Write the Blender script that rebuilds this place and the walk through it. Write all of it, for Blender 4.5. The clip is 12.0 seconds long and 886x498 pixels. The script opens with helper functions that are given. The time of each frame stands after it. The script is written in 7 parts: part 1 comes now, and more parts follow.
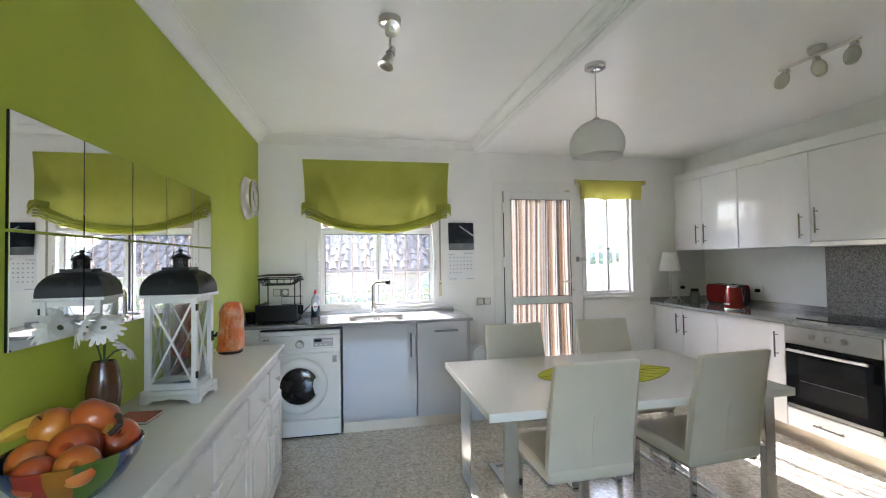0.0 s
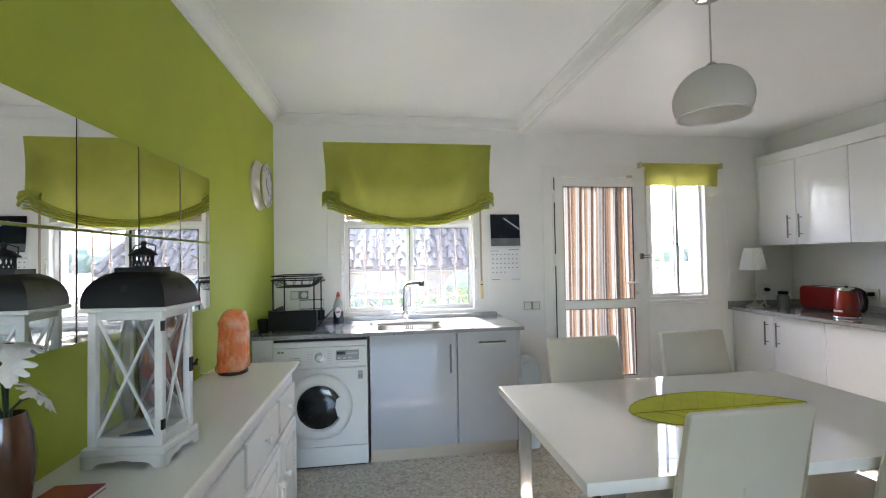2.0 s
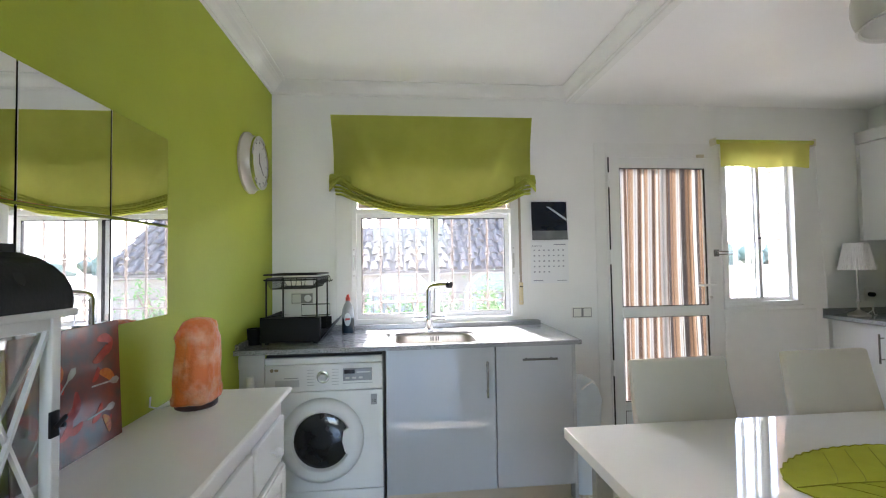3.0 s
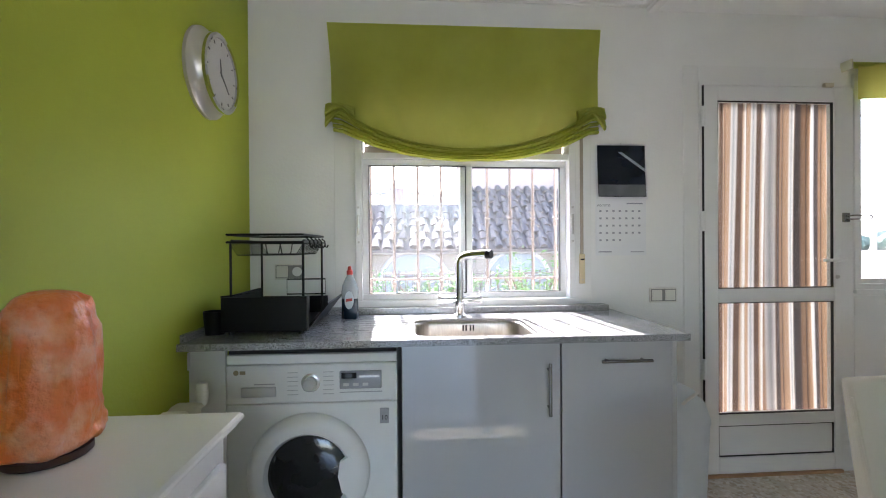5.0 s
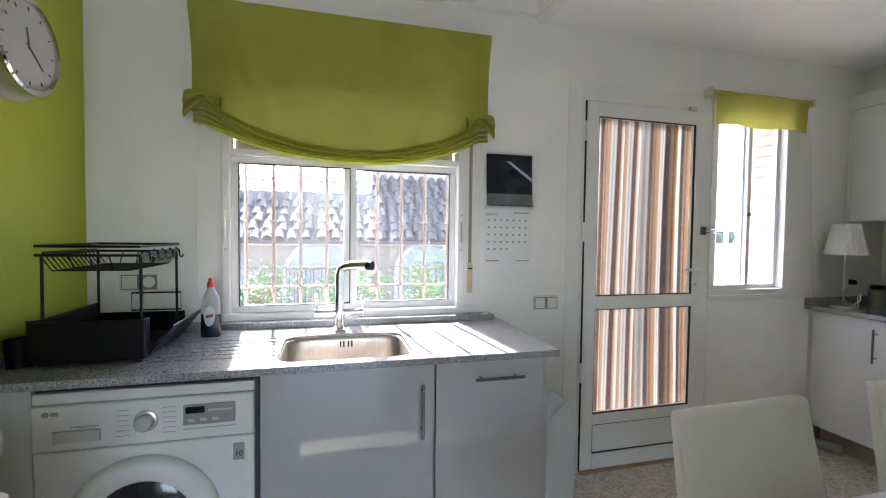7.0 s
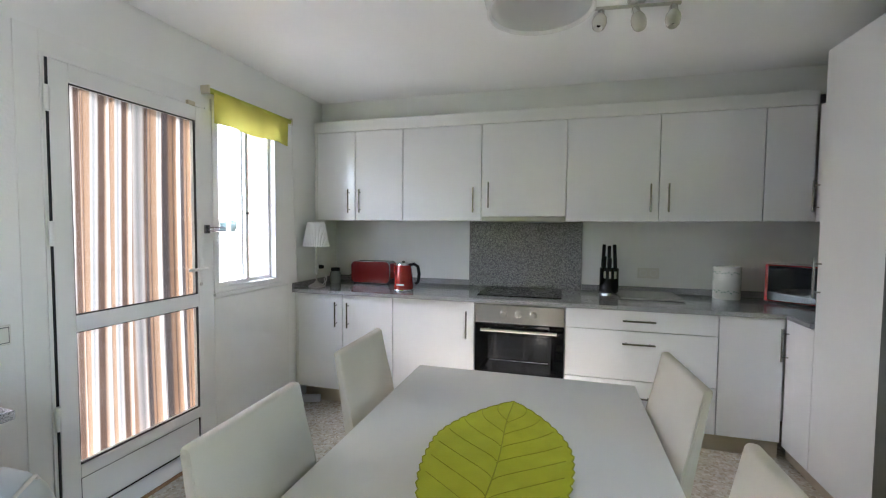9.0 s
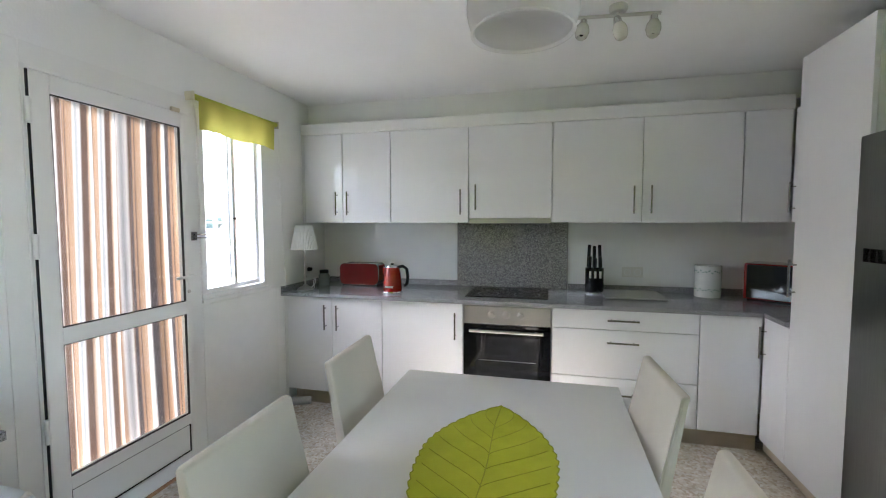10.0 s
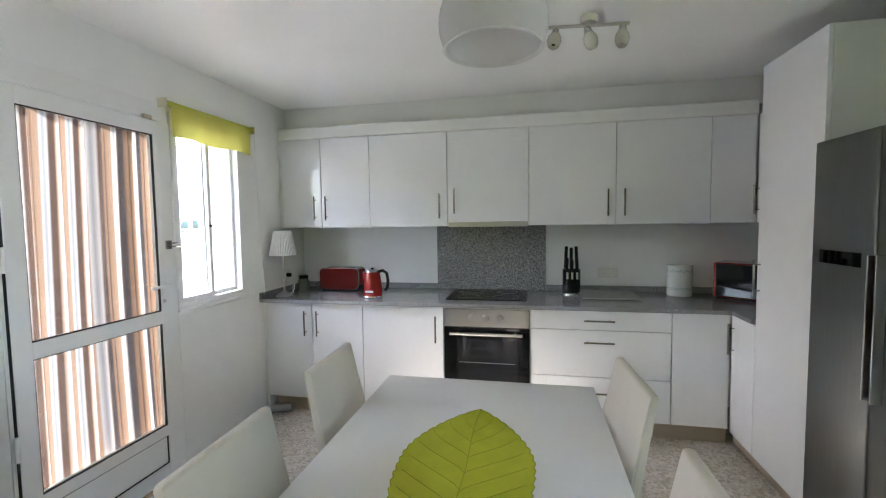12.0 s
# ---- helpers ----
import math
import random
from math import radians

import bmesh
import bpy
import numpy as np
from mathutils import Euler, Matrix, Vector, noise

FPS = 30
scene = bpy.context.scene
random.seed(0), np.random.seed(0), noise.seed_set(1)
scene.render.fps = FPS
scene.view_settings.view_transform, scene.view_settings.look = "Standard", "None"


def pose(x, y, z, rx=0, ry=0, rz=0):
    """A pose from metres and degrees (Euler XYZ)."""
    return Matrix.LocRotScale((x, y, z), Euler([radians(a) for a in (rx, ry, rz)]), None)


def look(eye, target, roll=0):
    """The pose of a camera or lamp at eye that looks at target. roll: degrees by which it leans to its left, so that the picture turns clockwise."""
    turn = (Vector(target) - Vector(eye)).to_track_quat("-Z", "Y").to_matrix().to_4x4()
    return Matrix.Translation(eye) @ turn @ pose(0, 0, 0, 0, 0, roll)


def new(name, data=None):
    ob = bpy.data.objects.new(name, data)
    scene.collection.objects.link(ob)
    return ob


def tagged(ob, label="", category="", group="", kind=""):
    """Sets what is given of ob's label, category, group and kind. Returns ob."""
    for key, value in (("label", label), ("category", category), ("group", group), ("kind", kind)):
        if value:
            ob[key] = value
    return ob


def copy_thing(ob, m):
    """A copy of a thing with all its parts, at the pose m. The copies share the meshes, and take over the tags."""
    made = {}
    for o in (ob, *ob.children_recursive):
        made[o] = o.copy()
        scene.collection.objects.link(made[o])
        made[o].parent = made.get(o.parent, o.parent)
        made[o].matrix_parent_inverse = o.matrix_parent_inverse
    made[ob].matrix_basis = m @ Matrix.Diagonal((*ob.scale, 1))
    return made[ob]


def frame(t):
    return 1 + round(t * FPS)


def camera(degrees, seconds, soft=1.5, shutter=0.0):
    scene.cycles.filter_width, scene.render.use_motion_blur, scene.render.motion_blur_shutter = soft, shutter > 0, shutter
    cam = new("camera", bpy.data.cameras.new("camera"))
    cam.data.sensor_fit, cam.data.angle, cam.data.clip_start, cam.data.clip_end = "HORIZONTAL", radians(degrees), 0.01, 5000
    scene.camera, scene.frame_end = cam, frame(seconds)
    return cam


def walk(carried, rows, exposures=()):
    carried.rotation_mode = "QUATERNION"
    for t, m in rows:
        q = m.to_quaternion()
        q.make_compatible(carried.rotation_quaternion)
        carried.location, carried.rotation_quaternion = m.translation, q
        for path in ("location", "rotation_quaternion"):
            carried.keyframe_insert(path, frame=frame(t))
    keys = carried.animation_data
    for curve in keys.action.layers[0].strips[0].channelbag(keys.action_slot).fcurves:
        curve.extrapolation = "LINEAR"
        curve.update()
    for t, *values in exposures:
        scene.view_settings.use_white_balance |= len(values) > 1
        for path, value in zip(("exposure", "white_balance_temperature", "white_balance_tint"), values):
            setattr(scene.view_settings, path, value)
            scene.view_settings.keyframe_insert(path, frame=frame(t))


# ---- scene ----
cam = camera(91.8, 12.0, 1.1)
PATH = [
    (0, (0.03, -0.182, 1.351), (0.412, 1.781, 1.403), -0.9),
    (0.5, (0.04, -0.132, 1.342), (0.41, 1.832, 1.394), -0.8),
    (1, (0.041, 0.017, 1.348), (0.408, 1.982, 1.394), -0.9),
    (1.5, (0.067, 0.154, 1.36), (0.344, 2.134, 1.403), -1.0),
    (2, (-0.006, 0.395, 1.348), (0.267, 2.376, 1.394), -1.0),
    (2.5, (-0.035, 0.682, 1.336), (0.231, 2.664, 1.376), -0.8),
    (3, (-0.018, 1.0, 1.3), (0.175, 2.989, 1.365), -0.9),
    (4.8, (-0.046, 1.752, 1.2), (0.078, 3.748, 1.196), -0.3),
    (5, (-0.061, 1.74, 1.198), (0.075, 3.736, 1.19), -0.4),
    (5.5, (-0.091, 1.687, 1.2), (0.047, 3.682, 1.186), -0.4),
    (6, (-0.078, 1.685, 1.22), (0.056, 3.681, 1.19), -0.3),
    (6.5, (-0.001, 1.759, 1.246), (0.199, 3.748, 1.201), 0.1),
    (7, (0.114, 1.812, 1.3), (0.619, 3.746, 1.232), 0.7),
    (7.5, (0.139, 1.891, 1.286), (1.273, 3.537, 1.224), 1.0),
    (7.7, (0.131, 1.917, 1.304), (1.536, 3.338, 1.226), 1.1),
    (9.3, (0.188, 1.865, 1.377), (2.122, 2.362, 1.265), 0.3),
    (9.5, (0.158, 1.873, 1.397), (2.094, 2.36, 1.273), 0.2),
    (10, (0.158, 1.859, 1.417), (2.095, 2.343, 1.293), -0.1),
    (10.5, (0.148, 1.852, 1.42), (2.088, 2.322, 1.299), -0.4),
    (11, (0.147, 1.844, 1.426), (2.091, 2.296, 1.305), -0.6),
    (11.5, (0.138, 1.837, 1.429), (2.089, 2.262, 1.313), -0.7),
    (12, (0.139, 1.838, 1.447), (2.094, 2.239, 1.322), -0.8),
]
walk(cam, [(t, look(eye, target, roll)) for t, eye, target, roll in PATH], [(0, 3.97, 6200, 15.5), (3.0, 3.92, 6200, 15.5), (5.0, 3.64, 6200, 16), (7.2, 3.63, 6200, 16.5), (9.3, 4.2, 5900, 14.5), (12, 4.2, 5900, 14.5)])

# ---- light ----
SUN_DIR = Vector((0.115, -1.0, -0.84)).normalized()
world = bpy.data.worlds.new("sky")
scene.world = world
world.use_nodes = True
_n = world.node_tree.nodes
_sky = _n.new("ShaderNodeTexSky")
_sky.sky_type = "NISHITA"
_sky.sun_disc = False
_sky.sun_elevation = radians(40)
_sky.sun_rotation = radians(-7)
_sky.air_density, _sky.dust_density, _sky.ozone_density = 1.0, 2.0, 1.0
world.node_tree.links.new(_sky.outputs[0], _n["Background"].inputs[0])
_n["Background"].inputs[1].default_value = 0.15
_sl = bpy.data.lights.new("sun", "SUN")
_sl.energy, _sl.angle, _sl.color = 3.2, radians(0.6), (1.0, 0.965, 0.91)
sun = new("sun", _sl)
sun.matrix_world = look((0, 0, 20), Vector((0, 0, 20)) + SUN_DIR)


# added fill lamp behind the camera; no window is seen at that end
_ld = bpy.data.lights.new("hall_window_light", "AREA")
_ld.shape, _ld.size, _ld.size_y, _ld.energy, _ld.color = "RECTANGLE", 1.8, 1.7, 0.8, (0.92, 0.96, 1.0)
_ho = new("hall_window_light", _ld)
_ho.matrix_world = look((0.2, -3.02, 1.3), (0.2, 2.0, 1.25))

# ---- materials ----


def mat(name, color, rough=0.5, metal=0.0, var=0.06, scale=8.0, bump=0.0, bscale=60.0, spec=0.5, coat=0.0, stretch=(1, 1, 1), color2=None, trans=0.0):
    m = bpy.data.materials.new(name)
    m.use_nodes = True
    nt = m.node_tree
    b = nt.nodes["Principled BSDF"]
    tc = nt.nodes.new("ShaderNodeTexCoord")
    mp = nt.nodes.new("ShaderNodeMapping")
    mp.inputs["Scale"].default_value = stretch
    nt.links.new(tc.outputs["Object"], mp.inputs[0])
    no = nt.nodes.new("ShaderNodeTexNoise")
    no.inputs["Scale"].default_value = scale
    no.inputs["Detail"].default_value = 6
    nt.links.new(mp.outputs[0], no.inputs["Vector"])
    rp = nt.nodes.new("ShaderNodeValToRGB")
    c = Vector(color)
    c2 = Vector(color2) if color2 else c * (1 - var)
    rp.color_ramp.elements[0].position, rp.color_ramp.elements[1].position = 0.35, 0.65
    rp.color_ramp.elements[0].color = (*c2, 1)
    rp.color_ramp.elements[1].color = (*c, 1)
    nt.links.new(no.outputs["Fac"], rp.inputs[0])
    nt.links.new(rp.outputs[0], b.inputs["Base Color"])
    b.inputs["Roughness"].default_value = rough
    b.inputs["Metallic"].default_value = metal
    b.inputs["Specular IOR Level"].default_value = spec
    b.inputs["Coat Weight"].default_value = coat
    b.inputs["Coat Roughness"].default_value = 0.04
    b.inputs["Transmission Weight"].default_value = trans
    if bump:
        n2 = nt.nodes.new("ShaderNodeTexNoise")
        n2.inputs["Scale"].default_value = bscale
        n2.inputs["Detail"].default_value = 4
        nt.links.new(mp.outputs[0], n2.inputs["Vector"])
        bp = nt.nodes.new("ShaderNodeBump")
        bp.inputs["Strength"].default_value = bump
        bp.inputs["Distance"].default_value = 0.01
        nt.links.new(n2.outputs["Fac"], bp.inputs["Height"])
        nt.links.new(bp.outputs[0], b.inputs["Normal"])
    return m


def speckled(name, colors, scale, rough, coat=0.0, soft=30.0):
    """Granite or terrazzo: cells of several colours over a soft cloud."""
    m = bpy.data.materials.new(name)
    m.use_nodes = True
    nt = m.node_tree
    b = nt.nodes["Principled BSDF"]
    tc = nt.nodes.new("ShaderNodeTexCoord")
    vo = nt.nodes.new("ShaderNodeTexVoronoi")
    vo.inputs["Scale"].default_value = scale
    nt.links.new(tc.outputs["Object"], vo.inputs["Vector"])
    sp = nt.nodes.new("ShaderNodeSeparateColor")
    nt.links.new(vo.outputs["Color"], sp.inputs[0])
    rp = nt.nodes.new("ShaderNodeValToRGB")
    rp.color_ramp.interpolation = "CONSTANT"
    el = rp.color_ramp.elements
    el[0].color = (*colors[0], 1)
    el[1].position, el[1].color = 1.0 / len(colors), (*colors[1], 1)
    for i in range(2, len(colors)):
        e = el.new(i / len(colors))
        e.color = (*colors[i], 1)
    nt.links.new(sp.outputs[0], rp.inputs[0])
    no = nt.nodes.new("ShaderNodeTexNoise")
    no.inputs["Scale"].default_value = soft
    no.inputs["Detail"].default_value = 5
    nt.links.new(tc.outputs["Object"], no.inputs["Vector"])
    mx = nt.nodes.new("ShaderNodeMix")
    mx.data_type = "RGBA"
    mx.blend_type = "MULTIPLY"
    mx.inputs["Factor"].default_value = 0.5
    r2 = nt.nodes.new("ShaderNodeValToRGB")
    r2.color_ramp.elements[0].position, r2.color_ramp.elements[1].position = 0.3, 0.7
    r2.color_ramp.elements[0].color = (0.65, 0.65, 0.65, 1)
    nt.links.new(no.outputs["Fac"], r2.inputs[0])
    nt.links.new(rp.outputs[0], mx.inputs[6])
    nt.links.new(r2.outputs[0], mx.inputs[7])
    nt.links.new(mx.outputs[2], b.inputs["Base Color"])
    b.inputs["Roughness"].default_value = rough
    b.inputs["Coat Weight"].default_value = coat
    return m


def glass(name, rough=0.0, tint=(1, 1, 1), gloss=0.08):
    """Thin pane: mostly clear, with a little mirror gloss."""
    m = bpy.data.materials.new(name)
    m.use_nodes = True
    nt = m.node_tree
    out = nt.nodes["Material Output"]
    nt.nodes.remove(nt.nodes["Principled BSDF"])
    tr = nt.nodes.new("ShaderNodeBsdfTransparent")
    tr.inputs[0].default_value = (*tint, 1)
    gl = nt.nodes.new("ShaderNodeBsdfGlossy")
    gl.inputs["Roughness"].default_value = rough
    mx = nt.nodes.new("ShaderNodeMixShader")
    mx.inputs[0].default_value = gloss
    nt.links.new(tr.outputs[0], mx.inputs[1])
    nt.links.new(gl.outputs[0], mx.inputs[2])
    nt.links.new(mx.outputs[0], out.inputs[0])
    return m


def cloth(name, color, color2, through_light=0.5, weave=900.0, rough=0.9):
    """Woven cloth that lets some light through."""
    m = mat(name, color, rough, color2=color2, scale=4.0, bump=0.15, bscale=weave, spec=0.1)
    nt = m.node_tree
    b = nt.nodes["Principled BSDF"]
    out = nt.nodes["Material Output"]
    tl = nt.nodes.new("ShaderNodeBsdfTranslucent")
    nt.links.new(b.inputs["Base Color"].links[0].from_socket, tl.inputs[0])
    mx = nt.nodes.new("ShaderNodeMixShader")
    mx.inputs[0].default_value = through_light
    nt.links.new(b.outputs[0], mx.inputs[1])
    nt.links.new(tl.outputs[0], mx.inputs[2])
    nt.links.new(mx.outputs[0], out.inputs[0])
    return m


def glowing(name, color, strength):
    m = bpy.data.materials.new(name)
    m.use_nodes = True
    b = m.node_tree.nodes["Principled BSDF"]
    b.inputs["Base Color"].default_value = (*color, 1)
    b.inputs["Emission Color"].default_value = (*color, 1)
    b.inputs["Emission Strength"].default_value = strength
    return m


M_WALL = mat("white_wall_paint", (0.85, 0.85, 0.835), 0.75, var=0.04, scale=3, bump=0.12, bscale=90)
M_GREEN = mat("lime_green_wall_paint", (0.40, 0.46, 0.035), 0.65, color2=(0.37, 0.43, 0.03), scale=2.5, bump=0.12, bscale=70)
M_CEIL = mat("ceiling_paint", (0.88, 0.88, 0.87), 0.36, var=0.03, scale=2, bump=0.03, bscale=40)
M_TRIM = mat("white_plaster_trim", (0.82, 0.82, 0.80), 0.6, var=0.03, bump=0.05)
M_FLOOR = speckled("polished_marble_floor", [(0.62, 0.56, 0.47), (0.65, 0.60, 0.52), (0.72, 0.68, 0.61), (0.62, 0.56, 0.46), (0.52, 0.45, 0.36)], 70, 0.16, 0.3, 14)
M_GRANITE = speckled("grey_granite", [(0.32, 0.32, 0.33), (0.41, 0.41, 0.42), (0.24, 0.24, 0.25), (0.48, 0.48, 0.49), (0.12, 0.12, 0.125), (0.36, 0.355, 0.36)], 400, 0.14, 0.3, 60)
M_GRANITE2 = speckled("dark_granite", [(0.26, 0.26, 0.26), (0.38, 0.37, 0.36), (0.16, 0.16, 0.17), (0.46, 0.45, 0.44), (0.10, 0.10, 0.11), (0.30, 0.29, 0.28)], 230, 0.2, 0.2, 50)
M_GLOSS = mat("white_gloss_laminate", (0.85, 0.85, 0.865), 0.05, var=0.02, scale=2, bump=0.01, bscale=6)
# grey fronts; base colour lowered further to offset excess light on their backlit faces
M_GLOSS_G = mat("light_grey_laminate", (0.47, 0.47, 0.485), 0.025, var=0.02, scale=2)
M_PANEL = mat("white_melamine", (0.80, 0.80, 0.79), 0.35, var=0.02)
M_STEEL = mat("brushed_steel", (0.62, 0.60, 0.57), 0.28, 1.0, var=0.1, scale=30, stretch=(1, 1, 30))
M_BAR = mat("satin_nickel_bar", (0.34, 0.33, 0.32), 0.25, 1.0, var=0.1, scale=30)
M_CHROME = mat("chrome", (0.64, 0.64, 0.65), 0.05, 1.0, var=0.03)
M_PLINTH = mat("beige_metal_plinth", (0.55, 0.47, 0.36), 0.3, 0.5, var=0.06, scale=6)
M_ALU = mat("white_lacquered_aluminium", (0.82, 0.82, 0.81), 0.3, var=0.02, scale=3)
M_GASKET = mat("black_rubber", (0.012, 0.012, 0.013), 0.7)
M_BLACK = mat("black_plastic", (0.004, 0.004, 0.005), 0.42, bump=0.03, spec=0.22)
M_BLACKMETAL = mat("matt_black_metal", (0.006, 0.0065, 0.007), 0.42, bump=0.06, bscale=120, spec=0.28)
M_BLACKGLASS = mat("black_glass", (0.005, 0.005, 0.006), 0.04, spec=0.45)
M_WHITEPL = mat("white_plastic", (0.78, 0.78, 0.77), 0.3, var=0.02)
M_MIRROR = mat("mirror_silver", (0.9, 0.91, 0.9), 0.01, 1.0, var=0.0)
M_GLASS = glass("window_glass", 0.02, (0.97, 0.98, 0.98), 0.02)
M_DUSTY = glass("dusty_window_glass", 0.02, (0.96, 0.97, 0.97), 0.02)
_nt = M_DUSTY.node_tree
_tc = _nt.nodes.new("ShaderNodeTexCoord")
_ns = _nt.nodes.new("ShaderNodeTexNoise")
_ns.inputs["Scale"].default_value, _ns.inputs["Detail"].default_value = 150, 3
_mp = _nt.nodes.new("ShaderNodeMapping")
_mp.inputs["Scale"].default_value = (1, 1, 0.45)
_nt.links.new(_tc.outputs["Object"], _mp.inputs[0])
_nt.links.new(_mp.outputs[0], _ns.inputs["Vector"])
_mr = _nt.nodes.new("ShaderNodeMapRange")
_mr.inputs["From Min"].default_value, _mr.inputs["From Max"].default_value = 0.50, 0.70
_mr.inputs["To Min"].default_value, _mr.inputs["To Max"].default_value = 0.002, 0.03
_nt.links.new(_ns.outputs["Fac"], _mr.inputs["Value"])
_tl = _nt.nodes.new("ShaderNodeBsdfTranslucent")
_tl.inputs[0].default_value = (0.9, 0.88, 0.85, 1)
_mx = _nt.nodes.new("ShaderNodeMixShader")
_out = _nt.nodes["Material Output"]
_old = _out.inputs[0].links[0].from_socket
_nt.links.new(_mr.outputs[0], _mx.inputs[0])
_nt.links.new(_old, _mx.inputs[1])
_nt.links.new(_tl.outputs[0], _mx.inputs[2])
_nt.links.new(_mx.outputs[0], _out.inputs[0])
M_PAINTW = mat("white_painted_wood", (0.78, 0.77, 0.74), 0.32, var=0.04, scale=5, bump=0.05, bscale=40, stretch=(1, 0.15, 1))
M_LEATHER = mat("cream_leatherette", (0.57, 0.515, 0.42), 0.42, var=0.05, scale=6, bump=0.12, bscale=260)
M_BLIND = cloth("olive_green_linen", (0.62, 0.645, 0.155), (0.54, 0.565, 0.12), 0.58)
M_RED = mat("red_enamel", (0.30, 0.014, 0.010), 0.15, var=0.05, coat=0.5)
M_LAMPSHADE = cloth("white_pleated_shade", (0.85, 0.85, 0.83), (0.82, 0.82, 0.80), 0.22)

# ---- building blocks ----


def mesh_of(bm, material, name="mesh", smooth=False):
    me = bpy.data.meshes.new(name)
    bm.normal_update()
    bm.to_mesh(me)
    bm.free()
    for m in (material if isinstance(material, (list, tuple)) else [material]):
        me.materials.append(m)
    if smooth:
        me.polygons.foreach_set("use_smooth", [True] * len(me.polygons))
        me.set_sharp_from_angle(angle=radians(40))
    return me


def part(name, bm, material, parent, label="", smooth=False):
    ob = new(name, mesh_of(bm, material, name, smooth))
    if parent is not None:
        ob.parent = parent
    if label:
        tagged(ob, label)
    return ob


def thing(name, loc, label, category, group="", rz=0.0, kind=""):
    e = new(name)
    e.empty_display_size = 0.1
    e.matrix_basis = pose(*loc, 0, 0, rz)
    return tagged(e, label, category, group, kind)


def struct(name, bm, material, label, smooth=False, category=""):
    return tagged(part(name, bm, material, None, "", smooth), label, category or name.split("_")[0], "", "structure")


def box(bm, x0, x1, y0, y1, z0, z1, bevel=0.0, seg=2, mi=0):
    r = bmesh.ops.create_cube(bm, size=1.0)
    vs = r["verts"]
    for v in vs:
        v.co = Vector(((x0 + x1) / 2 + v.co.x * (x1 - x0), (y0 + y1) / 2 + v.co.y * (y1 - y0), (z0 + z1) / 2 + v.co.z * (z1 - z0)))
    fs = {f for v in vs for f in v.link_faces}
    if bevel:
        es = {e for v in vs for e in v.link_edges}
        rb = bmesh.ops.bevel(bm, geom=list(es), offset=bevel, segments=seg, profile=0.5, affect="EDGES")
        fs = set(rb["faces"]) | {f for f in fs if f.is_valid}
    if mi:
        for f in fs:
            if f.is_valid:
                f.material_index = mi
    return bm


def bx(x0, x1, y0, y1, z0, z1, bevel=0.0, seg=2):
    return box(bmesh.new(), x0, x1, y0, y1, z0, z1, bevel, seg)


def lathe(profile, n=32, bm=None, at=(0, 0, 0), axis="Z"):
    """Turn (radius, height) pairs round an axis."""
    bm = bm or bmesh.new()
    turn = {"Z": Matrix(), "Y": pose(0, 0, 0, 90), "X": pose(0, 0, 0, 0, 90)}[axis]
    m = Matrix.Translation(at) @ turn
    rings = []
    for r, z in profile:
        if r < 1e-5:
            rings.append([bm.verts.new(m @ Vector((0, 0, z)))])
        else:
            rings.append([bm.verts.new(m @ Vector((r * math.cos(2 * math.pi * i / n), r * math.sin(2 * math.pi * i / n), z))) for i in range(n)])
    for a, b in zip(rings, rings[1:]):
        for i in range(n):
            j = (i + 1) % n
            q = [a[i % len(a)], a[j % len(a)], b[j % len(b)], b[i % len(b)]]
            q = list(dict.fromkeys(q))
            if len(q) > 2:
                try:
                    bm.faces.new(q)
                except ValueError:
                    pass
    bmesh.ops.recalc_face_normals(bm, faces=bm.faces)
    return bm


def rod(bm, a, b, r, n=10):
    """A round bar from a to b."""
    a, b = Vector(a), Vector(b)
    d = b - a
    m = Matrix.Translation((a + b) / 2) @ d.to_track_quat("Z", "Y").to_matrix().to_4x4()
    bmesh.ops.create_cone(bm, cap_ends=True, segments=n, radius1=r, radius2=r, depth=d.length, matrix=m)
    return bm


def tube(bm, pts, r, n=8, closed=False):
    """A bent bar through pts."""
    pts = [Vector(p) for p in pts]
    k = len(pts)
    rings = []
    side = None
    for i, p in enumerate(pts):
        if closed:
            d = (pts[(i + 1) % k] - pts[i - 1]).normalized()
        else:
            d = (pts[min(i + 1, k - 1)] - pts[max(i - 1, 0)]).normalized()
        if side is None:
            side = d.orthogonal().normalized()
        side = (side - d * side.dot(d)).normalized()
        up = d.cross(side)
        rings.append([bm.verts.new(p + r * (math.cos(2 * math.pi * j / n) * side + math.sin(2 * math.pi * j / n) * up)) for j in range(n)])
    pairs = list(zip(rings, rings[1:])) + ([(rings[-1], rings[0])] if closed else [])
    for a, b in pairs:
        for j in range(n):
            bm.faces.new((a[j], a[(j + 1) % n], b[(j + 1) % n], b[j]))
    if not closed:
        bm.faces.new(rings[0][::-1])
        bm.faces.new(rings[-1])
    return bm


def arc(cx, cy, r, a0, a1, n=8):
    return [(cx + r * math.cos(radians(a0 + (a1 - a0) * i / n)), cy + r * math.sin(radians(a0 + (a1 - a0) * i / n))) for i in range(n + 1)]


def prism(outline, z0, z1, bm=None, put=None):
    """A flat outline (x, y), raised from z0 to z1; put: a matrix for it."""
    bm = bm or bmesh.new()
    put = put or Matrix()
    lo = [bm.verts.new(put @ Vector((x, y, z0))) for x, y in outline]
    hi = [bm.verts.new(put @ Vector((x, y, z1))) for x, y in outline]
    n = len(outline)
    bm.faces.new(lo[::-1])
    bm.faces.new(hi)
    for i in range(n):
        bm.faces.new((lo[i], lo[(i + 1) % n], hi[(i + 1) % n], hi[i]))
    bmesh.ops.recalc_face_normals(bm, faces=bm.faces)
    return bm


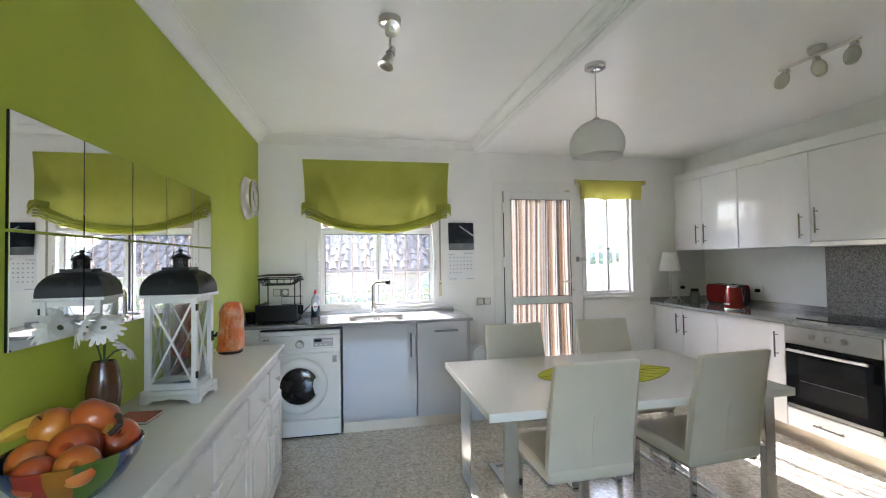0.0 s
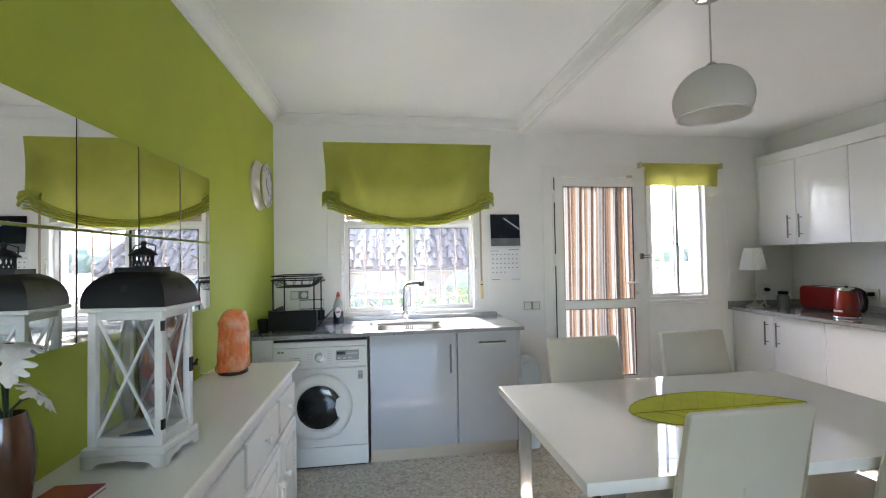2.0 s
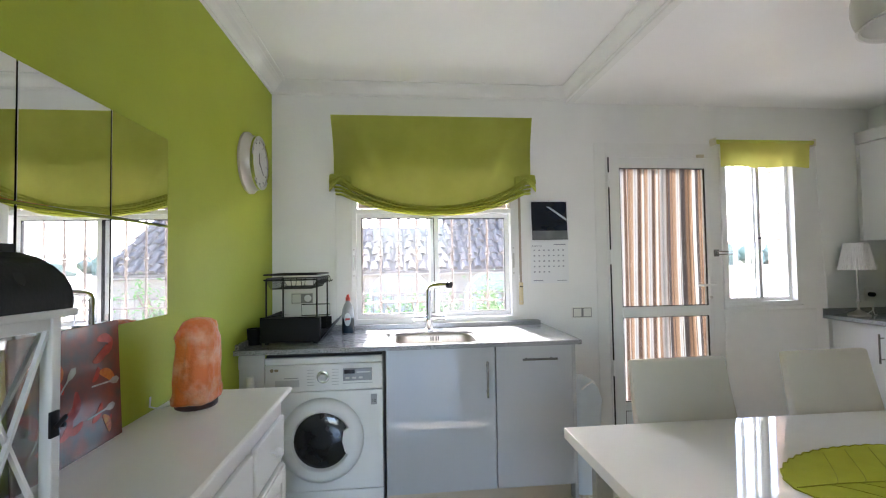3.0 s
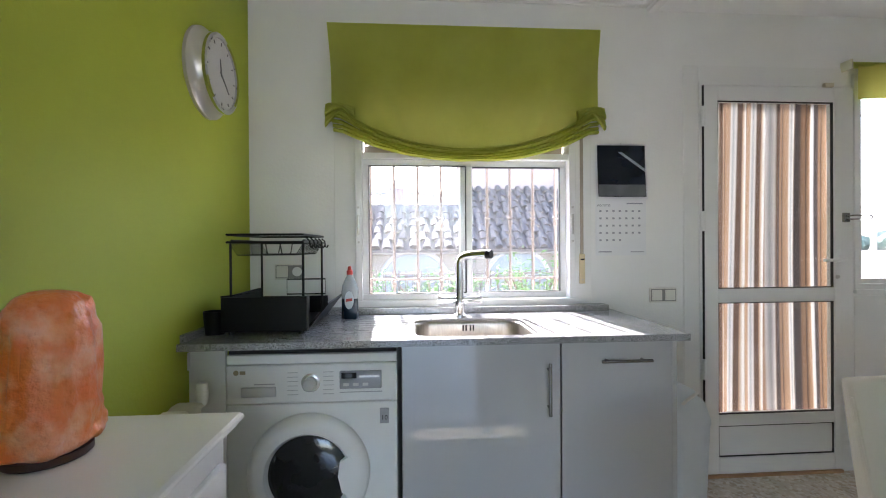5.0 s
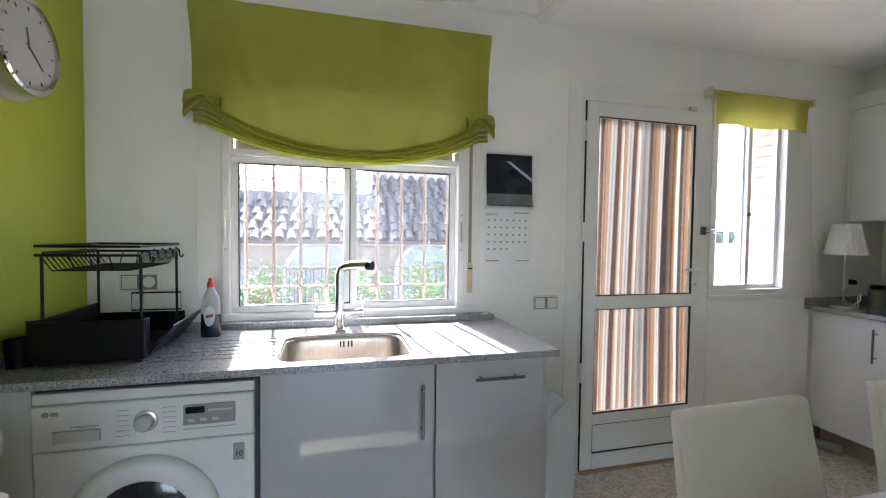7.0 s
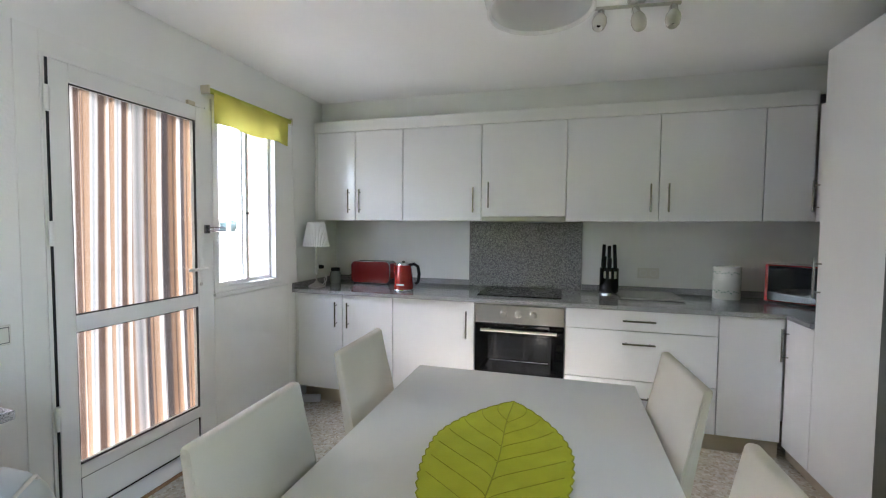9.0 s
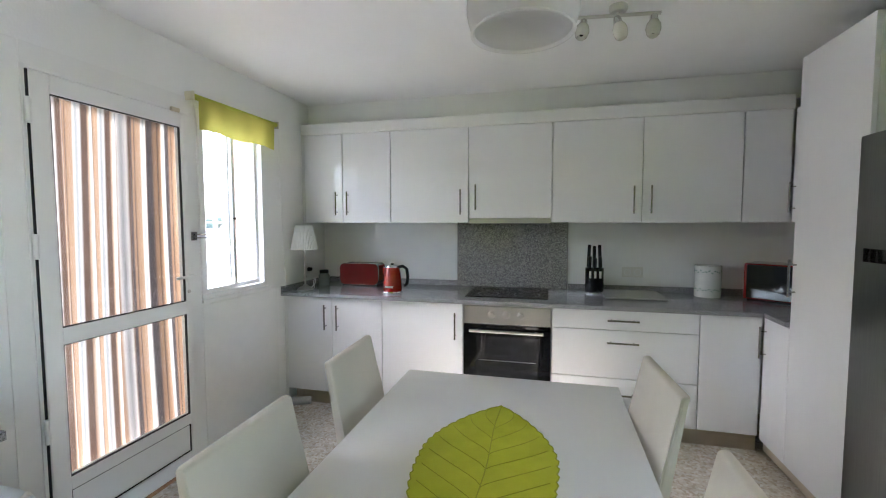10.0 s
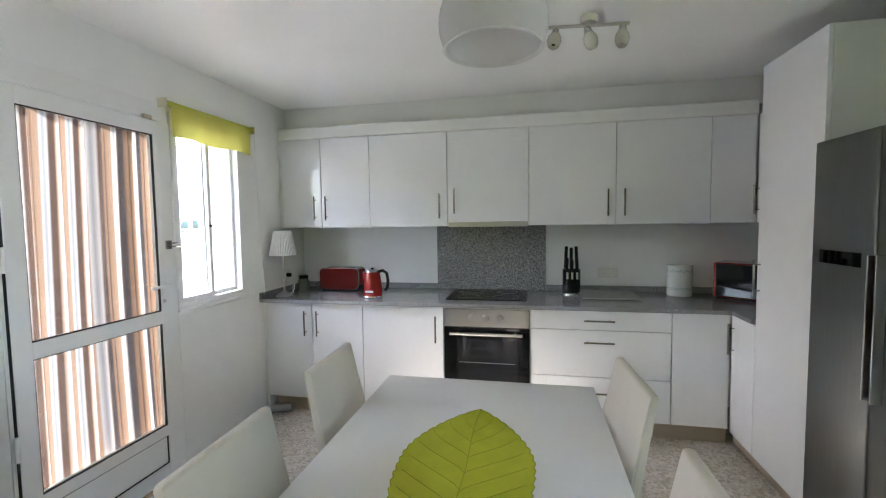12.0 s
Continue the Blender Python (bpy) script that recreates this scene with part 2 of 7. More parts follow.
def letters(body, size, at, material, parent, name="lettering", rx=90, rz=0, depth=0.0006):
    cu = bpy.data.curves.new(name, "FONT")
    cu.body, cu.size, cu.extrude, cu.align_x, cu.align_y = body, size, depth, "CENTER", "CENTER"
    cu.resolution_u = 2
    tmp = bpy.data.objects.new(name, cu)
    scene.collection.objects.link(tmp)
    me = bpy.data.meshes.new_from_object(tmp.evaluated_get(bpy.context.evaluated_depsgraph_get()))
    bpy.data.objects.remove(tmp)
    me.materials.clear()
    me.materials.append(material)
    ob = new(name, me)
    ob.parent = parent
    ob.matrix_basis = pose(*at, rx, 0, rz)
    return ob


def bar_handle(parent, at, length, upright=True, face=(0, -1, 0)):
    """A slim steel bar on two short feet, on a front that faces one way."""
    f = Vector(face)
    along = Vector((0, 0, 1)) if upright else Vector((-f.y, f.x, 0))
    bm = bmesh.new()
    c = Vector(at) + f * 0.032
    rod(bm, c - along * length / 2, c + along * length / 2, 0.006, 12)
    for s in (-1, 1):
        p = Vector(at) + along * (s * length * 0.36)
        rod(bm, p, p + f * 0.032, 0.0045, 8)
    return part("handle", bm, M_BAR, parent, "brushed steel bar handle", True)

# ---- the room ----
XW, XE, YN, ZL, ZR = -0.85, 3.72, 3.87, 2.48, 2.405
T = 0.22
YB = -3.0

bm = bx(XW - T, XE + T, YB - T, YN + T, -0.2, 0.0)
struct("floor", bm, M_FLOOR, "polished beige speckled marble floor")


def wall_with_holes(name, x0, x1, z0, z1, y0, y1, holes, material, label):
    """A wall along x, with holes (xa, xb, za, zb) that go right through."""
    bm = bmesh.new()
    xs = sorted({x0, x1, *[h[0] for h in holes], *[h[1] for h in holes]})
    zs = sorted({z0, z1, *[h[2] for h in holes], *[h[3] for h in holes]})
    for xa, xb in zip(xs, xs[1:]):
        for za, zb in zip(zs, zs[1:]):
            cx, cz = (xa + xb) / 2, (za + zb) / 2
            if not any(h[0] < cx < h[1] and h[2] < cz < h[3] for h in holes):
                box(bm, xa, xb, y0, y1, za, zb)
    bmesh.ops.remove_doubles(bm, verts=bm.verts, dist=1e-5)
    seen = {}
    for f in list(bm.faces):
        seen.setdefault(tuple(sorted(v.index for v in f.verts)), []).append(f)
    bm.faces.index_update()
    bm.verts.index_update()
    seen = {}
    for f in bm.faces:
        seen.setdefault(tuple(sorted(v.index for v in f.verts)), []).append(f)
    bmesh.ops.delete(bm, geom=[f for fs in seen.values() if len(fs) > 1 for f in fs], context="FACES_ONLY")
    return struct(name, bm, material, label)


WIN = (-0.34, 0.75, 0.915, 1.97)
DOOR = (1.411, 2.231, 0.0, 2.041)
SIDE = (2.265, 2.865, 0.97, 2.10)
wall_with_holes("wall_north", XW - T, XE + T, 0, 2.6, YN, YN + T, [WIN, DOOR, SIDE], M_WALL, "white painted plaster wall with window and door")
struct("wall_west", bx(XW - T, XW, YB, YN, 0, 2.6), M_GREEN, "lime green painted wall beside the sideboard")
struct("wall_east", bx(XE, XE + T, YB, YN, 0, 2.6), M_WALL, "white painted wall behind the kitchen units")
struct("wall_south", bx(1.28, XE, -0.17, 0.03, 0, 2.6), M_WALL, "white painted wall behind fridge and tall cupboard")
struct("wall_hall", bx(1.28, 1.48, YB, -0.17, 0, 2.6), M_WALL, "white painted hall wall")
# the opening in wall_back is assumed, never seen; it admits fill light
wall_with_holes("wall_back", XW, 1.28, 0, 2.6, YB - T, YB, [(-0.7, 1.1, 0.45, 2.15)], M_WALL, "white painted wall at the end of the room")
# two ceiling heights with a moulded step between them
bm = bx(XW, 1.14, YB, YN, ZL, 2.6)
struct("ceiling", bm, M_CEIL, "white painted ceiling with raised bay")
struct("ceiling_low", bx(1.14, XE, YB, YN, ZR, 2.6), M_CEIL, "white painted lower ceiling", category="ceiling")
struct("soffit", bx(3.485, XE, 0.03, YN, 2.222, ZR), M_WALL, "painted boxed soffit above the wall cupboards", category="soffit")


def cornice(name, a, b, inward, size=1.0):
    """A plaster cove along a to b; inward points into the room."""
    a, b, n = Vector(a), Vector(b), Vector(inward)
    drop, out = 0.062, 0.115
    prof = [(0, -drop), (0.012, -drop), (0.014, -drop + 0.012), (0.028, -drop + 0.016), (0.045, -drop + 0.026), (0.062, -drop + 0.042),
            (0.078, -drop + 0.05), (0.088, -drop + 0.052), (0.09, -0.008), (out, -0.006), (out, 0.0), (0, 0.0)]
    bm = bmesh.new()
    ra = [bm.verts.new(a + n * u * size + Vector((0, 0, v))) for u, v in prof]
    rb = [bm.verts.new(b + n * u * size + Vector((0, 0, v))) for u, v in prof]
    k = len(prof)
    for i in range(k):
        bm.faces.new((ra[i], ra[(i + 1) % k], rb[(i + 1) % k], rb[i]))
    bm.faces.new(ra)
    bm.faces.new(rb[::-1])
    bmesh.ops.recalc_face_normals(bm, faces=bm.faces)
    return struct(name, bm, M_TRIM, "white plaster cornice", category="cornice")


cornice("cornice_west", (XW, YB, ZL), (XW, YN, ZL), (1, 0, 0))
cornice("cornice_north", (XW, YN, ZL), (1.14, YN, ZL), (0, -1, 0))
cornice("cornice_step", (1.14, YB, ZL), (1.14, YN, ZL), (-1, 0, 0), size=0.6)
struct("trim_step", bx(1.14, 1.185, YB, YN, ZR - 0.012, ZR, 0.003), M_TRIM, "white plaster moulding at the ceiling step", category="trim")

# ---- window over the sink ----


def frame_bars(bm, x0, x1, z0, z1, w, y0, y1, bevel=0.003):
    """Four bars round a rectangle, butted end to end."""
    box(bm, x0, x1, y0, y1, z0, z0 + w, bevel)
    box(bm, x0, x1, y0, y1, z1 - w, z1, bevel)
    box(bm, x0, x0 + w, y0, y1, z0 + w, z1 - w, bevel)
    box(bm, x1 - w, x1, y0, y1, z0 + w, z1 - w, bevel)
    return bm


def pane(parent, x0, x1, z0, z1, y, m=None):
    ob = part("pane", bx(x0, x1, y, y + 0.004, z0, z1), m or M_DUSTY, parent)
    ob.visible_shadow = False
    return ob


win = thing("window_1", (0, 0, 0), "white aluminium sliding window with two panes", "window", kind="structure")
bm = bmesh.new()
frame_bars(bm, -0.345, 0.755, 0.905, 1.97, 0.034, YN - 0.018, YN + 0.07)
box(bm, -0.311, 0.721, YN - 0.012, YN + 0.06, 1.634, 1.664, 0.002)
part("window_frame", bm, M_ALU, win)
for x0, x1, yy in ((-0.311, 0.232, YN + 0.004), (0.172, 0.721, YN + 0.034)):
    bm = bmesh.new()
    frame_bars(bm, x0, x1, 0.939, 1.634, 0.030, yy, yy + 0.026)
    sash = part("sash", bm, M_ALU, win)
    bm = bmesh.new()
    frame_bars(bm, x0 + 0.030, x1 - 0.030, 0.969, 1.604, 0.0035, yy - 0.001, yy + 0.02, 0)
    part("gasket", bm, M_GASKET, sash)
    pane(sash, x0 + 0.033, x1 - 0.033, 0.972, 1.601, yy + 0.012)
for x in (-0.328, 0.738):
    bm = bmesh.new()
    box(bm, x - 0.006, x + 0.006, YN - 0.023, YN - 0.017, 1.26, 1.36, 0.002)
    for dz in (1.22, 1.39):
        box(bm, x - 0.005, x + 0.005, YN - 0.021, YN - 0.017, dz, dz + 0.01, 0.001)
    part("latch", bm, M_STEEL, win)
# rolled-up shutter slats behind the top of the frame
M_SHUTTER = mat("beige_shutter_slats", (0.50, 0.42, 0.34), 0.5, var=0.08)
bm = bmesh.new()
for i in range(8):
    box(bm, -0.311, 0.721, YN + 0.075, YN + 0.087, 1.634 + i * 0.043, 1.674 + i * 0.043, 0.004)
part("shutter", bm, M_SHUTTER, win, "beige roller shutter slats partly lowered")
# flat plaster surround
bm = bmesh.new()
box(bm, -0.445, -0.345, YN - 0.008, YN, 0.93, 2.12, 0.002)
box(bm, 0.755, 0.838, YN - 0.008, YN, 0.93, 2.12, 0.002)
box(bm, -0.445, 0.838, YN - 0.008, YN, 1.95, 2.12, 0.002)
struct("trim_window", bm, M_TRIM, "white plaster surround of the window", category="trim")

# strap of the roller shutter
strap = thing("shutter_strap", (0.787, YN - 0.008, 0.01), "beige shutter strap with a brass-coloured winder", "shutter strap")
part("strap", bx(-0.008, 0.008, -0.006, -0.003, 1.14, 1.85), mat("grey_beige_webbing", (0.36, 0.31, 0.25), 0.9, bump=0.2, bscale=400), strap)
bm = bx(-0.014, 0.014, -0.012, 0, 1.0, 1.15, 0.003)
part("winder_plate", bm, mat("cream_plastic", (0.68, 0.58, 0.36), 0.4), strap)
part("slot", bx(-0.01, 0.01, -0.014, -0.012, 1.118, 1.126), M_GASKET, strap)
part("screw", lathe([(0, 0.002), (0.004, 0.002), (0.004, -0.002)], 10, at=(0, -0.012, 1.02), axis="Y"), M_STEEL, strap)

# ---- roman blind, gathered into a swag ----


def roman_blind():
    e = thing("roman_blind", (0.206, 0, 0.02), "olive green linen roman blind gathered in a swag", "blind")
    nx, nz = 72, 46
    half, ztop = 0.677, 2.264
    bm = bmesh.new()
    g = []
    for i in range(nx + 1):
        u = -1 + 2 * i / nx
        # the cloth pulls in towards the cords and sags between them
        tail = 1.615 + 0.215 * abs(u) ** 2.1
        col = []
        for j in range(nz + 1):
            v = j / nz
            z = ztop - (ztop - tail) * v
            pull = 0.022 * v * v
            x = u * (half - pull - 0.012 * math.sin(v * 3.1))
            fold = 0.010 * math.sin(u * 9 + 1.3 * math.sin(v * 4)) * v * (1 - v) * 1.4
            drape = 0.012 * math.exp(-((abs(u) - 0.82 + 0.35 * v) / 0.07) ** 2) * min(1, v * 2)
            y = YN - 0.030 - 0.012 * v - fold - drape
            col.append(bm.verts.new((x, y, z)))
        g.append(col)
    for i in range(nx):
        for j in range(nz):
            bm.faces.new((g[i][j], g[i + 1][j], g[i + 1][j + 1], g[i][j + 1]))
    part("cloth", bm, M_BLIND, e, "", True)
    # stacked pleats along the sagging hem
    for k in range(5):
        bm = bmesh.new()
        pts = []
        n = 60
        for i in range(n + 1):
            u = -1 + 2 * i / n
            z = 1.650 - k * 0.013 + (0.205 - 0.012 * k) * abs(u) ** (2.1 + 0.06 * k) - 0.02 * max(0, abs(u) - 0.93) / 0.07
            rough = 0.004 * noise.noise(Vector((u * 7, k * 3.1, 0)))
            pts.append((u * (0.662 - 0.006 * k), YN - 0.052 - 0.010 * math.sin(k * 1.9) - 0.004 * k + rough, z + rough))
        rings = []
        for i, p in enumerate(pts):
            a = pts[max(0, i - 1)]
            b = pts[min(n, i + 1)]
            d = Vector((b[0] - a[0], 0, b[2] - a[2])).normalized()
            nrm = Vector((-d.z, 0, d.x))
            ring = []
            for q in range(8):
                t = 2 * math.pi * q / 8
                ring.append(bm.verts.new(Vector(p) + nrm * math.cos(t) * 0.0085 + Vector((0, -1, 0)) * math.sin(t) * 0.017))
            rings.append(ring)
        for ra, rb in zip(rings, rings[1:]):
            for q in range(8):
                bm.faces.new((ra[q], ra[(q + 1) % 8], rb[(q + 1) % 8], rb[q]))
        bm.faces.new(rings[0])
        bm.faces.new(rings[-1][::-1])
        bmesh.ops.recalc_face_normals(bm, faces=bm.faces)
        part("pleat", bm, M_BLIND, e, "", True)
    # bunched ears at both cords: pleats pinched in the middle and flaring out
    for s in (-1, 1):
        for k in range(6):
            bm = bmesh.new()
            rows = []
            for i in range(9):
                u = i / 8
                pinch = 0.35 + 1.3 * abs(u - 0.45)
                x = s * (0.545 + 0.135 * u)
                zc = 1.838 + 0.020 * math.sin(u * 2.6) - 0.016 * k * pinch + 0.007 * noise.noise(Vector((u * 5, k * 2.3, s)))
                yc = YN - 0.052 - 0.007 * (k % 3) - 0.010 * math.sin(u * math.pi)
                w_ = 0.011 * pinch + 0.003
                rows.append([bm.verts.new((x, yc - 0.016 * math.sin(q * math.pi / 4) * (0.5 + pinch * 0.5), zc + w_ * math.cos(q * math.pi / 4))) for q in range(8)])
            for ra, rb in zip(rows, rows[1:]):
                for q in range(8):
                    bm.faces.new((ra[q], ra[(q + 1) % 8], rb[(q + 1) % 8], rb[q]))
            bm.faces.new(rows[0])
            bm.faces.new(rows[-1][::-1])
            bmesh.ops.recalc_face_normals(bm, faces=bm.faces)
            part("gather", bm, M_BLIND, e, "bunched folds of cloth at the cord", True)
    part("head_rail", bx(-0.66, 0.66, YN - 0.028, YN, 2.235, 2.262, 0.003), M_WHITEPL, e)
    return e


roman_blind()

# ---- calendar, switches, sockets ----
cal = thing("wall_calendar", (0.996, YN, 0.02), "wall calendar with a dark night photo and month sheet", "calendar")
M_PAPER = mat("white_paper", (0.80, 0.81, 0.83), 0.7, var=0.02)
bm = bmesh.new()
gv = []
for i in range(13):
    row = []
    for j in range(7):
        u, v = i / 12, j / 6
        row.append(bm.verts.new((-0.135 + 0.27 * u + 0.008 * (0.5 - abs(v - 0.5)) * (-1 if u < 0.5 else 1) * 0, -0.004 - 0.016 * v * v * (0.4 + abs(u - 0.5)), 1.70 - 0.285 * v)))
    gv.append(row)
for i in range(12):
    for j in range(6):
        f = bm.faces.new((gv[i][j], gv[i + 1][j], gv[i + 1][j + 1], gv[i][j + 1]))
bmesh.ops.solidify(bm, geom=bm.faces[:], thickness=0.001)
photo = part("photo_sheet", bm, M_PAPER, cal, "", True)
M_PHOTO = mat("dark_blue_photo", (0.010, 0.016, 0.030), 0.25, color2=(0.004, 0.006, 0.010), scale=3, stretch=(1, 1, 2))
bm = bmesh.new()
gv = [[bm.verts.new((-0.125 + 0.25 * i / 12, -0.007 - 0.016 * ((j + 0.4) / 6) ** 2 * (0.4 + abs(i / 12 - 0.5)), 1.69 - 0.262 * j / 6)) for j in range(7)] for i in range(13)]
for i in range(12):
    for j in range(6):
        bm.faces.new((gv[i][j], gv[i + 1][j], gv[i + 1][j + 1], gv[i][j + 1]))
part("photo", bm, M_PHOTO, photo, "dark blue night photo with a pale streak", True)
M_STREAK = mat("pale_blue_ink", (0.45, 0.50, 0.56), 0.4)
bm = prism([(-0.02, 1.655), (0.0, 1.655), (0.122, 1.572), (0.122, 1.556)], -0.0005, 0.0005, put=Matrix(((1, 0, 0, 0), (0, 0, -1, -0.014), (0, 1, 0, 0), (0, 0, 0, 1))))
part("streak", bm, M_STREAK, photo)
M_GREYINK = mat("grey_photo_ground", (0.19, 0.20, 0.21), 0.4, color2=(0.12, 0.13, 0.14), scale=9)
bm = bmesh.new()
gv = [[bm.verts.new((-0.124 + 0.248 * i / 12, -0.010 - 0.016 * ((j + 4.8) / 6) ** 2 * (0.4 + abs(i / 12 - 0.5)), 1.49 - 0.058 * j / 1)) for j in range(2)] for i in range(13)]
for i in range(12):
    bm.faces.new((gv[i][0], gv[i + 1][0], gv[i + 1][1], gv[i][1]))
part("photo_ground", bm, M_GREYINK, photo, "", True)
sheet = part("month_sheet", bx(-0.133, 0.133, -0.003, 0, 1.13, 1.415), M_PAPER, cal)
M_INK = mat("grey_ink", (0.33, 0.34, 0.38), 0.7)
bm = bmesh.new()
for r in range(5):
    for c in range(7):
        if r == 4 and c > 3:
            continue
        box(bm, -0.113 + c * 0.034, -0.113 + c * 0.034 + 0.011, -0.0045, -0.003, 1.352 - r * 0.037, 1.361 - r * 0.037)
box(bm, 0.03, 0.115, -0.0045, -0.003, 1.392, 1.398)
box(bm, -0.118, -0.05, -0.0045, -0.003, 1.146, 1.152)
box(bm, 0.05, 0.12, -0.0045, -0.003, 1.146, 1.15)
part("print", bm, M_INK, sheet)["kind"] = "stuff"
letters("AGOSTO", 0.017, (-0.09, -0.004, 1.385), M_INK, sheet)
part("nail", lathe([(0, 0), (0.003, 0), (0.003, 0.006), (0, 0.006)], 8, at=(0, 0, 1.70), axis="Y"), M_STEEL, cal)


M_CREAMPL = mat("cream_plastic", (0.74, 0.73, 0.68), 0.3, var=0.02)
# grey that paints the shaded outline round the rockers
M_SHADOWGAP = mat("painted_gap_shade", (0.25, 0.25, 0.24), 0.6)


def switch_plate(x, z, label, two_sockets=False):
    e = thing("socket" if two_sockets else "light_switch", (x, YN, z), label, "socket" if two_sockets else "switch")
    part("plate", bx(-0.072, 0.072, -0.010, 0, -0.038, 0.038, 0.003), M_CREAMPL, e)
    # flat grey sheet in place of the shade between plate and rockers
    part("gap", bx(-0.066, 0.066, -0.0108, -0.009, -0.031, 0.031), M_SHADOWGAP, e)
    for s in (-1, 1):
        if two_sockets and s > 0:
            well = part("well", lathe([(0.0, 0.004), (0.021, 0.004), (0.024, -0.001), (0.027, -0.001)], 24, at=(0.035, -0.010, 0), axis="Y"), M_WHITEPL, e)
            for d in (-0.008, 0.008):
                part("hole", lathe([(0, 0), (0.0028, 0), (0.0028, -0.002)], 8, at=(0.035 + d, -0.0075, 0), axis="Y"), M_GASKET, well)
        else:
            part("rocker", bx(s * 0.035 - 0.027, s * 0.035 + 0.027, -0.015, -0.010, -0.027, 0.027, 0.002), M_CREAMPL, e)
    return e


switch_plate(1.215, 0.945, "white double light switch on the wall")
switch_plate(-0.66, 1.085, "white wall socket above the worktop", True)

# ---- glazed door and side window ----


def fit_joinery(ob, dx):
    """Set joinery into its opening: a shift along the wall and a little height."""
    m = Matrix.Translation((dx, 0, 0.33)) @ Matrix.Diagonal((1, 1, 1.0125, 1)) @ Matrix.Translation((0, 0, -0.33))
    for o in (ob, *ob.children_recursive):
        if o.type == "MESH":
            o.data.transform(m)


door = thing("door_1", (0, 0, 0), "closed white aluminium door with tall glass panes", "door", kind="structure")
bm = bmesh.new()
box(bm, 1.385, 1.40, YN - 0.012, YN + 0.06, 0, 2.02, 0.002)
box(bm, 1.40, 2.19, YN - 0.012, YN + 0.06, 2.005, 2.02, 0.002)
box(bm, 2.155, 2.235, YN - 0.012, YN + 0.06, 0.0, 2.005, 0.002)
part("jamb", bm, M_ALU, door)
yf = YN - 0.022
bm = bmesh.new()
box(bm, 1.405, 1.478, yf, yf + 0.045, 0.02, 2.0, 0.004)
box(bm, 2.116, 2.152, yf, yf + 0.045, 0.02, 2.0, 0.004)
box(bm, 1.478, 2.116, yf, yf + 0.045, 1.925, 2.0, 0.003)
box(bm, 1.478, 2.116, yf, yf + 0.045, 0.895, 0.965, 0.003)
box(bm, 1.478, 2.116, yf, yf + 0.045, 0.265, 0.322, 0.003)
box(bm, 1.478, 2.116, yf, yf + 0.045, 0.02, 0.105, 0.003)
leaf = part("leaf", bm, M_ALU, door)
part("kick_panel", bx(1.478, 2.116, yf + 0.012, yf + 0.03, 0.105, 0.265), M_ALU, leaf)
for z0, z1 in ((0.965, 1.925), (0.322, 0.895), (0.105, 0.265)):
    bm = bmesh.new()
    frame_bars(bm, 1.478, 2.116, z0, z1, 0.005, yf + 0.006, yf + 0.018, 0)
    part("gasket", bm, M_GASKET, leaf)
    if z1 - z0 > 0.3:
        pane(leaf, 1.483, 2.111, z0 + 0.005, z1 - 0.005, yf + 0.02)
part("reveal_gap", bx(1.398, 1.4045, yf + 0.002, yf + 0.04, 0.02, 2.0), M_GASKET, door)
for z in (0.56, 1.31, 1.84):
    bm = rod(bmesh.new(), (1.392, yf - 0.008, z - 0.05), (1.392, yf - 0.008, z + 0.05), 0.009, 10)
    box(bm, 1.386, 1.41, yf - 0.004, yf, z - 0.045, z + 0.045, 0.001)
    part("hinge", bm, M_ALU, door, "", True)
bm = bmesh.new()
box(bm, 2.118, 2.146, yf - 0.008, yf, 1.03, 1.16, 0.004)
tube(bm, [(2.132, yf - 0.005, 1.11), (2.132, yf - 0.05, 1.11), (2.12, yf - 0.058, 1.11), (2.02, yf - 0.058, 1.108), (2.005, yf - 0.05, 1.108)], 0.008, 10)
handle = part("door_handle", bm, M_ALU, leaf, "white lever handle", True)
part("keyhole", lathe([(0, 0.006), (0.009, 0.006), (0.011, 0)], 16, at=(2.132, yf, 1.02), axis="Y"), M_STEEL, leaf)
part("threshold", bx(1.40, 2.16, YN - 0.03, YN + 0.2, 0.0, 0.018, 0.004), mat("worn_terracotta_sill", (0.42, 0.24, 0.12), 0.35, var=0.2), door)
part("door_sensor", bx(2.06, 2.11, YN - 0.03, YN - 0.012, 2.0, 2.022, 0.003), mat("cream_sensor_plastic", (0.62, 0.56, 0.42), 0.4), door)
bm = bmesh.new()
box(bm, 1.302, 1.385, YN - 0.006, YN, 0.0, 2.105, 0.002)
box(bm, 1.385, 2.21, YN - 0.006, YN, 2.02, 2.105, 0.002)
trim_door = struct("trim_door", bm, M_TRIM, "white plaster band round the door", category="trim")
for o in (door, trim_door):
    fit_joinery(o, 0.026)
struct("trim_panel", bx(2.267, 2.985, YN - 0.009, YN, 0.03, 0.925, 0.003), M_TRIM, "white panel below the side window", category="trim")

# door holder on the jamb
hook = thing("door_holder", (2.212, YN - 0.012, 1.34), "steel door holder loop fixed on the white jamb", "door holder")
part("base_plate", bx(-0.018, 0.018, -0.012, 0, -0.025, 0.025, 0.003), M_BAR, hook)
bm = tube(bmesh.new(), [(0.0, -0.012, 0.008), (0.02, -0.03, 0.01), (0.10, -0.04, 0.01), (0.112, -0.04, 0.0), (0.10, -0.04, -0.01), (0.02, -0.03, -0.01), (0.0, -0.012, -0.008)], 0.004, 8)
part("loop", bm, M_BAR, hook, "", True)

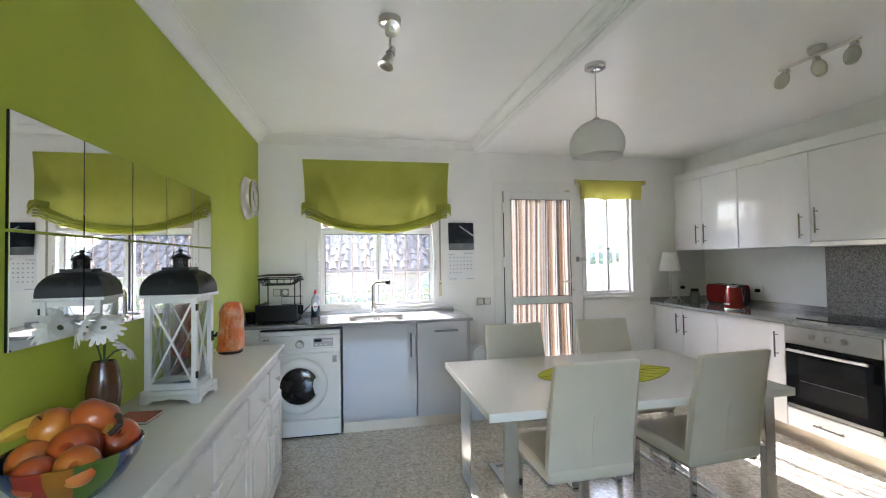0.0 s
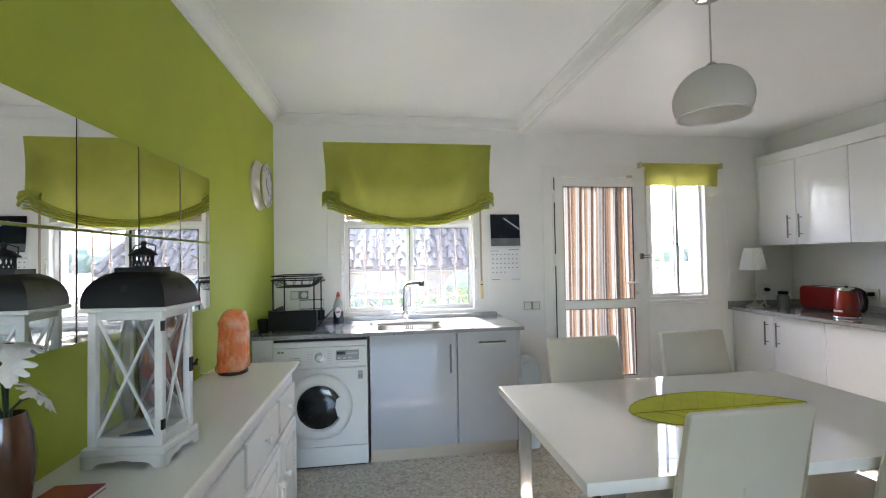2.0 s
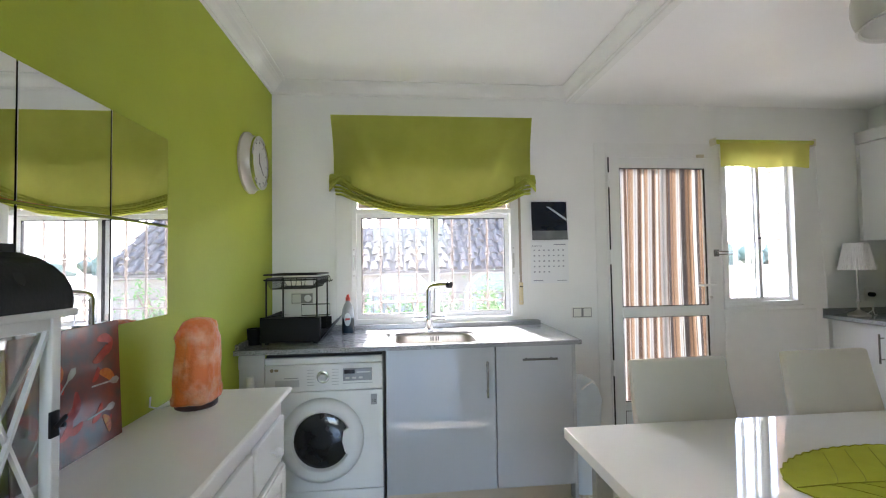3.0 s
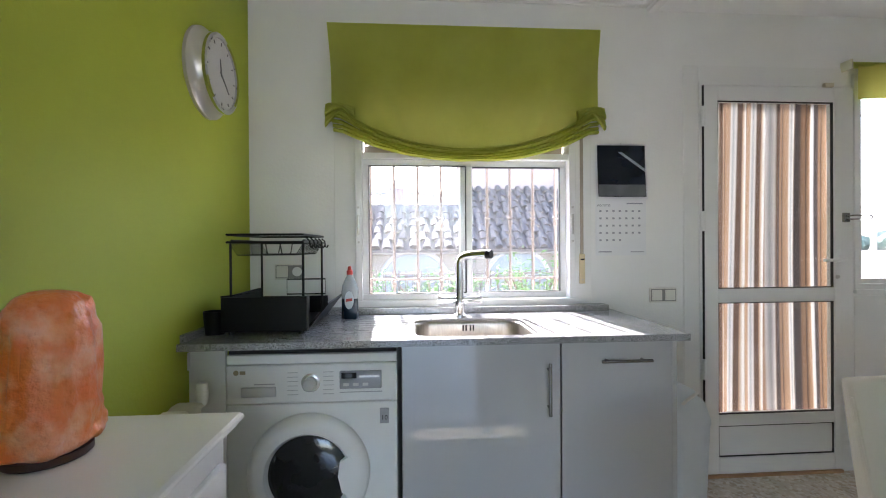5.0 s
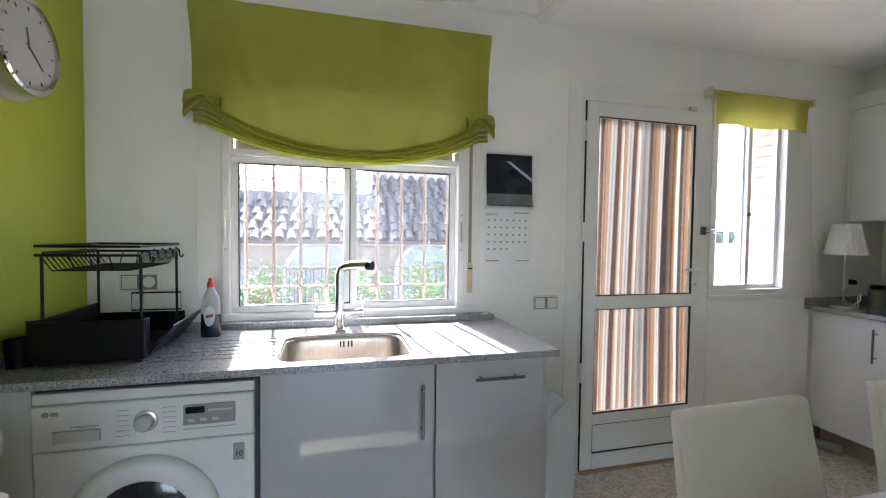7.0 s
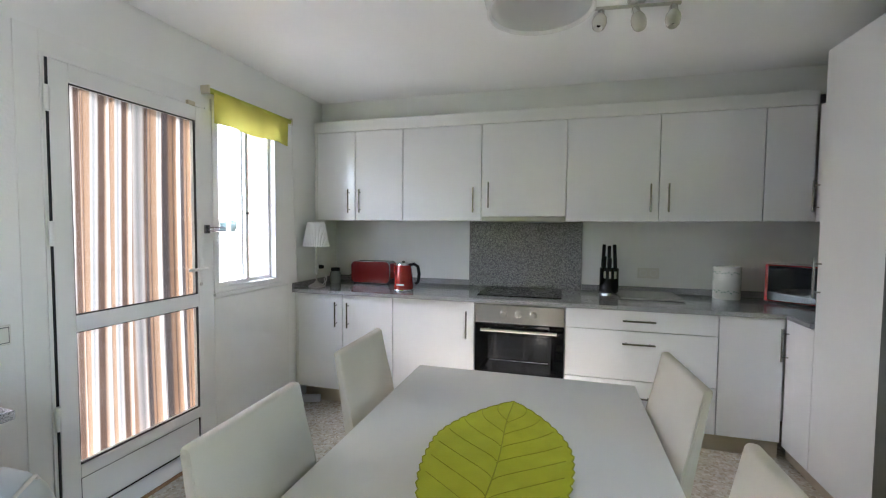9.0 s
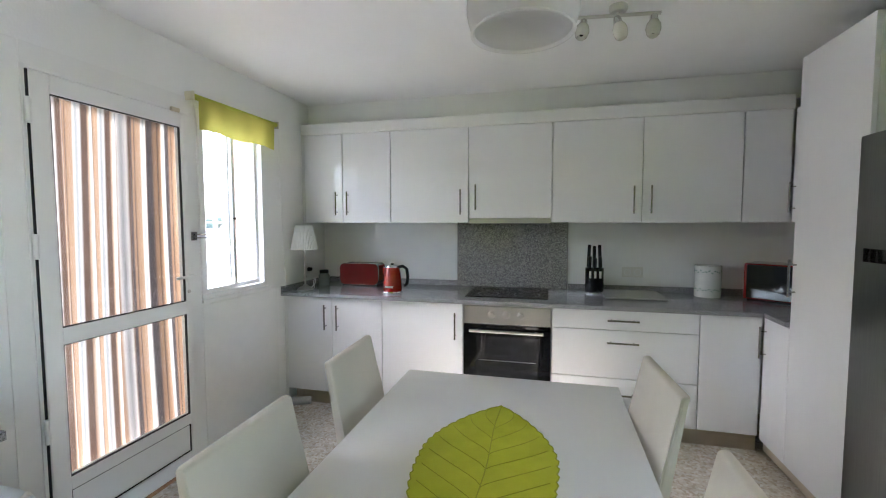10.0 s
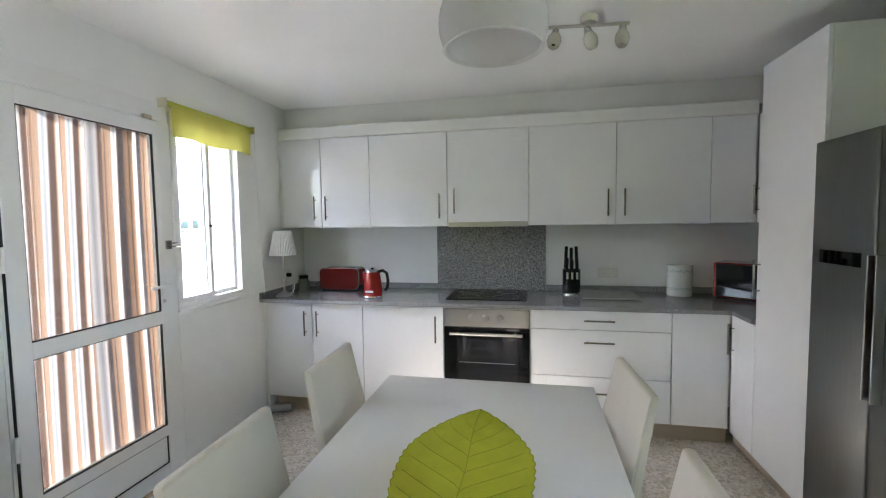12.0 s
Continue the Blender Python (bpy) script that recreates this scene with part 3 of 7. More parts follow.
sw = thing("window_2", (0, 0, 0), "narrow white aluminium sliding window beside the door", "window", kind="structure")
bm = frame_bars(bmesh.new(), 2.236, 2.834, 0.952, 2.078, 0.03, YN - 0.014, YN + 0.06)
part("window_frame", bm, M_ALU, sw)
for x0, x1, yy in ((2.266, 2.55, YN + 0.002), (2.515, 2.804, YN + 0.030)):
    bm = frame_bars(bmesh.new(), x0, x1, 0.982, 2.048, 0.027, yy, yy + 0.024)
    sash = part("sash", bm, M_ALU, sw)
    pane(sash, x0 + 0.027, x1 - 0.027, 1.009, 2.021, yy + 0.01)
part("latch", rod(bmesh.new(), (2.532, YN - 0.012, 1.43), (2.532, YN + 0.004, 1.43), 0.008, 12), M_GASKET, sw)
part("window_sill", bx(2.226, 2.844, YN - 0.03, YN - 0.001, 0.932, 0.952, 0.004), M_ALU, sw)

fit_joinery(sw, 0.03)

# short roller blind
rb = thing("roller_blind", (2.59, YN - 0.04, 0.022), "short lime green roller blind nearly rolled up", "blind")
part("roller", rod(bmesh.new(), (-0.375, 0, 2.11), (0.385, 0, 2.11), 0.016, 16), M_BLIND, rb, "", True)
bm = bmesh.new()
gv = [[bm.verts.new((-0.35 + 0.70 * i / 30 - 0.012 * j / 5 * (1 if i > 25 else 0), -0.016 + 0.004 * math.sin(i * 0.7), 2.11 - 0.183 * j / 5 + 0.006 * math.sin(i * 0.35) * j / 5)) for j in range(6)] for i in range(31)]
for i in range(30):
    for j in range(5):
        bm.faces.new((gv[i][j], gv[i + 1][j], gv[i + 1][j + 1], gv[i][j + 1]))
M_BLIND2 = cloth("lime_green_blind_cloth", (0.58, 0.55, 0.13), (0.52, 0.49, 0.11), 0.35)
part("cloth", bm, M_BLIND2, rb, "", True)
for x in (-0.385, 0.39):
    part("bracket", bx(x - 0.006, x + 0.006, -0.02, 0.04, 2.085, 2.135, 0.003), mat("cream_bracket", (0.70, 0.66, 0.50), 0.4), rb)
bm = tube(bmesh.new(), [(0.392, -0.01, 2.10), (0.405, -0.012, 1.6), (0.42, -0.016, 1.2), (0.43, -0.02, 0.98), (0.415, -0.03, 0.905)], 0.0022, 6)
part("cord", bm, M_WHITEPL, rb, "white pull cord", True)

# striped curtain that hangs outside the door
M_CURT = bpy.data.materials.new("striped_curtain")
M_CURT.use_nodes = True
nt = M_CURT.node_tree
tc = nt.nodes.new("ShaderNodeTexCoord")
sx = nt.nodes.new("ShaderNodeSeparateXYZ")
nt.links.new(tc.outputs["UV"], sx.inputs[0])
mm = nt.nodes.new("ShaderNodeMath")
mm.operation = "MULTIPLY"
mm.inputs[1].default_value = 7.2
fr = nt.nodes.new("ShaderNodeMath")
fr.operation = "FRACT"
nt.links.new(sx.outputs[0], mm.inputs[0])
nt.links.new(mm.outputs[0], fr.inputs[0])
rp = nt.nodes.new("ShaderNodeValToRGB")
cols = [(0.0, (0.07, 0.045, 0.035)), (0.06, (0.27, 0.175, 0.11)), (0.20, (0.33, 0.225, 0.15)), (0.235, (0.52, 0.51, 0.48)), (0.30, (0.30, 0.31, 0.31)), (0.37, (0.54, 0.52, 0.49)), (0.42, (0.11, 0.07, 0.05)), (0.53, (0.10, 0.065, 0.05)), (0.56, (0.32, 0.215, 0.14)), (0.66, (0.48, 0.47, 0.44)), (0.78, (0.36, 0.36, 0.355)), (0.81, (0.05, 0.045, 0.045)), (0.91, (0.06, 0.05, 0.05)), (0.95, (0.24, 0.155, 0.10))]
rp.color_ramp.elements[0].color = (*cols[0][1], 1)
rp.color_ramp.elements[1].position, rp.color_ramp.elements[1].color = cols[1][0], (*cols[1][1], 1)
for p, c in cols[2:]:
    e_ = rp.color_ramp.elements.new(p)
    e_.color = (*c, 1)
nt.links.new(fr.outputs[0], rp.inputs[0])
pb = nt.nodes["Principled BSDF"]
pb.inputs["Roughness"].default_value = 0.6
nt.links.new(rp.outputs[0], pb.inputs["Base Color"])
tl = nt.nodes.new("ShaderNodeBsdfTranslucent")
nt.links.new(rp.outputs[0], tl.inputs[0])
ms = nt.nodes.new("ShaderNodeMixShader")
ms.inputs[0].default_value = 0.14
nt.links.new(pb.outputs[0], ms.inputs[1])
nt.links.new(tl.outputs[0], ms.inputs[2])
nt.links.new(ms.outputs[0], nt.nodes["Material Output"].inputs[0])
cur = thing("door_curtain", (1.826, YN + 0.10, 0), "brown, grey and white striped curtain hanging outside the door", "curtain")
bm = bmesh.new()
uvl = bm.loops.layers.uv.new("UVMap")
n, mzz = 168, 14
gv = []
for i in range(n + 1):
    u = i / n
    row = []
    for j in range(mzz + 1):
        v = j / mzz
        amp = 0.026 + 0.010 * math.sin(u * 23 + 1)
        ph = u * 2 * math.pi * 7.7 + 0.9 * math.sin(u * 9 + v * 0.9) + 0.5 * math.sin(u * 31)
        row.append(bm.verts.new((-0.40 + 0.80 * u + 0.012 * math.sin(v * 2.2 + u * 5), amp * math.sin(ph) + 0.01 * math.sin(v * 3), 1.99 - 1.83 * v)))
    gv.append(row)
for i in range(n):
    for j in range(mzz):
        f = bm.faces.new((gv[i][j], gv[i + 1][j], gv[i + 1][j + 1], gv[i][j + 1]))
        for lp, (a, b) in zip(f.loops, ((i, j), (i + 1, j), (i + 1, j + 1), (i, j + 1))):
            lp[uvl].uv = (a / n, b / mzz)
part("cloth", bm, M_CURT, cur, "", True)
part("rail", rod(bmesh.new(), (-0.43, 0, 1.995), (0.43, 0, 1.995), 0.01, 10), M_ALU, cur)

# ---- sink counter ----
wt = thing("worktop", (0, 0, 0), "grey speckled granite worktop with drainer grooves and upstand", "worktop")
SX0, SX1, SY0, SY1 = -0.06, 0.40, 3.268, 3.63
bm = bmesh.new()
box(bm, XW, SX0, 3.22, YN, 0.856, 0.876)
box(bm, SX1, 0.932, 3.22, YN, 0.856, 0.88)
box(bm, SX0, SX1, 3.22, SY0, 0.856, 0.88)
box(bm, SX0, SX1, SY1, YN, 0.856, 0.88)
# granite left standing in the rounded corners of the cut-out
for cx, cy, a in ((SX1, SY1, 0), (SX0, SY1, 90), (SX0, SY0, 180), (SX1, SY0, 270)):
    qx = cx - 0.06 * (1 if a in (0, 270) else -1)
    qy = cy - 0.06 * (1 if a in (0, 90) else -1)
    prism([(cx, cy)] + arc(qx, qy, 0.06, a, a + 90, 8)[::-1], 0.856, 0.88, bm)
# raised lands between the drainer grooves
ys = [3.22, 3.36, 3.41, 3.46, 3.51, 3.56, 3.61, YN]
part("slab", bm, M_GRANITE, wt)
for a, b in zip(ys, ys[1:]):
    bm = bmesh.new()
    box(bm, -0.46, SX0, a + (0.0 if a == 3.22 else 0.006), b - (0.0 if b == YN else 0.006), 0.876, 0.88)
    part("drainer_land", bm, M_GRANITE, wt)
part("slab_end", bx(XW, -0.46, 3.22, YN, 0.876, 0.88), M_GRANITE, wt)
bm = bmesh.new()
box(bm, XW + 0.02, 0.90, 3.80, YN, 0.88, 0.908, 0.002)
part("upstand", bm, M_GRANITE, wt)
bm = bmesh.new()
box(bm, XW, XW + 0.02, 3.24, YN, 0.88, 0.908, 0.002)
part("upstand", bm, M_GRANITE, wt)

sink = thing("sink", ((SX0 + SX1) / 2, (SY0 + SY1) / 2, 0.88), "brushed steel undermount sink with rounded corners", "sink")


def round_rect(w, d, r, n=6):
    pts = []
    for cx, cy, a in ((w - r, d - r, 0), (-w + r, d - r, 90), (-w + r, -d + r, 180), (w - r, -d + r, 270)):
        pts += arc(cx, cy, r, a, a + 90, n)
    return pts


bm = bmesh.new()
w, d = (SX1 - SX0) / 2, (SY1 - SY0) / 2
rings = []
for ww, dd, rr, z in ((w - 0.001, d - 0.001, 0.058, -0.010), (w - 0.004, d - 0.004, 0.06, -0.012), (w - 0.006, d - 0.006, 0.06, -0.016), (w - 0.007, d - 0.007, 0.06, -0.020), (w - 0.009, d - 0.009, 0.06, -0.029), (w - 0.012, d - 0.012, 0.06, -0.14), (w - 0.04, d - 0.04, 0.045, -0.16), (0.03, 0.03, 0.0299, -0.165)):
    rings.append([bm.verts.new((x, y if z > -0.025 else max(y, 0.047 - d), z)) for x, y in round_rect(ww, dd, rr)])
for a, b in zip(rings, rings[1:]):
    k = len(a)
    for i in range(k):
        bm.faces.new((a[i], a[(i + 1) % k], b[(i + 1) % k], b[i]))
bm.faces.new(rings[-1])
bmesh.ops.recalc_face_normals(bm, faces=bm.faces)
part("basin", bm, mat("worn_sink_steel", (0.46, 0.43, 0.39), 0.32, 0.85, var=0.15, scale=25, stretch=(6, 1, 1)), sink, "", True)
part("drain", lathe([(0, 0.003), (0.028, 0.003), (0.034, 0)], 24, at=(0, 0, -0.164)), M_CHROME, sink)
bm = bmesh.new()
for i in range(4):
    box(bm, -0.02 + i * 0.013 + (0.006 if i > 1 else 0), -0.013 + i * 0.013 + (0.006 if i > 1 else 0), d - 0.016, d - 0.0125, -0.05, -0.025)
part("overflow_slots", bm, M_GASKET, sink)

tap = thing("kitchen_tap", (0.15, 3.72, 0.88), "chrome kitchen tap with angular spout and two levers", "tap")
bm = lathe([(0.032, 0), (0.032, 0.006), (0.022, 0.012), (0.022, 0.09), (0, 0.09)], 24)
part("base", bm, M_CHROME, tap, "", True)
bm = rod(bmesh.new(), (-0.085, 0, 0.075), (0.085, 0, 0.075), 0.016, 16)
part("cross_body", bm, M_CHROME, tap, "", True)
for s in (-1, 1):
    bm = rod(bmesh.new(), (s * 0.085, 0, 0.075), (s * 0.103, 0, 0.075), 0.018, 16)
    rod(bm, (s * 0.094, 0, 0.08), (s * 0.094, -0.005, 0.15), 0.005, 10)
    part("lever", bm, M_CHROME, tap, "", True)
bm = bmesh.new()
tube(bm, [(0, 0, 0.08), (0, 0, 0.245), (0.008, -0.006, 0.268), (0.028, -0.020, 0.278), (0.06, -0.045, 0.284), (0.115, -0.085, 0.287)], 0.0195, 14)
part("spout", bm, M_CHROME, tap, "", True)
d_ = Vector((0.115, -0.085, 0)).normalized()
bm = rod(bmesh.new(), Vector((0.112, -0.083, 0.285)), Vector((0.132, -0.098, 0.286)), 0.02, 16)
part("nozzle", bm, M_BLACK, tap, "black nozzle ring", True)

# ---- units under the worktop ----


def base_unit(name, x0, x1, label, handle_at, upright, length):
    e = thing(name, ((x0 + x1) / 2, 3.288, 0), label, "cabinet", "sink units")
    hw = (x1 - x0) / 2
    # open carcass: the basin hangs inside it
    part("bottom_board", bx(-hw + 0.018, hw - 0.018, 0.021, 0.544, 0.095, 0.111), M_PANEL, e)
    part("back_board", bx(-hw + 0.018, hw - 0.018, 0.545, 0.56, 0.095, 0.848), M_PANEL, e)
    for sx in (-hw + 0.001, hw - 0.017):
        part("side_board", bx(sx, sx + 0.016, 0.021, 0.56, 0.095, 0.848), M_PANEL, e)
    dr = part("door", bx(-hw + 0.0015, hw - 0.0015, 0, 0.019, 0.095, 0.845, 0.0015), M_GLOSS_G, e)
    hx, hz = handle_at
    bar_handle(dr, (hx - (x0 + x1) / 2, 0, hz), length, upright)
    return e


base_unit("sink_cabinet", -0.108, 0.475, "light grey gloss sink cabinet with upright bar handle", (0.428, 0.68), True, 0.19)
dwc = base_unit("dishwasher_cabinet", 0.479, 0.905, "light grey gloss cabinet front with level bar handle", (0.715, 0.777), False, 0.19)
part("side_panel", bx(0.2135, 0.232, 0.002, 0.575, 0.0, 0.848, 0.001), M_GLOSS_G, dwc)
fl = thing("filler_panel", (-0.79, 3.30, 0), "white filler panel beside the washing machine", "panel")
part("panel", bx(-0.068, 0.064, 0, 0.018, 0.0, 0.848, 0.001), M_PANEL, fl)
part("bracket", bx(-0.069, -0.055, -0.012, 0.0, 0.775, 0.835, 0.002), M_WHITEPL, fl)
pl = thing("plinth", (0.4, 3.33, 0), "beige metal plinth under the sink units", "plinth")
part("board", bx(-0.508, 0.497, 0, 0.015, 0.0, 0.095, 0.001), M_PLINTH, pl)

# washing machine
wm = thing("washing_machine", (-0.422, 3.288, 0), "white front-loading washing machine with grey round door", "washing machine")
part("body", bx(-0.298, 0.298, 0.012, 0.56, 0.012, 0.82, 0.012, 3), M_WHITEPL, wm)
# solid black slab stands in for the shade under the machine
part("foot_gap", bx(-0.28, 0.28, 0.03, 0.5, 0.0, 0.014), M_BLACK, wm)
part("top_strip", bx(-0.298, 0.298, 0.004, 0.05, 0.79, 0.822, 0.004), M_WHITEPL, wm)
# black strip stands in for the shade below the worktop
part("shadow_strip", bx(-0.296, 0.296, 0.02, 0.05, 0.822, 0.834), M_GASKET, wm)
cp = part("control_panel", bx(-0.298, 0.298, -0.004, 0.03, 0.652, 0.788, 0.006), M_WHITEPL, wm)
part("front_panel", bx(-0.298, 0.298, 0.0, 0.03, 0.145, 0.648, 0.006), M_WHITEPL, wm)
part("base_panel", bx(-0.298, 0.298, 0.0, 0.03, 0.018, 0.14, 0.005), M_WHITEPL, wm)
part("drawer_handle", bx(-0.245, -0.125, -0.008, -0.003, 0.676, 0.712, 0.003), mat("pale_grey_plastic", (0.60, 0.60, 0.61), 0.35), cp, "soap drawer grip")
dial = part("dial", lathe([(0, 0.030), (0.020, 0.030), (0.024, 0.026), (0.025, 0.006), (0.031, 0.004), (0.033, 0)], 32, at=(-0.006, -0.004, 0.722), axis="Y"), mat("silver_plastic", (0.70, 0.70, 0.69), 0.25, 0.6), cp, "silver programme dial", True)
disp = part("display", bx(0.095, 0.243, -0.007, -0.003, 0.698, 0.762, 0.003), mat("grey_display_panel", (0.30, 0.30, 0.31), 0.3), cp, "grey display panel")
part("screen", bx(0.102, 0.155, -0.009, -0.007, 0.735, 0.755), M_BLACKGLASS, disp)
bm = bmesh.new()
for i in range(3):
    box(bm, 0.108 + i * 0.034, 0.128 + i * 0.034, -0.0085, -0.007, 0.708, 0.718, 0.001)
box(bm, 0.165, 0.235, -0.0085, -0.007, 0.738, 0.744)
part("button", bm, M_STEEL, disp)
bm = bmesh.new()
for i in range(6):
    for s in (-1, 1):
        box(bm, -0.006 + s * 0.062 - 0.018, -0.006 + s * 0.062 + 0.018, -0.0048, -0.004, 0.681 + i * 0.0155, 0.683 + i * 0.0155)
box(bm, -0.2, -0.13, -0.0048, -0.004, 0.719, 0.723)
box(bm, 0.095, 0.245, -0.0048, -0.004, 0.684, 0.687)
part("print", bm, mat("grey_print", (0.42, 0.42, 0.43), 0.6), cp)["kind"] = "stuff"
bm = lathe([(0, 0.001), (0.009, 0.001), (0.009, 0)], 20, at=(-0.262, -0.004, 0.763), axis="Y")
box(bm, -0.249, -0.23, -0.005, -0.004, 0.757, 0.769)
part("maker_badge", bm, mat("bronze_print", (0.36, 0.30, 0.20), 0.4), cp)
stick = part("sticker", bx(0.236, 0.268, -0.003, 0.0, 0.570, 0.624), mat("grey_sticker", (0.34, 0.34, 0.35), 0.5), wm, "small grey sticker")
letters("10", 0.024, (0.252, -0.0035, 0.59), M_GASKET, stick)
# porthole: wide white ring, black glass bowl and grip
ctr = (-0.012, -0.002, 0.405)
ring = part("porthole_ring", lathe([(0.212, 0.0), (0.212, 0.016), (0.200, 0.034), (0.178, 0.042), (0.150, 0.036), (0.140, 0.022), (0.140, 0.0)], 56, at=ctr, axis="Y"), M_WHITEPL, wm, "wide white porthole ring", True)
part("porthole_glass", lathe([(0, 0.034), (0.05, 0.0335), (0.09, 0.031), (0.125, 0.024), (0.139, 0.018), (0.141, 0.0)], 48, at=ctr, axis="Y"), mat("smoked_porthole_glass", (0.02, 0.021, 0.022), 0.13, var=0.4, scale=12, coat=0.2), wm, "dark porthole glass", True)
bm = prism([(0.112, 0.05), (0.105, 0.0), (0.118, -0.055), (0.146, -0.075), (0.165, -0.04), (0.17, 0.0), (0.165, 0.04), (0.146, 0.07)], 0.02, 0.04, put=Matrix(((1, 0, 0, ctr[0]), (0, 0, -1, ctr[1]), (0, 1, 0, ctr[2]), (0, 0, 0, 1))))
part("porthole_grip", bm, M_WHITEPL, wm)

# dish rack
dr = thing("dish_rack", (-0.61, 3.52, 0.88), "black two-tier dish rack with drip tray", "dish rack")
dr.scale = (1.06, 1.0, 1.12)
part("tray_floor", bx(-0.135, 0.14, -0.16, 0.22, 0.012, 0.022), M_BLACK, dr)
part("tray_side", bx(-0.145, -0.135, -0.16, 0.22, 0.012, 0.125, 0.003), M_BLACK, dr)
part("tray_side", bx(0.135, 0.145, -0.16, -0.12, 0.012, 0.125, 0.003), M_BLACK, dr)
part("tray_front", bx(-0.145, 0.145, -0.17, -0.16, 0.012, 0.125, 0.003), M_BLACK, dr)
part("tray_back", bx(-0.145, 0.145, 0.22, 0.23, 0.012, 0.09, 0.003), M_BLACK, dr)
part("front_lip", prism([(-0.145, 0.125), (0.0, 0.145), (-0.145, 0.13)], -0.172, -0.168, put=Matrix(((1, 0, 0, 0), (0, 0, 1, 0), (0, 1, 0, 0), (0, 0, 0, 1)))), M_BLACK, dr)
for x in (-0.12, 0.12):
    for y in (-0.14, 0.2):
        part("foot", rod(bmesh.new(), (x, y, 0), (x, y, 0.014), 0.01, 10), M_BLACK, dr)
bm = prism([(0.138, 0.02), (0.21, 0.10), (0.213, 0.096), (0.144, 0.014)], -0.13, 0.20, put=Matrix(((1, 0, 0, 0), (0, 0, 1, 0), (0, 1, 0, 0), (0, 0, 0, 1))))
part("cutlery_flap", bm, M_BLACK, dr)
for x in (-0.125, 0.125):
    bm = tube(bmesh.new(), [(x, -0.13, 0.02), (x, -0.13, 0.30), (x, -0.12, 0.31), (x, 0.19, 0.31), (x, 0.20, 0.30), (x, 0.20, 0.02)], 0.0045, 8)
    part("side_frame", bm, M_BLACKMETAL, dr, "", True)
bm = bmesh.new()
tube(bm, [(-0.13, -0.15, 0.33), (0.13, -0.15, 0.33), (0.13, 0.21, 0.33), (-0.13, 0.21, 0.33)], 0.004, 8, True)
tube(bm, [(-0.13, -0.15, 0.305), (0.13, -0.15, 0.305), (0.13, 0.21, 0.305), (-0.13, 0.21, 0.305)], 0.004, 8, True)
for i in range(14):
    y = -0.13 + i * 0.025
    tube(bm, [(-0.13, y, 0.305), (-0.10, y, 0.262), (0.10, y, 0.262), (0.13, y, 0.305)], 0.002, 5)
for x in (-0.05, 0.0, 0.05):
    tube(bm, [(x, -0.15, 0.305), (x, -0.12, 0.262), (x, 0.18, 0.262), (x, 0.21, 0.305)], 0.002, 5)
part("upper_rack", bm, M_BLACKMETAL, dr, "", True)["kind"] = "stuff"
for i in range(5):
    x = 0.134
    y = -0.12 + i * 0.07
    bm = tube(bmesh.new(), [(x, y, 0.32), (x + 0.012, y, 0.31), (x + 0.014, y, 0.29), (x + 0.02, y, 0.286), (x + 0.026, y, 0.296)], 0.003, 6)
    part("hook", bm, M_BLACKMETAL, dr, "", True)
bm = tube(bmesh.new(), [(-0.02, 0.195, 0.10), (0.14, 0.195, 0.10), (0.14, 0.195, 0.16), (-0.02, 0.195, 0.16)], 0.003, 6, True)
part("back_wire", bm, M_BLACKMETAL, dr, "", True)
cup = thing("cutlery_cup", (-0.805, 3.40, 0.88), "small black plastic cutlery cup beside the rack", "cup")
part("cup", lathe([(0, 0.0), (0.035, 0.0), (0.040, 0.085), (0.037, 0.085), (0.032, 0.006), (0, 0.006)], 20), M_BLACK, cup, "", True)

# washing-up liquid
bt = thing("detergent_bottle", (-0.35, 3.70, 0.88), "clear detergent bottle half full of dark liquid", "bottle")
M_CLEARPL = mat("clear_plastic", (0.75, 0.80, 0.82), 0.15, var=0.02, trans=0.6)
M_LIQ = mat("dark_blue_liquid_plastic", (0.010, 0.022, 0.035), 0.1, coat=0.4)
sc = Matrix.Diagonal((1.0, 0.62, 1.0, 1.0))
bm = lathe([(0, 0.0), (0.036, 0.0), (0.039, 0.006), (0.037, 0.05), (0.0365, 0.09), (0.0, 0.09)], 28)
bm.transform(sc)
part("lower_body", bm, M_LIQ, bt, "", True)
bm = lathe([(0.0365, 0.0905), (0.038, 0.12), (0.033, 0.15), (0.022, 0.175), (0.014, 0.19), (0.012, 0.20), (0, 0.20)], 28)
bm.transform(sc)
part("upper_body", bm, M_CLEARPL, bt, "", True)
part("cap", lathe([(0.014, 0.198), (0.014, 0.215), (0.009, 0.22), (0.007, 0.235), (0, 0.235)], 20), mat("red_cap_plastic", (0.60, 0.05, 0.03), 0.3), bt, "red cap", True)
lab = part("label", prism([(0.020 * math.cos(a * math.pi / 12), 0.04 * math.sin(a * math.pi / 12) + 0.085) for a in range(24)], 0.0235, 0.0255, put=Matrix(((1, 0, 0, 0), (0, 0, -1, 0), (0, 1, 0, 0), (0, 0, 0, 1)))), mat("pale_label", (0.62, 0.66, 0.68), 0.4), bt, "pale oval label")
part("mark", prism([(-0.014, 0.078), (0.014, 0.082), (0.014, 0.094), (-0.014, 0.09)], 0.0256, 0.0262, put=Matrix(((1, 0, 0, 0), (0, 0, -1, 0), (0, 1, 0, 0), (0, 0, 0, 1)))), mat("red_mark", (0.5, 0.06, 0.05), 0.4), lab)

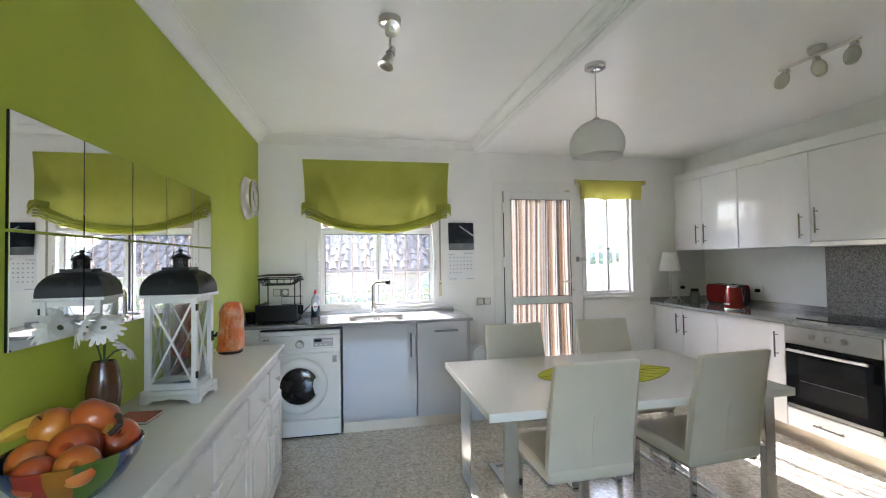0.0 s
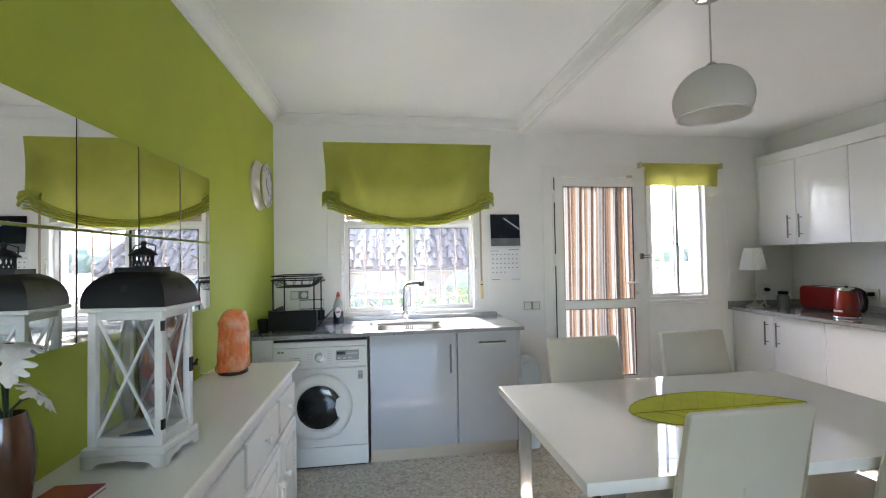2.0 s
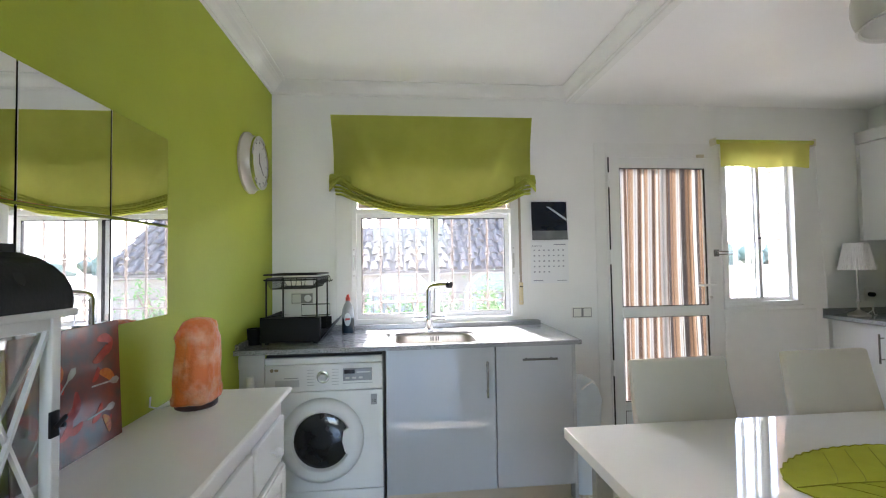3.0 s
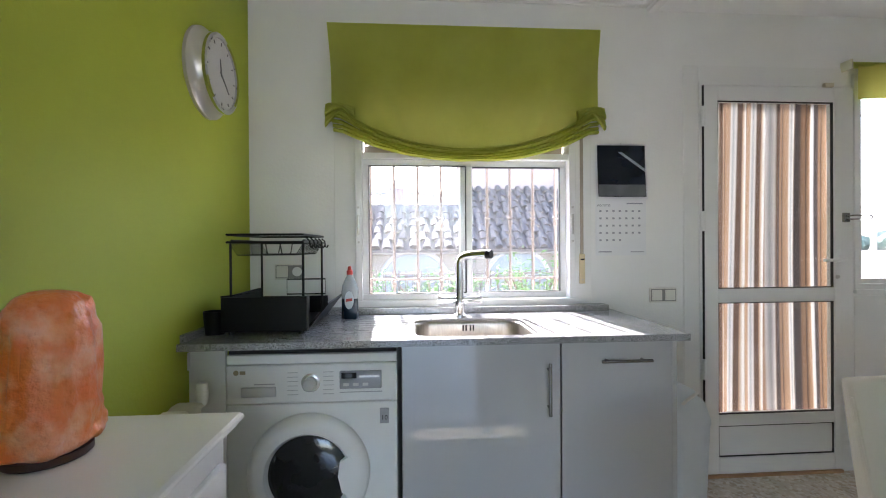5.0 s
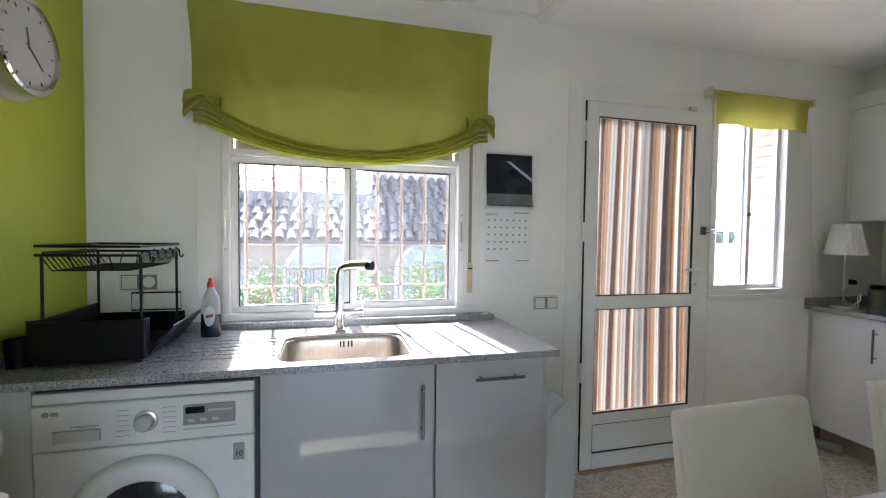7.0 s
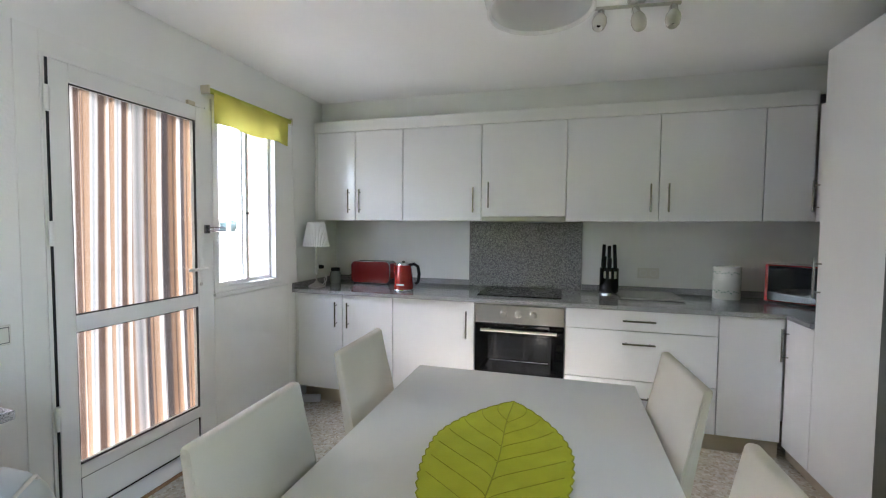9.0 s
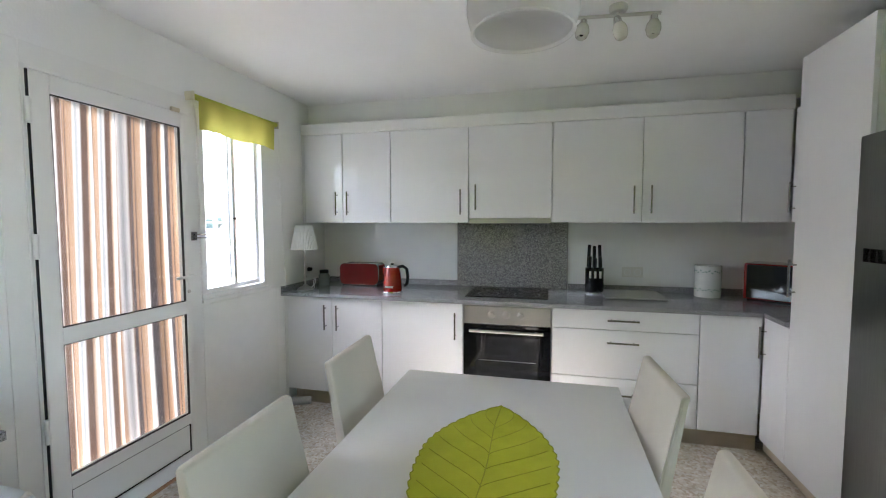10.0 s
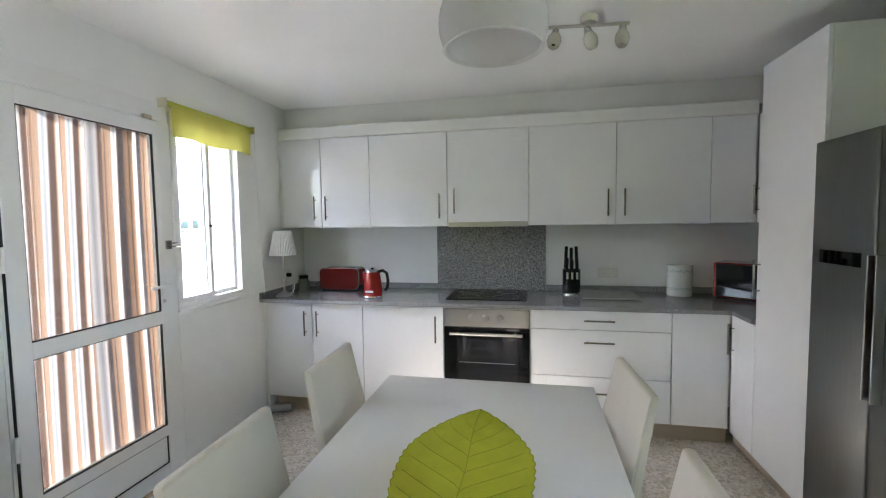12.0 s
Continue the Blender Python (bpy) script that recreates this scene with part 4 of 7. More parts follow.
# bin beside the units
bn = thing("swing_bin", (1.01, 3.44, 0), "white plastic swing bin beside the units", "bin")
bm = bmesh.new()
rings = []
for ww, dd, z in ((0.065, 0.10, 0.0), (0.07, 0.105, 0.02), (0.082, 0.125, 0.50), (0.085, 0.128, 0.50), (0.085, 0.128, 0.52), (0.07, 0.11, 0.58), (0.045, 0.07, 0.62), (0.02, 0.03, 0.63)):
    rings.append([bm.verts.new((x, y, z)) for x, y in round_rect(ww, dd, min(ww, dd) * 0.5, 5)])
for a, b in zip(rings, rings[1:]):
    k = len(a)
    for i in range(k):
        bm.faces.new((a[i], a[(i + 1) % k], b[(i + 1) % k], b[i]))
bm.faces.new(rings[0][::-1])
bm.faces.new(rings[-1])
part("body", bm, mat("translucent_white_plastic", (0.66, 0.72, 0.78), 0.3, var=0.05), bn, "", True)
bm = tube(bmesh.new(), [(-0.07, -0.09, 0.54), (-0.02, -0.11, 0.60), (0.03, -0.10, 0.625), (0.07, -0.05, 0.58)], 0.006, 8)
part("lid_rim", bm, M_WHITEPL, bn, "", True)

# radiator behind the dresser's end
rad = thing("radiator", (-0.80, 2.98, 0), "cream cast radiator on the green wall", "radiator")
M_RAD = mat("cream_radiator_enamel", (0.68, 0.64, 0.54), 0.35)
for i in range(6):
    part("column", bx(-0.04, 0.045, -0.22 + i * 0.075, -0.155 + i * 0.075, 0.12, 0.70, 0.018, 3), M_RAD, rad, "", True)
part("valve", lathe([(0, -0.02), (0.017, -0.02), (0.02, 0.02), (0.016, 0.05), (0, 0.05)], 18, at=(0.03, 0.245, 0.70)), M_WHITEPL, rad, "white valve knob", True)
bm = rod(bmesh.new(), (-0.058, -0.1, 0.62), (-0.04, -0.1, 0.62), 0.01)
part("wall_bracket", bm, M_RAD, rad)
bm = rod(bmesh.new(), (-0.058, 0.12, 0.62), (-0.04, 0.12, 0.62), 0.01)
part("wall_bracket", bm, M_RAD, rad)
bm = rod(bmesh.new(), (0.03, 0.19, 0.68), (0.03, 0.255, 0.68), 0.01)
part("pipe", bm, M_RAD, rad)

# wall clock
ck = thing("wall_clock", (XW, 3.44, 1.865), "round silver wall clock with deep rim and white dial", "clock")
part("case", lathe([(0.168, 0.0), (0.168, 0.012), (0.150, 0.03), (0.146, 0.055), (0.140, 0.055), (0, 0.05)], 56, axis="X"), mat("satin_silver_case", (0.62, 0.58, 0.54), 0.3, 0.7), ck, "", True)
part("bezel", lathe([(0.146, 0.054), (0.147, 0.066), (0.138, 0.070), (0.130, 0.066), (0.130, 0.052)], 56, axis="X"), M_CHROME, ck, "", True)
dl = part("dial", lathe([(0, 0.058), (0.131, 0.058), (0.131, 0.05)], 48, axis="X"), mat("off_white_dial", (0.58, 0.56, 0.55), 0.35), ck, "white dial", True)
M_DARKH = mat("dark_grey_hand", (0.05, 0.05, 0.05), 0.4)


def clock_bar(name, ang, r0, r1, w, parent):
    a = radians(ang)
    o = Matrix(((0, 0, 1, 0), (math.cos(a), -math.sin(a), 0, 0), (math.sin(a), math.cos(a), 0, 0), (0, 0, 0, 1)))
    return part(name, prism([(r0, -w), (r1, -w * 0.5), (r1, w * 0.5), (r0, w)], 0.0585, 0.061, put=o), M_DARKH, parent)


clock_bar("hand", 320, -0.012, 0.085, 0.004, dl)
clock_bar("hand", 100, -0.01, 0.055, 0.004, dl)
for i in range(12):
    clock_bar("hour_mark", i * 30, 0.108, 0.120, 0.0022, dl)
part("glass", lathe([(0, 0.068), (0.08, 0.0675), (0.131, 0.064)], 40, axis="X"), glass("clock_glass", 0.02, (1, 1, 1), 0.08), ck, "", True)

# mirror tiles
for c in range(5):
    for r in range(2):
        y1 = 2.605 - c * 0.303
        z0 = 1.134 + r * 0.314
        mt = thing("mirror_tile", (XW, y1 - 0.1505, z0 + 0.1535), "square frameless mirror tile on the green wall", "mirror", "mirror tiles")
        part("backing", bx(0.0, 0.006, -0.1485, 0.1485, -0.153, 0.153), M_BLACK, mt)
        part("mirror", bx(0.006, 0.010, -0.1490, 0.1490, -0.1535, 0.1535, 0.0012, 1), M_MIRROR, mt)

# ---- east run of units ----
XL = 3.082


def lower_unit(y0, y1, label, doors, name="base_cabinet"):
    """A unit with fronts (ya, yb, za, zb, handle y, handle z, upright)."""
    e = thing(name, (XL, (y0 + y1) / 2, 0), label, "cabinet", "lower units")
    c = (y0 + y1) / 2
    part("body", bx(0.021, 0.585, y0 - c + 0.001, y1 - c - 0.001, 0.115, 0.848), M_PANEL, e)
    for ya, yb, za, zb, hy, hz, up in doors:
        d = part("door" if up else "drawer", bx(0, 0.019, ya - c + 0.0015, yb - c - 0.0015, za + 0.0015, zb - 0.0015, 0.0015), M_GLOSS, e)
        if hy is not None:
            bar_handle(d, (0, hy - c, hz), 0.19, up, (-1, 0, 0))
    return e


lower_unit(3.056, 3.845, "white gloss base cabinet with two doors", [(3.462, 3.845, 0.115, 0.846, 3.51, 0.70, True), (3.056, 3.459, 0.115, 0.846, 3.41, 0.70, True)])
lower_unit(2.447, 3.053, "white gloss base cabinet with one door", [(2.447, 3.053, 0.115, 0.846, 2.50, 0.69, True)])
lower_unit(0.956, 1.841, "white gloss drawer unit with three bar handles", [(0.956, 1.841, 0.72, 0.846, 1.40, 0.785, False), (0.956, 1.841, 0.402, 0.717, 1.40, 0.64, False), (0.956, 1.841, 0.115, 0.399, 1.40, 0.30, False)], "drawer_unit")
lower_unit(0.62, 0.953, "plain white gloss corner base cabinet", [(0.62, 0.953, 0.115, 0.846, None, None, True)])
ov_dr = lower_unit(1.845, 2.443, "white gloss drawer below the built-in oven", [(1.845, 2.443, 0.115, 0.252, 2.144, 0.185, False)], "oven_housing")
fe = thing("end_filler", (XL, 3.858, 0), "narrow white filler panel by the wall", "panel")
part("panel", bx(0, 0.018, -0.012, 0.011, 0.0, 0.848), M_PANEL, fe)
pe = thing("plinth", (XL + 0.05, 2.21, 0), "beige metal plinth under the east units", "plinth")
part("board", bx(0, 0.015, -1.6, 1.6, 0.0, 0.113, 0.001), M_PLINTH, pe)
ps = thing("plinth", (2.69, 0.56, 0), "beige metal plinth under the corner units", "plinth")
part("board", bx(-0.40, 0.46, -0.015, 0, 0.0, 0.098, 0.001), M_PLINTH, ps)
bm = tube(bmesh.new(), [(3.02, 3.84, 0.03), (3.06, 3.74, 0.03), (3.09, 3.66, 0.03)], 0.03, 14)
hose = thing("drain_pipe", (0, 0, 0), "short grey waste pipe at the plinth", "pipe")
part("pipe", bm, mat("grey_pvc", (0.36, 0.36, 0.35), 0.4), hose, "", True)

wte = thing("worktop", (0, 0, 0), "grey speckled granite worktop turning a corner", "worktop")
part("slab", prism([(3.04, YN), (XE, YN), (XE, 0.03), (2.803, 0.03), (2.803, 0.632), (3.04, 0.632)], 0.854, 0.88), M_GRANITE, wte)
bm = bmesh.new()
for b_ in ((XE - 0.02, XE, 2.62, YN - 0.02), (XE - 0.02, XE, 0.03, 1.718), (3.04, XE, YN - 0.02, YN)):
    part("upstand", bx(*b_, 0.88, 0.925, 0.002), M_GRANITE, wte)
spb = thing("splashback", (XE, 2.169, 0.88), "speckled grey granite splashback behind the hob", "splashback")
part("slab", bx(-0.02, 0, -0.449, 0.449, 0, 0.535, 0.001), M_GRANITE2, spb)

# oven
ov = thing("oven", (XL, 2.144, 0), "built-in black glass oven with steel control panel", "oven")
part("body", bx(0.021, 0.5, -0.29, 0.29, 0.258, 0.84), M_BLACK, ov)
cpn = part("control_panel", bx(-0.004, 0.021, -0.2965, 0.2965, 0.716, 0.838, 0.003), M_STEEL, ov, "brushed steel control panel")
for y in (-0.098, 0.0, 0.098):
    k = part("knob", lathe([(0, -0.032), (0.016, -0.032), (0.02, -0.026), (0.021, -0.004), (0.026, 0.0)], 24, at=(-0.004, y, 0.782), axis="X"), M_STEEL, cpn, "", True)
    part("grip", bx(-0.044, -0.03, y - 0.005, y + 0.005, 0.763, 0.801, 0.002), M_STEEL, k)
od = part("door", bx(-0.006, 0.021, -0.2965, 0.2965, 0.258, 0.711, 0.004), M_BLACKGLASS, ov, "black glass oven door")
bm = bmesh.new()
rod(bm, (-0.045, -0.25, 0.672), (-0.045, 0.25, 0.672), 0.010, 14)
for y in (-0.2, 0.2):
    rod(bm, (-0.045, y, 0.672), (-0.004, y, 0.672), 0.007, 10)
part("handle", bm, M_STEEL, od, "steel oven handle", True)
M_OVENIN = mat("dim_oven_inside", (0.018, 0.018, 0.02), 0.15, coat=0.4)
part("window", bx(-0.0072, -0.006, -0.215, 0.205, 0.335, 0.630), M_OVENIN, od)
part("rack_line", bx(-0.0078, -0.0072, -0.2, 0.19, 0.46, 0.464), M_STEEL, od)
part("lower_trim", bx(-0.0068, -0.006, -0.29, 0.29, 0.262, 0.285), M_STEEL, od, "steel strip")

hob = thing("hob", (3.43, 2.16, 0.88), "black glass ceramic hob set on the granite", "hob")
part("glass", bx(-0.235, 0.245, -0.292, 0.292, 0.0, 0.006, 0.002), M_BLACKGLASS, hob)
M_HOBPRINT = mat("grey_hob_print", (0.10, 0.10, 0.10), 0.3)
for x, y, r in ((-0.1, -0.14, 0.09), (-0.1, 0.14, 0.075), (0.12, -0.14, 0.075), (0.12, 0.14, 0.09)):
    part("ring", lathe([(r, 0.0062), (r, 0.0066), (r + 0.003, 0.0066), (r + 0.003, 0.0062)], 40, at=(x, y, 0)), M_HOBPRINT, hob)

# wall cupboards
XU = 3.368


def upper_unit(y0, y1, label, doors, z0=1.415):
    e = thing("wall_cabinet", (XU, (y0 + y1) / 2, 0), label, "cabinet", "wall units")
    c = (y0 + y1) / 2
    part("body", bx(0.021, 0.345, y0 - c + 0.001, y1 - c - 0.001, z0 + 0.002, 2.128), M_PANEL, e)
    for ya, yb, hy in doors:
        d = part("door", bx(0, 0.019, ya - c + 0.0015, yb - c - 0.0015, z0, 2.128, 0.0015), M_GLOSS, e)
        if hy is not None:
            bar_handle(d, (0, hy - c, z0 + 0.155), 0.19, True, (-1, 0, 0))
    return e


upper_unit(3.089, 3.845, "white gloss wall cupboard with two doors", [(3.502, 3.845, 3.55), (3.089, 3.499, 3.452)])
upper_unit(2.463, 3.086, "white gloss wall cupboard with one door", [(2.463, 3.086, 2.52)])
upper_unit(1.853, 2.460, "white gloss cupboard front over the cooker hood", [(1.853, 2.460, 2.405)], 1.449)
upper_unit(0.646, 1.850, "wide white gloss wall cupboard with two doors", [(1.252, 1.850, 1.305), (0.646, 1.249, 1.195)])
upper_unit(0.375, 0.643, "narrow white gloss corner wall cupboard", [(0.375, 0.643, None)])
fu = thing("end_filler", (XU, 3.858, 0), "narrow white filler panel by the wall", "panel")
part("panel", bx(0.0, 0.018, -0.012, 0.011, 1.415, 2.128), M_PANEL, fu)
cn = thing("cabinet_cornice", (XU, 2.14, 0), "white cornice board along the wall cupboards", "cornice")
part("board", bx(-0.008, 0.14, -1.77, 1.729, 2.13, 2.22, 0.004), M_PANEL, cn)
hd = thing("cooker_hood", (XU, 2.156, 0), "slim steel cooker hood under the cupboard", "cooker hood")
part("body", bx(0.0, 0.30, -0.296, 0.296, 1.408, 1.446, 0.003), M_STEEL, hd)
part("front_edge", bx(-0.012, 0.0, -0.298, 0.298, 1.410, 1.442, 0.002), M_STEEL, hd)

# corner and tall units on the south side
cu = thing("wall_cabinet", (3.085, 0.366, 0), "white gloss corner wall cupboard with bar handle", "cabinet", "wall units")
part("body", bx(-0.28, 0.283, -0.334, -0.02, 1.417, 2.128), M_PANEL, cu)
d = part("door", bx(-0.28, 0.278, -0.019, 0, 1.415, 2.128, 0.0015), M_GLOSS, cu)
bar_handle(d, (0.245, 0, 1.57), 0.19, True, (0, 1, 0))
bb = thing("base_cabinet", (2.941, 0.612, 0), "white gloss corner base cabinet with upright handle", "cabinet", "lower units")
part("body", bx(-0.137, 0.139, -0.58, -0.021, 0.1, 0.848), M_PANEL, bb)
d = part("door", bx(-0.138, 0.139, -0.019, 0, 0.1, 0.845, 0.0015), M_GLOSS, bb)
bar_handle(d, (0.108, 0, 0.70), 0.19, True, (0, 1, 0))
tl_ = thing("tall_cabinet", (2.54, 0.612, 0), "tall white gloss larder cabinet with bar handle", "cabinet")
part("body", bx(-0.26, 0.26, -0.58, -0.021, 0.1, 2.255), M_PANEL, tl_)
d = part("door", bx(-0.26, 0.26, -0.019, 0, 0.1, 2.255, 0.0015), M_GLOSS, tl_)
bar_handle(d, (0.228, 0, 1.12), 0.20, True, (0, 1, 0))

fg = thing("fridge", (1.868, 0.65, 0), "dark brushed steel side-by-side fridge", "fridge")
M_DKSTEEL = mat("dark_brushed_steel", (0.17, 0.175, 0.17), 0.34, 0.85, var=0.12, scale=14, stretch=(18, 18, 0.4))
part("body", bx(-0.385, 0.395, -0.60, -0.062, 0.03, 1.752, 0.004), M_BLACK, fg)
for x0, x1 in ((0.052, 0.40), (-0.39, 0.046)):
    part("door", bx(x0, x1, -0.06, 0, 0.05, 1.76, 0.006, 3), M_DKSTEEL, fg, "", True)
part("display", bx(0.115, 0.345, 0.0, 0.003, 1.258, 1.312, 0.001), M_BLACKGLASS, fg, "black glass display")
for x in (0.018,):
    bm = bmesh.new()
    # flat black sheet on the doors paints the dark of the handle slit
    part("recess", bx(0.000, 0.048, 0.0005, 0.004, 0.80, 1.30), M_GASKET, fg)
    box(bm, x + 0.016, x + 0.022, 0.0, 0.034, 0.79, 1.31, 0.002)
    part("handle", bm, M_STEEL, fg, "slim steel handle blade")
    part("handle", bx(x - 0.024, x - 0.018, 0.0, 0.034, 0.79, 1.31, 0.002), M_STEEL, fg, "slim steel handle blade")
part("foot", bx(-0.37, 0.38, -0.6, -0.08, 0.0, 0.03), M_BLACK, fg)

# ---- things on the east worktop ----
lp = thing("table_lamp", (3.20, 3.755, 0.88), "small steel table lamp with white pleated shade", "lamp")
part("foot", lathe([(0, 0), (0.062, 0), (0.064, 0.008), (0.05, 0.02), (0.02, 0.034), (0.012, 0.045), (0, 0.045)], 36), M_STEEL, lp, "", True)
part("stem", lathe([(0.007, 0.04), (0.007, 0.09), (0.016, 0.105), (0.007, 0.12), (0.006, 0.36), (0, 0.36)], 20), M_STEEL, lp, "", True)
bm = bmesh.new()
n = 96
lo, hi = [], []
for i in range(n):
    a = 2 * math.pi * i / n
    k = 1 + (0.018 if i % 2 else -0.018)
    lo.append(bm.verts.new((0.105 * k * math.cos(a), 0.105 * k * math.sin(a), 0.325)))
    hi.append(bm.verts.new((0.067 * k * math.cos(a), 0.067 * k * math.sin(a), 0.515)))
for i in range(n):
    bm.faces.new((lo[i], lo[(i + 1) % n], hi[(i + 1) % n], hi[i]))
part("shade", bm, M_LAMPSHADE, lp, "white pleated fabric shade")
bm = tube(bmesh.new(), [(0.0, -0.045, 0.012), (0.03, -0.07, 0.05), (0.05, -0.06, 0.09), (0.07, -0.03, 0.06), (0.10, -0.02, 0.006), (0.18, 0.03, 0.004)], 0.003, 6)
part("cord", bm, M_WHITEPL, lp, "white cord", True)

gr = thing("storage_jar", (3.47, 3.74, 0.88), "small glass jar with black lid", "jar")
part("glass_body", lathe([(0, 0), (0.042, 0), (0.046, 0.01), (0.046, 0.085), (0.034, 0.105), (0, 0.105)], 28), mat("grey_green_glass", (0.42, 0.45, 0.42), 0.1, trans=0.5), gr, "", True)
part("lid", lathe([(0.038, 0.105), (0.038, 0.128), (0.034, 0.132), (0, 0.132)], 28), M_BLACK, gr, "black lid", True)

to = thing("toaster", (3.56, 3.42, 0.88), "long dark red toaster with rounded ends", "toaster")
pts = []
for cx, a in ((0.135, -90), (0.135, 0), (-0.135, 90), (-0.135, 180)):
    pts += arc(cx, (0.045 if a in (-90, 180) else 0.145), 0.04, a, a + 90, 6)
put = Matrix(((0, 0, 1, 0), (1, 0, 0, 0), (0, 1, 0, 0.008), (0, 0, 0, 1)))
bm = prism(pts, -0.075, 0.075, put=put)
part("shell", bm, mat("dark_red_enamel", (0.20, 0.012, 0.012), 0.16, coat=0.15), to, "", True)
part("foot_base", bx(-0.07, 0.07, -0.16, 0.16, 0, 0.014, 0.004), M_BLACK, to)
part("face_rim", prism([(x * 1.002, y) for x, y in pts], 0.0, 0.010, put=Matrix(((0, 0, 1, -0.08), (1, 0, 0, 0), (0, 1, 0, 0.008), (0, 0, 0, 1)))), M_BAR, to, "", True)
part("front_face", prism([(x * 0.985, (y - 0.095) * 0.97 + 0.095) for x, y in pts], -0.0835, -0.07, put=put), mat("red_front_enamel", (0.16, 0.012, 0.010), 0.12, spec=0.3), to, "", True)
part("slot", bx(-0.016, 0.016, -0.13, 0.13, 0.186, 0.195), M_BLACK, to)
part("lever", bx(-0.012, 0.012, 0.172, 0.196, 0.135, 0.148, 0.003), M_BLACK, to)
bm = tube(bmesh.new(), [(0.03, 0.16, 0.03), (0.02, 0.22, 0.012), (-0.01, 0.25, 0.05), (0.03, 0.21, 0.075), (0.08, 0.24, 0.03), (0.12, 0.28, 0.02)], 0.0035, 6)
part("cord", bm, M_BLACK, to, "", True)

ke = thing("kettle", (3.24, 3.03, 0.88), "bright red electric kettle with black handle", "kettle")
part("base", lathe([(0, 0), (0.075, 0), (0.078, 0.006), (0.076, 0.014), (0, 0.014)], 36), M_CHROME, ke, "", True)
part("body", lathe([(0.072, 0.014), (0.074, 0.03), (0.070, 0.10), (0.060, 0.17), (0.054, 0.195), (0, 0.198)], 40), M_RED, ke, "", True)
part("lid", lathe([(0.053, 0.194), (0.050, 0.206), (0.03, 0.214), (0, 0.217)], 32), M_CHROME, ke, "", True)
part("lid_knob", lathe([(0.012, 0.214), (0.012, 0.224), (0.0, 0.227)], 18), M_BLACK, ke, "", True)
bm = tube(bmesh.new(), [(0.03, -0.05, 0.196), (0.03, -0.085, 0.205), (0.03, -0.115, 0.185), (0.03, -0.125, 0.13), (0.03, -0.118, 0.075), (0.03, -0.10, 0.055)], 0.012, 10)
bm.transform(Matrix.Translation((-0.03, 0, 0)))
part("handle", bm, M_BLACK, ke, "black curved handle", True)
bm = prism([(-0.022, 0.0), (0.022, 0.0), (0.012, 0.045), (-0.012, 0.045)], 0.14, 0.192, put=pose(0, 0.03, 0))
part("spout", bm, M_RED, ke)
part("badge", prism([(-0.03, 0.045), (0.03, 0.045), (0.03, 0.058), (-0.03, 0.058)], 0.0, 0.003, put=Matrix(((0, 0, -1, -0.0735), (1, 0, 0, 0), (0, 1, 0, 0), (0, 0, 0, 1)))), mat("light_grey_print", (0.6, 0.55, 0.55), 0.4), ke)

kb = thing("knife_block", (3.58, 1.53, 0.88), "black round knife block with black-handled knives", "knife block")
kb.scale = (1.2, 1.2, 1.0)
part("foot", lathe([(0, 0), (0.06, 0), (0.06, 0.01), (0, 0.01)], 32), M_CHROME, kb, "", True)
part("block", lathe([(0.054, 0.01), (0.056, 0.02), (0.056, 0.19), (0.05, 0.195), (0, 0.195)], 32), M_BLACKGLASS, kb, "", True)
for x, y, h, r in ((0.026, 0.036, 0.36, 2), (0.026, 0.0, 0.35, 0), (0.026, -0.036, 0.36, -2), (-0.028, 0.032, 0.275, 2), (-0.028, 0.0, 0.262, 0), (-0.028, -0.032, 0.275, -2)):
    bm = bx(-0.009, 0.009, -0.010, 0.010, 0, h - 0.19, 0.005, 3)
    bm.transform(pose(x, y, 0.195, r, 0, 0))
    part("knife_handle", bm, M_BLACK, kb, "", True)
bm = bmesh.new()
for y in (-0.03, 0.0, 0.03):
    box(bm, -0.0585, -0.05, y - 0.006, y + 0.006, 0.12, 0.17)
part("knife_blade", bm, M_STEEL, kb)

cb = thing("chopping_board", (3.50, 1.28, 0.88), "pale grey granite chopping board on rubber feet", "chopping board")
part("board", bx(-0.19, 0.19, -0.20, 0.20, 0.004, 0.016, 0.003), mat("pale_granite_board", (0.42, 0.42, 0.41), 0.2, var=0.25, scale=120), cb)
part("foot", bx(-0.17, 0.17, -0.18, 0.18, 0.0, 0.004), M_BLACK, cb)

cn2 = thing("canister", (3.60, 0.755, 0.88), "white ceramic canister with green leaf bands", "canister")
part("body", lathe([(0, 0), (0.082, 0), (0.085, 0.006), (0.085, 0.225), (0.08, 0.225), (0.078, 0.21), (0, 0.21)], 40), mat("white_glazed_ceramic", (0.76, 0.76, 0.72), 0.2), cn2, "", True)
M_LEAFP = mat("green_leaf_print", (0.16, 0.30, 0.22), 0.3)
bm = bmesh.new()
for zc in (0.185, 0.055):
    for i in range(30):
        a = 2 * math.pi * i / 30
        o = Matrix.Translation((0.0852 * math.cos(a), 0.0852 * math.sin(a), zc + 0.008 * math.sin(i * 2.4))) @ Matrix.Rotation(a, 4, "Z") @ Matrix(((0, 0, 1, 0), (1, 0, 0, 0), (0, 1, 0, 0), (0, 0, 0, 1))) @ Matrix.Rotation(0.7 * (-1) ** i, 4, "Z")
        prism([(-0.009, 0), (-0.003, 0.0035), (0.004, 0.003), (0.009, 0), (0.004, -0.003), (-0.003, -0.0035)], 0, 0.0008, bm, o)
part("leaf_band", bm, M_LEAFP, cn2)["kind"] = "stuff"

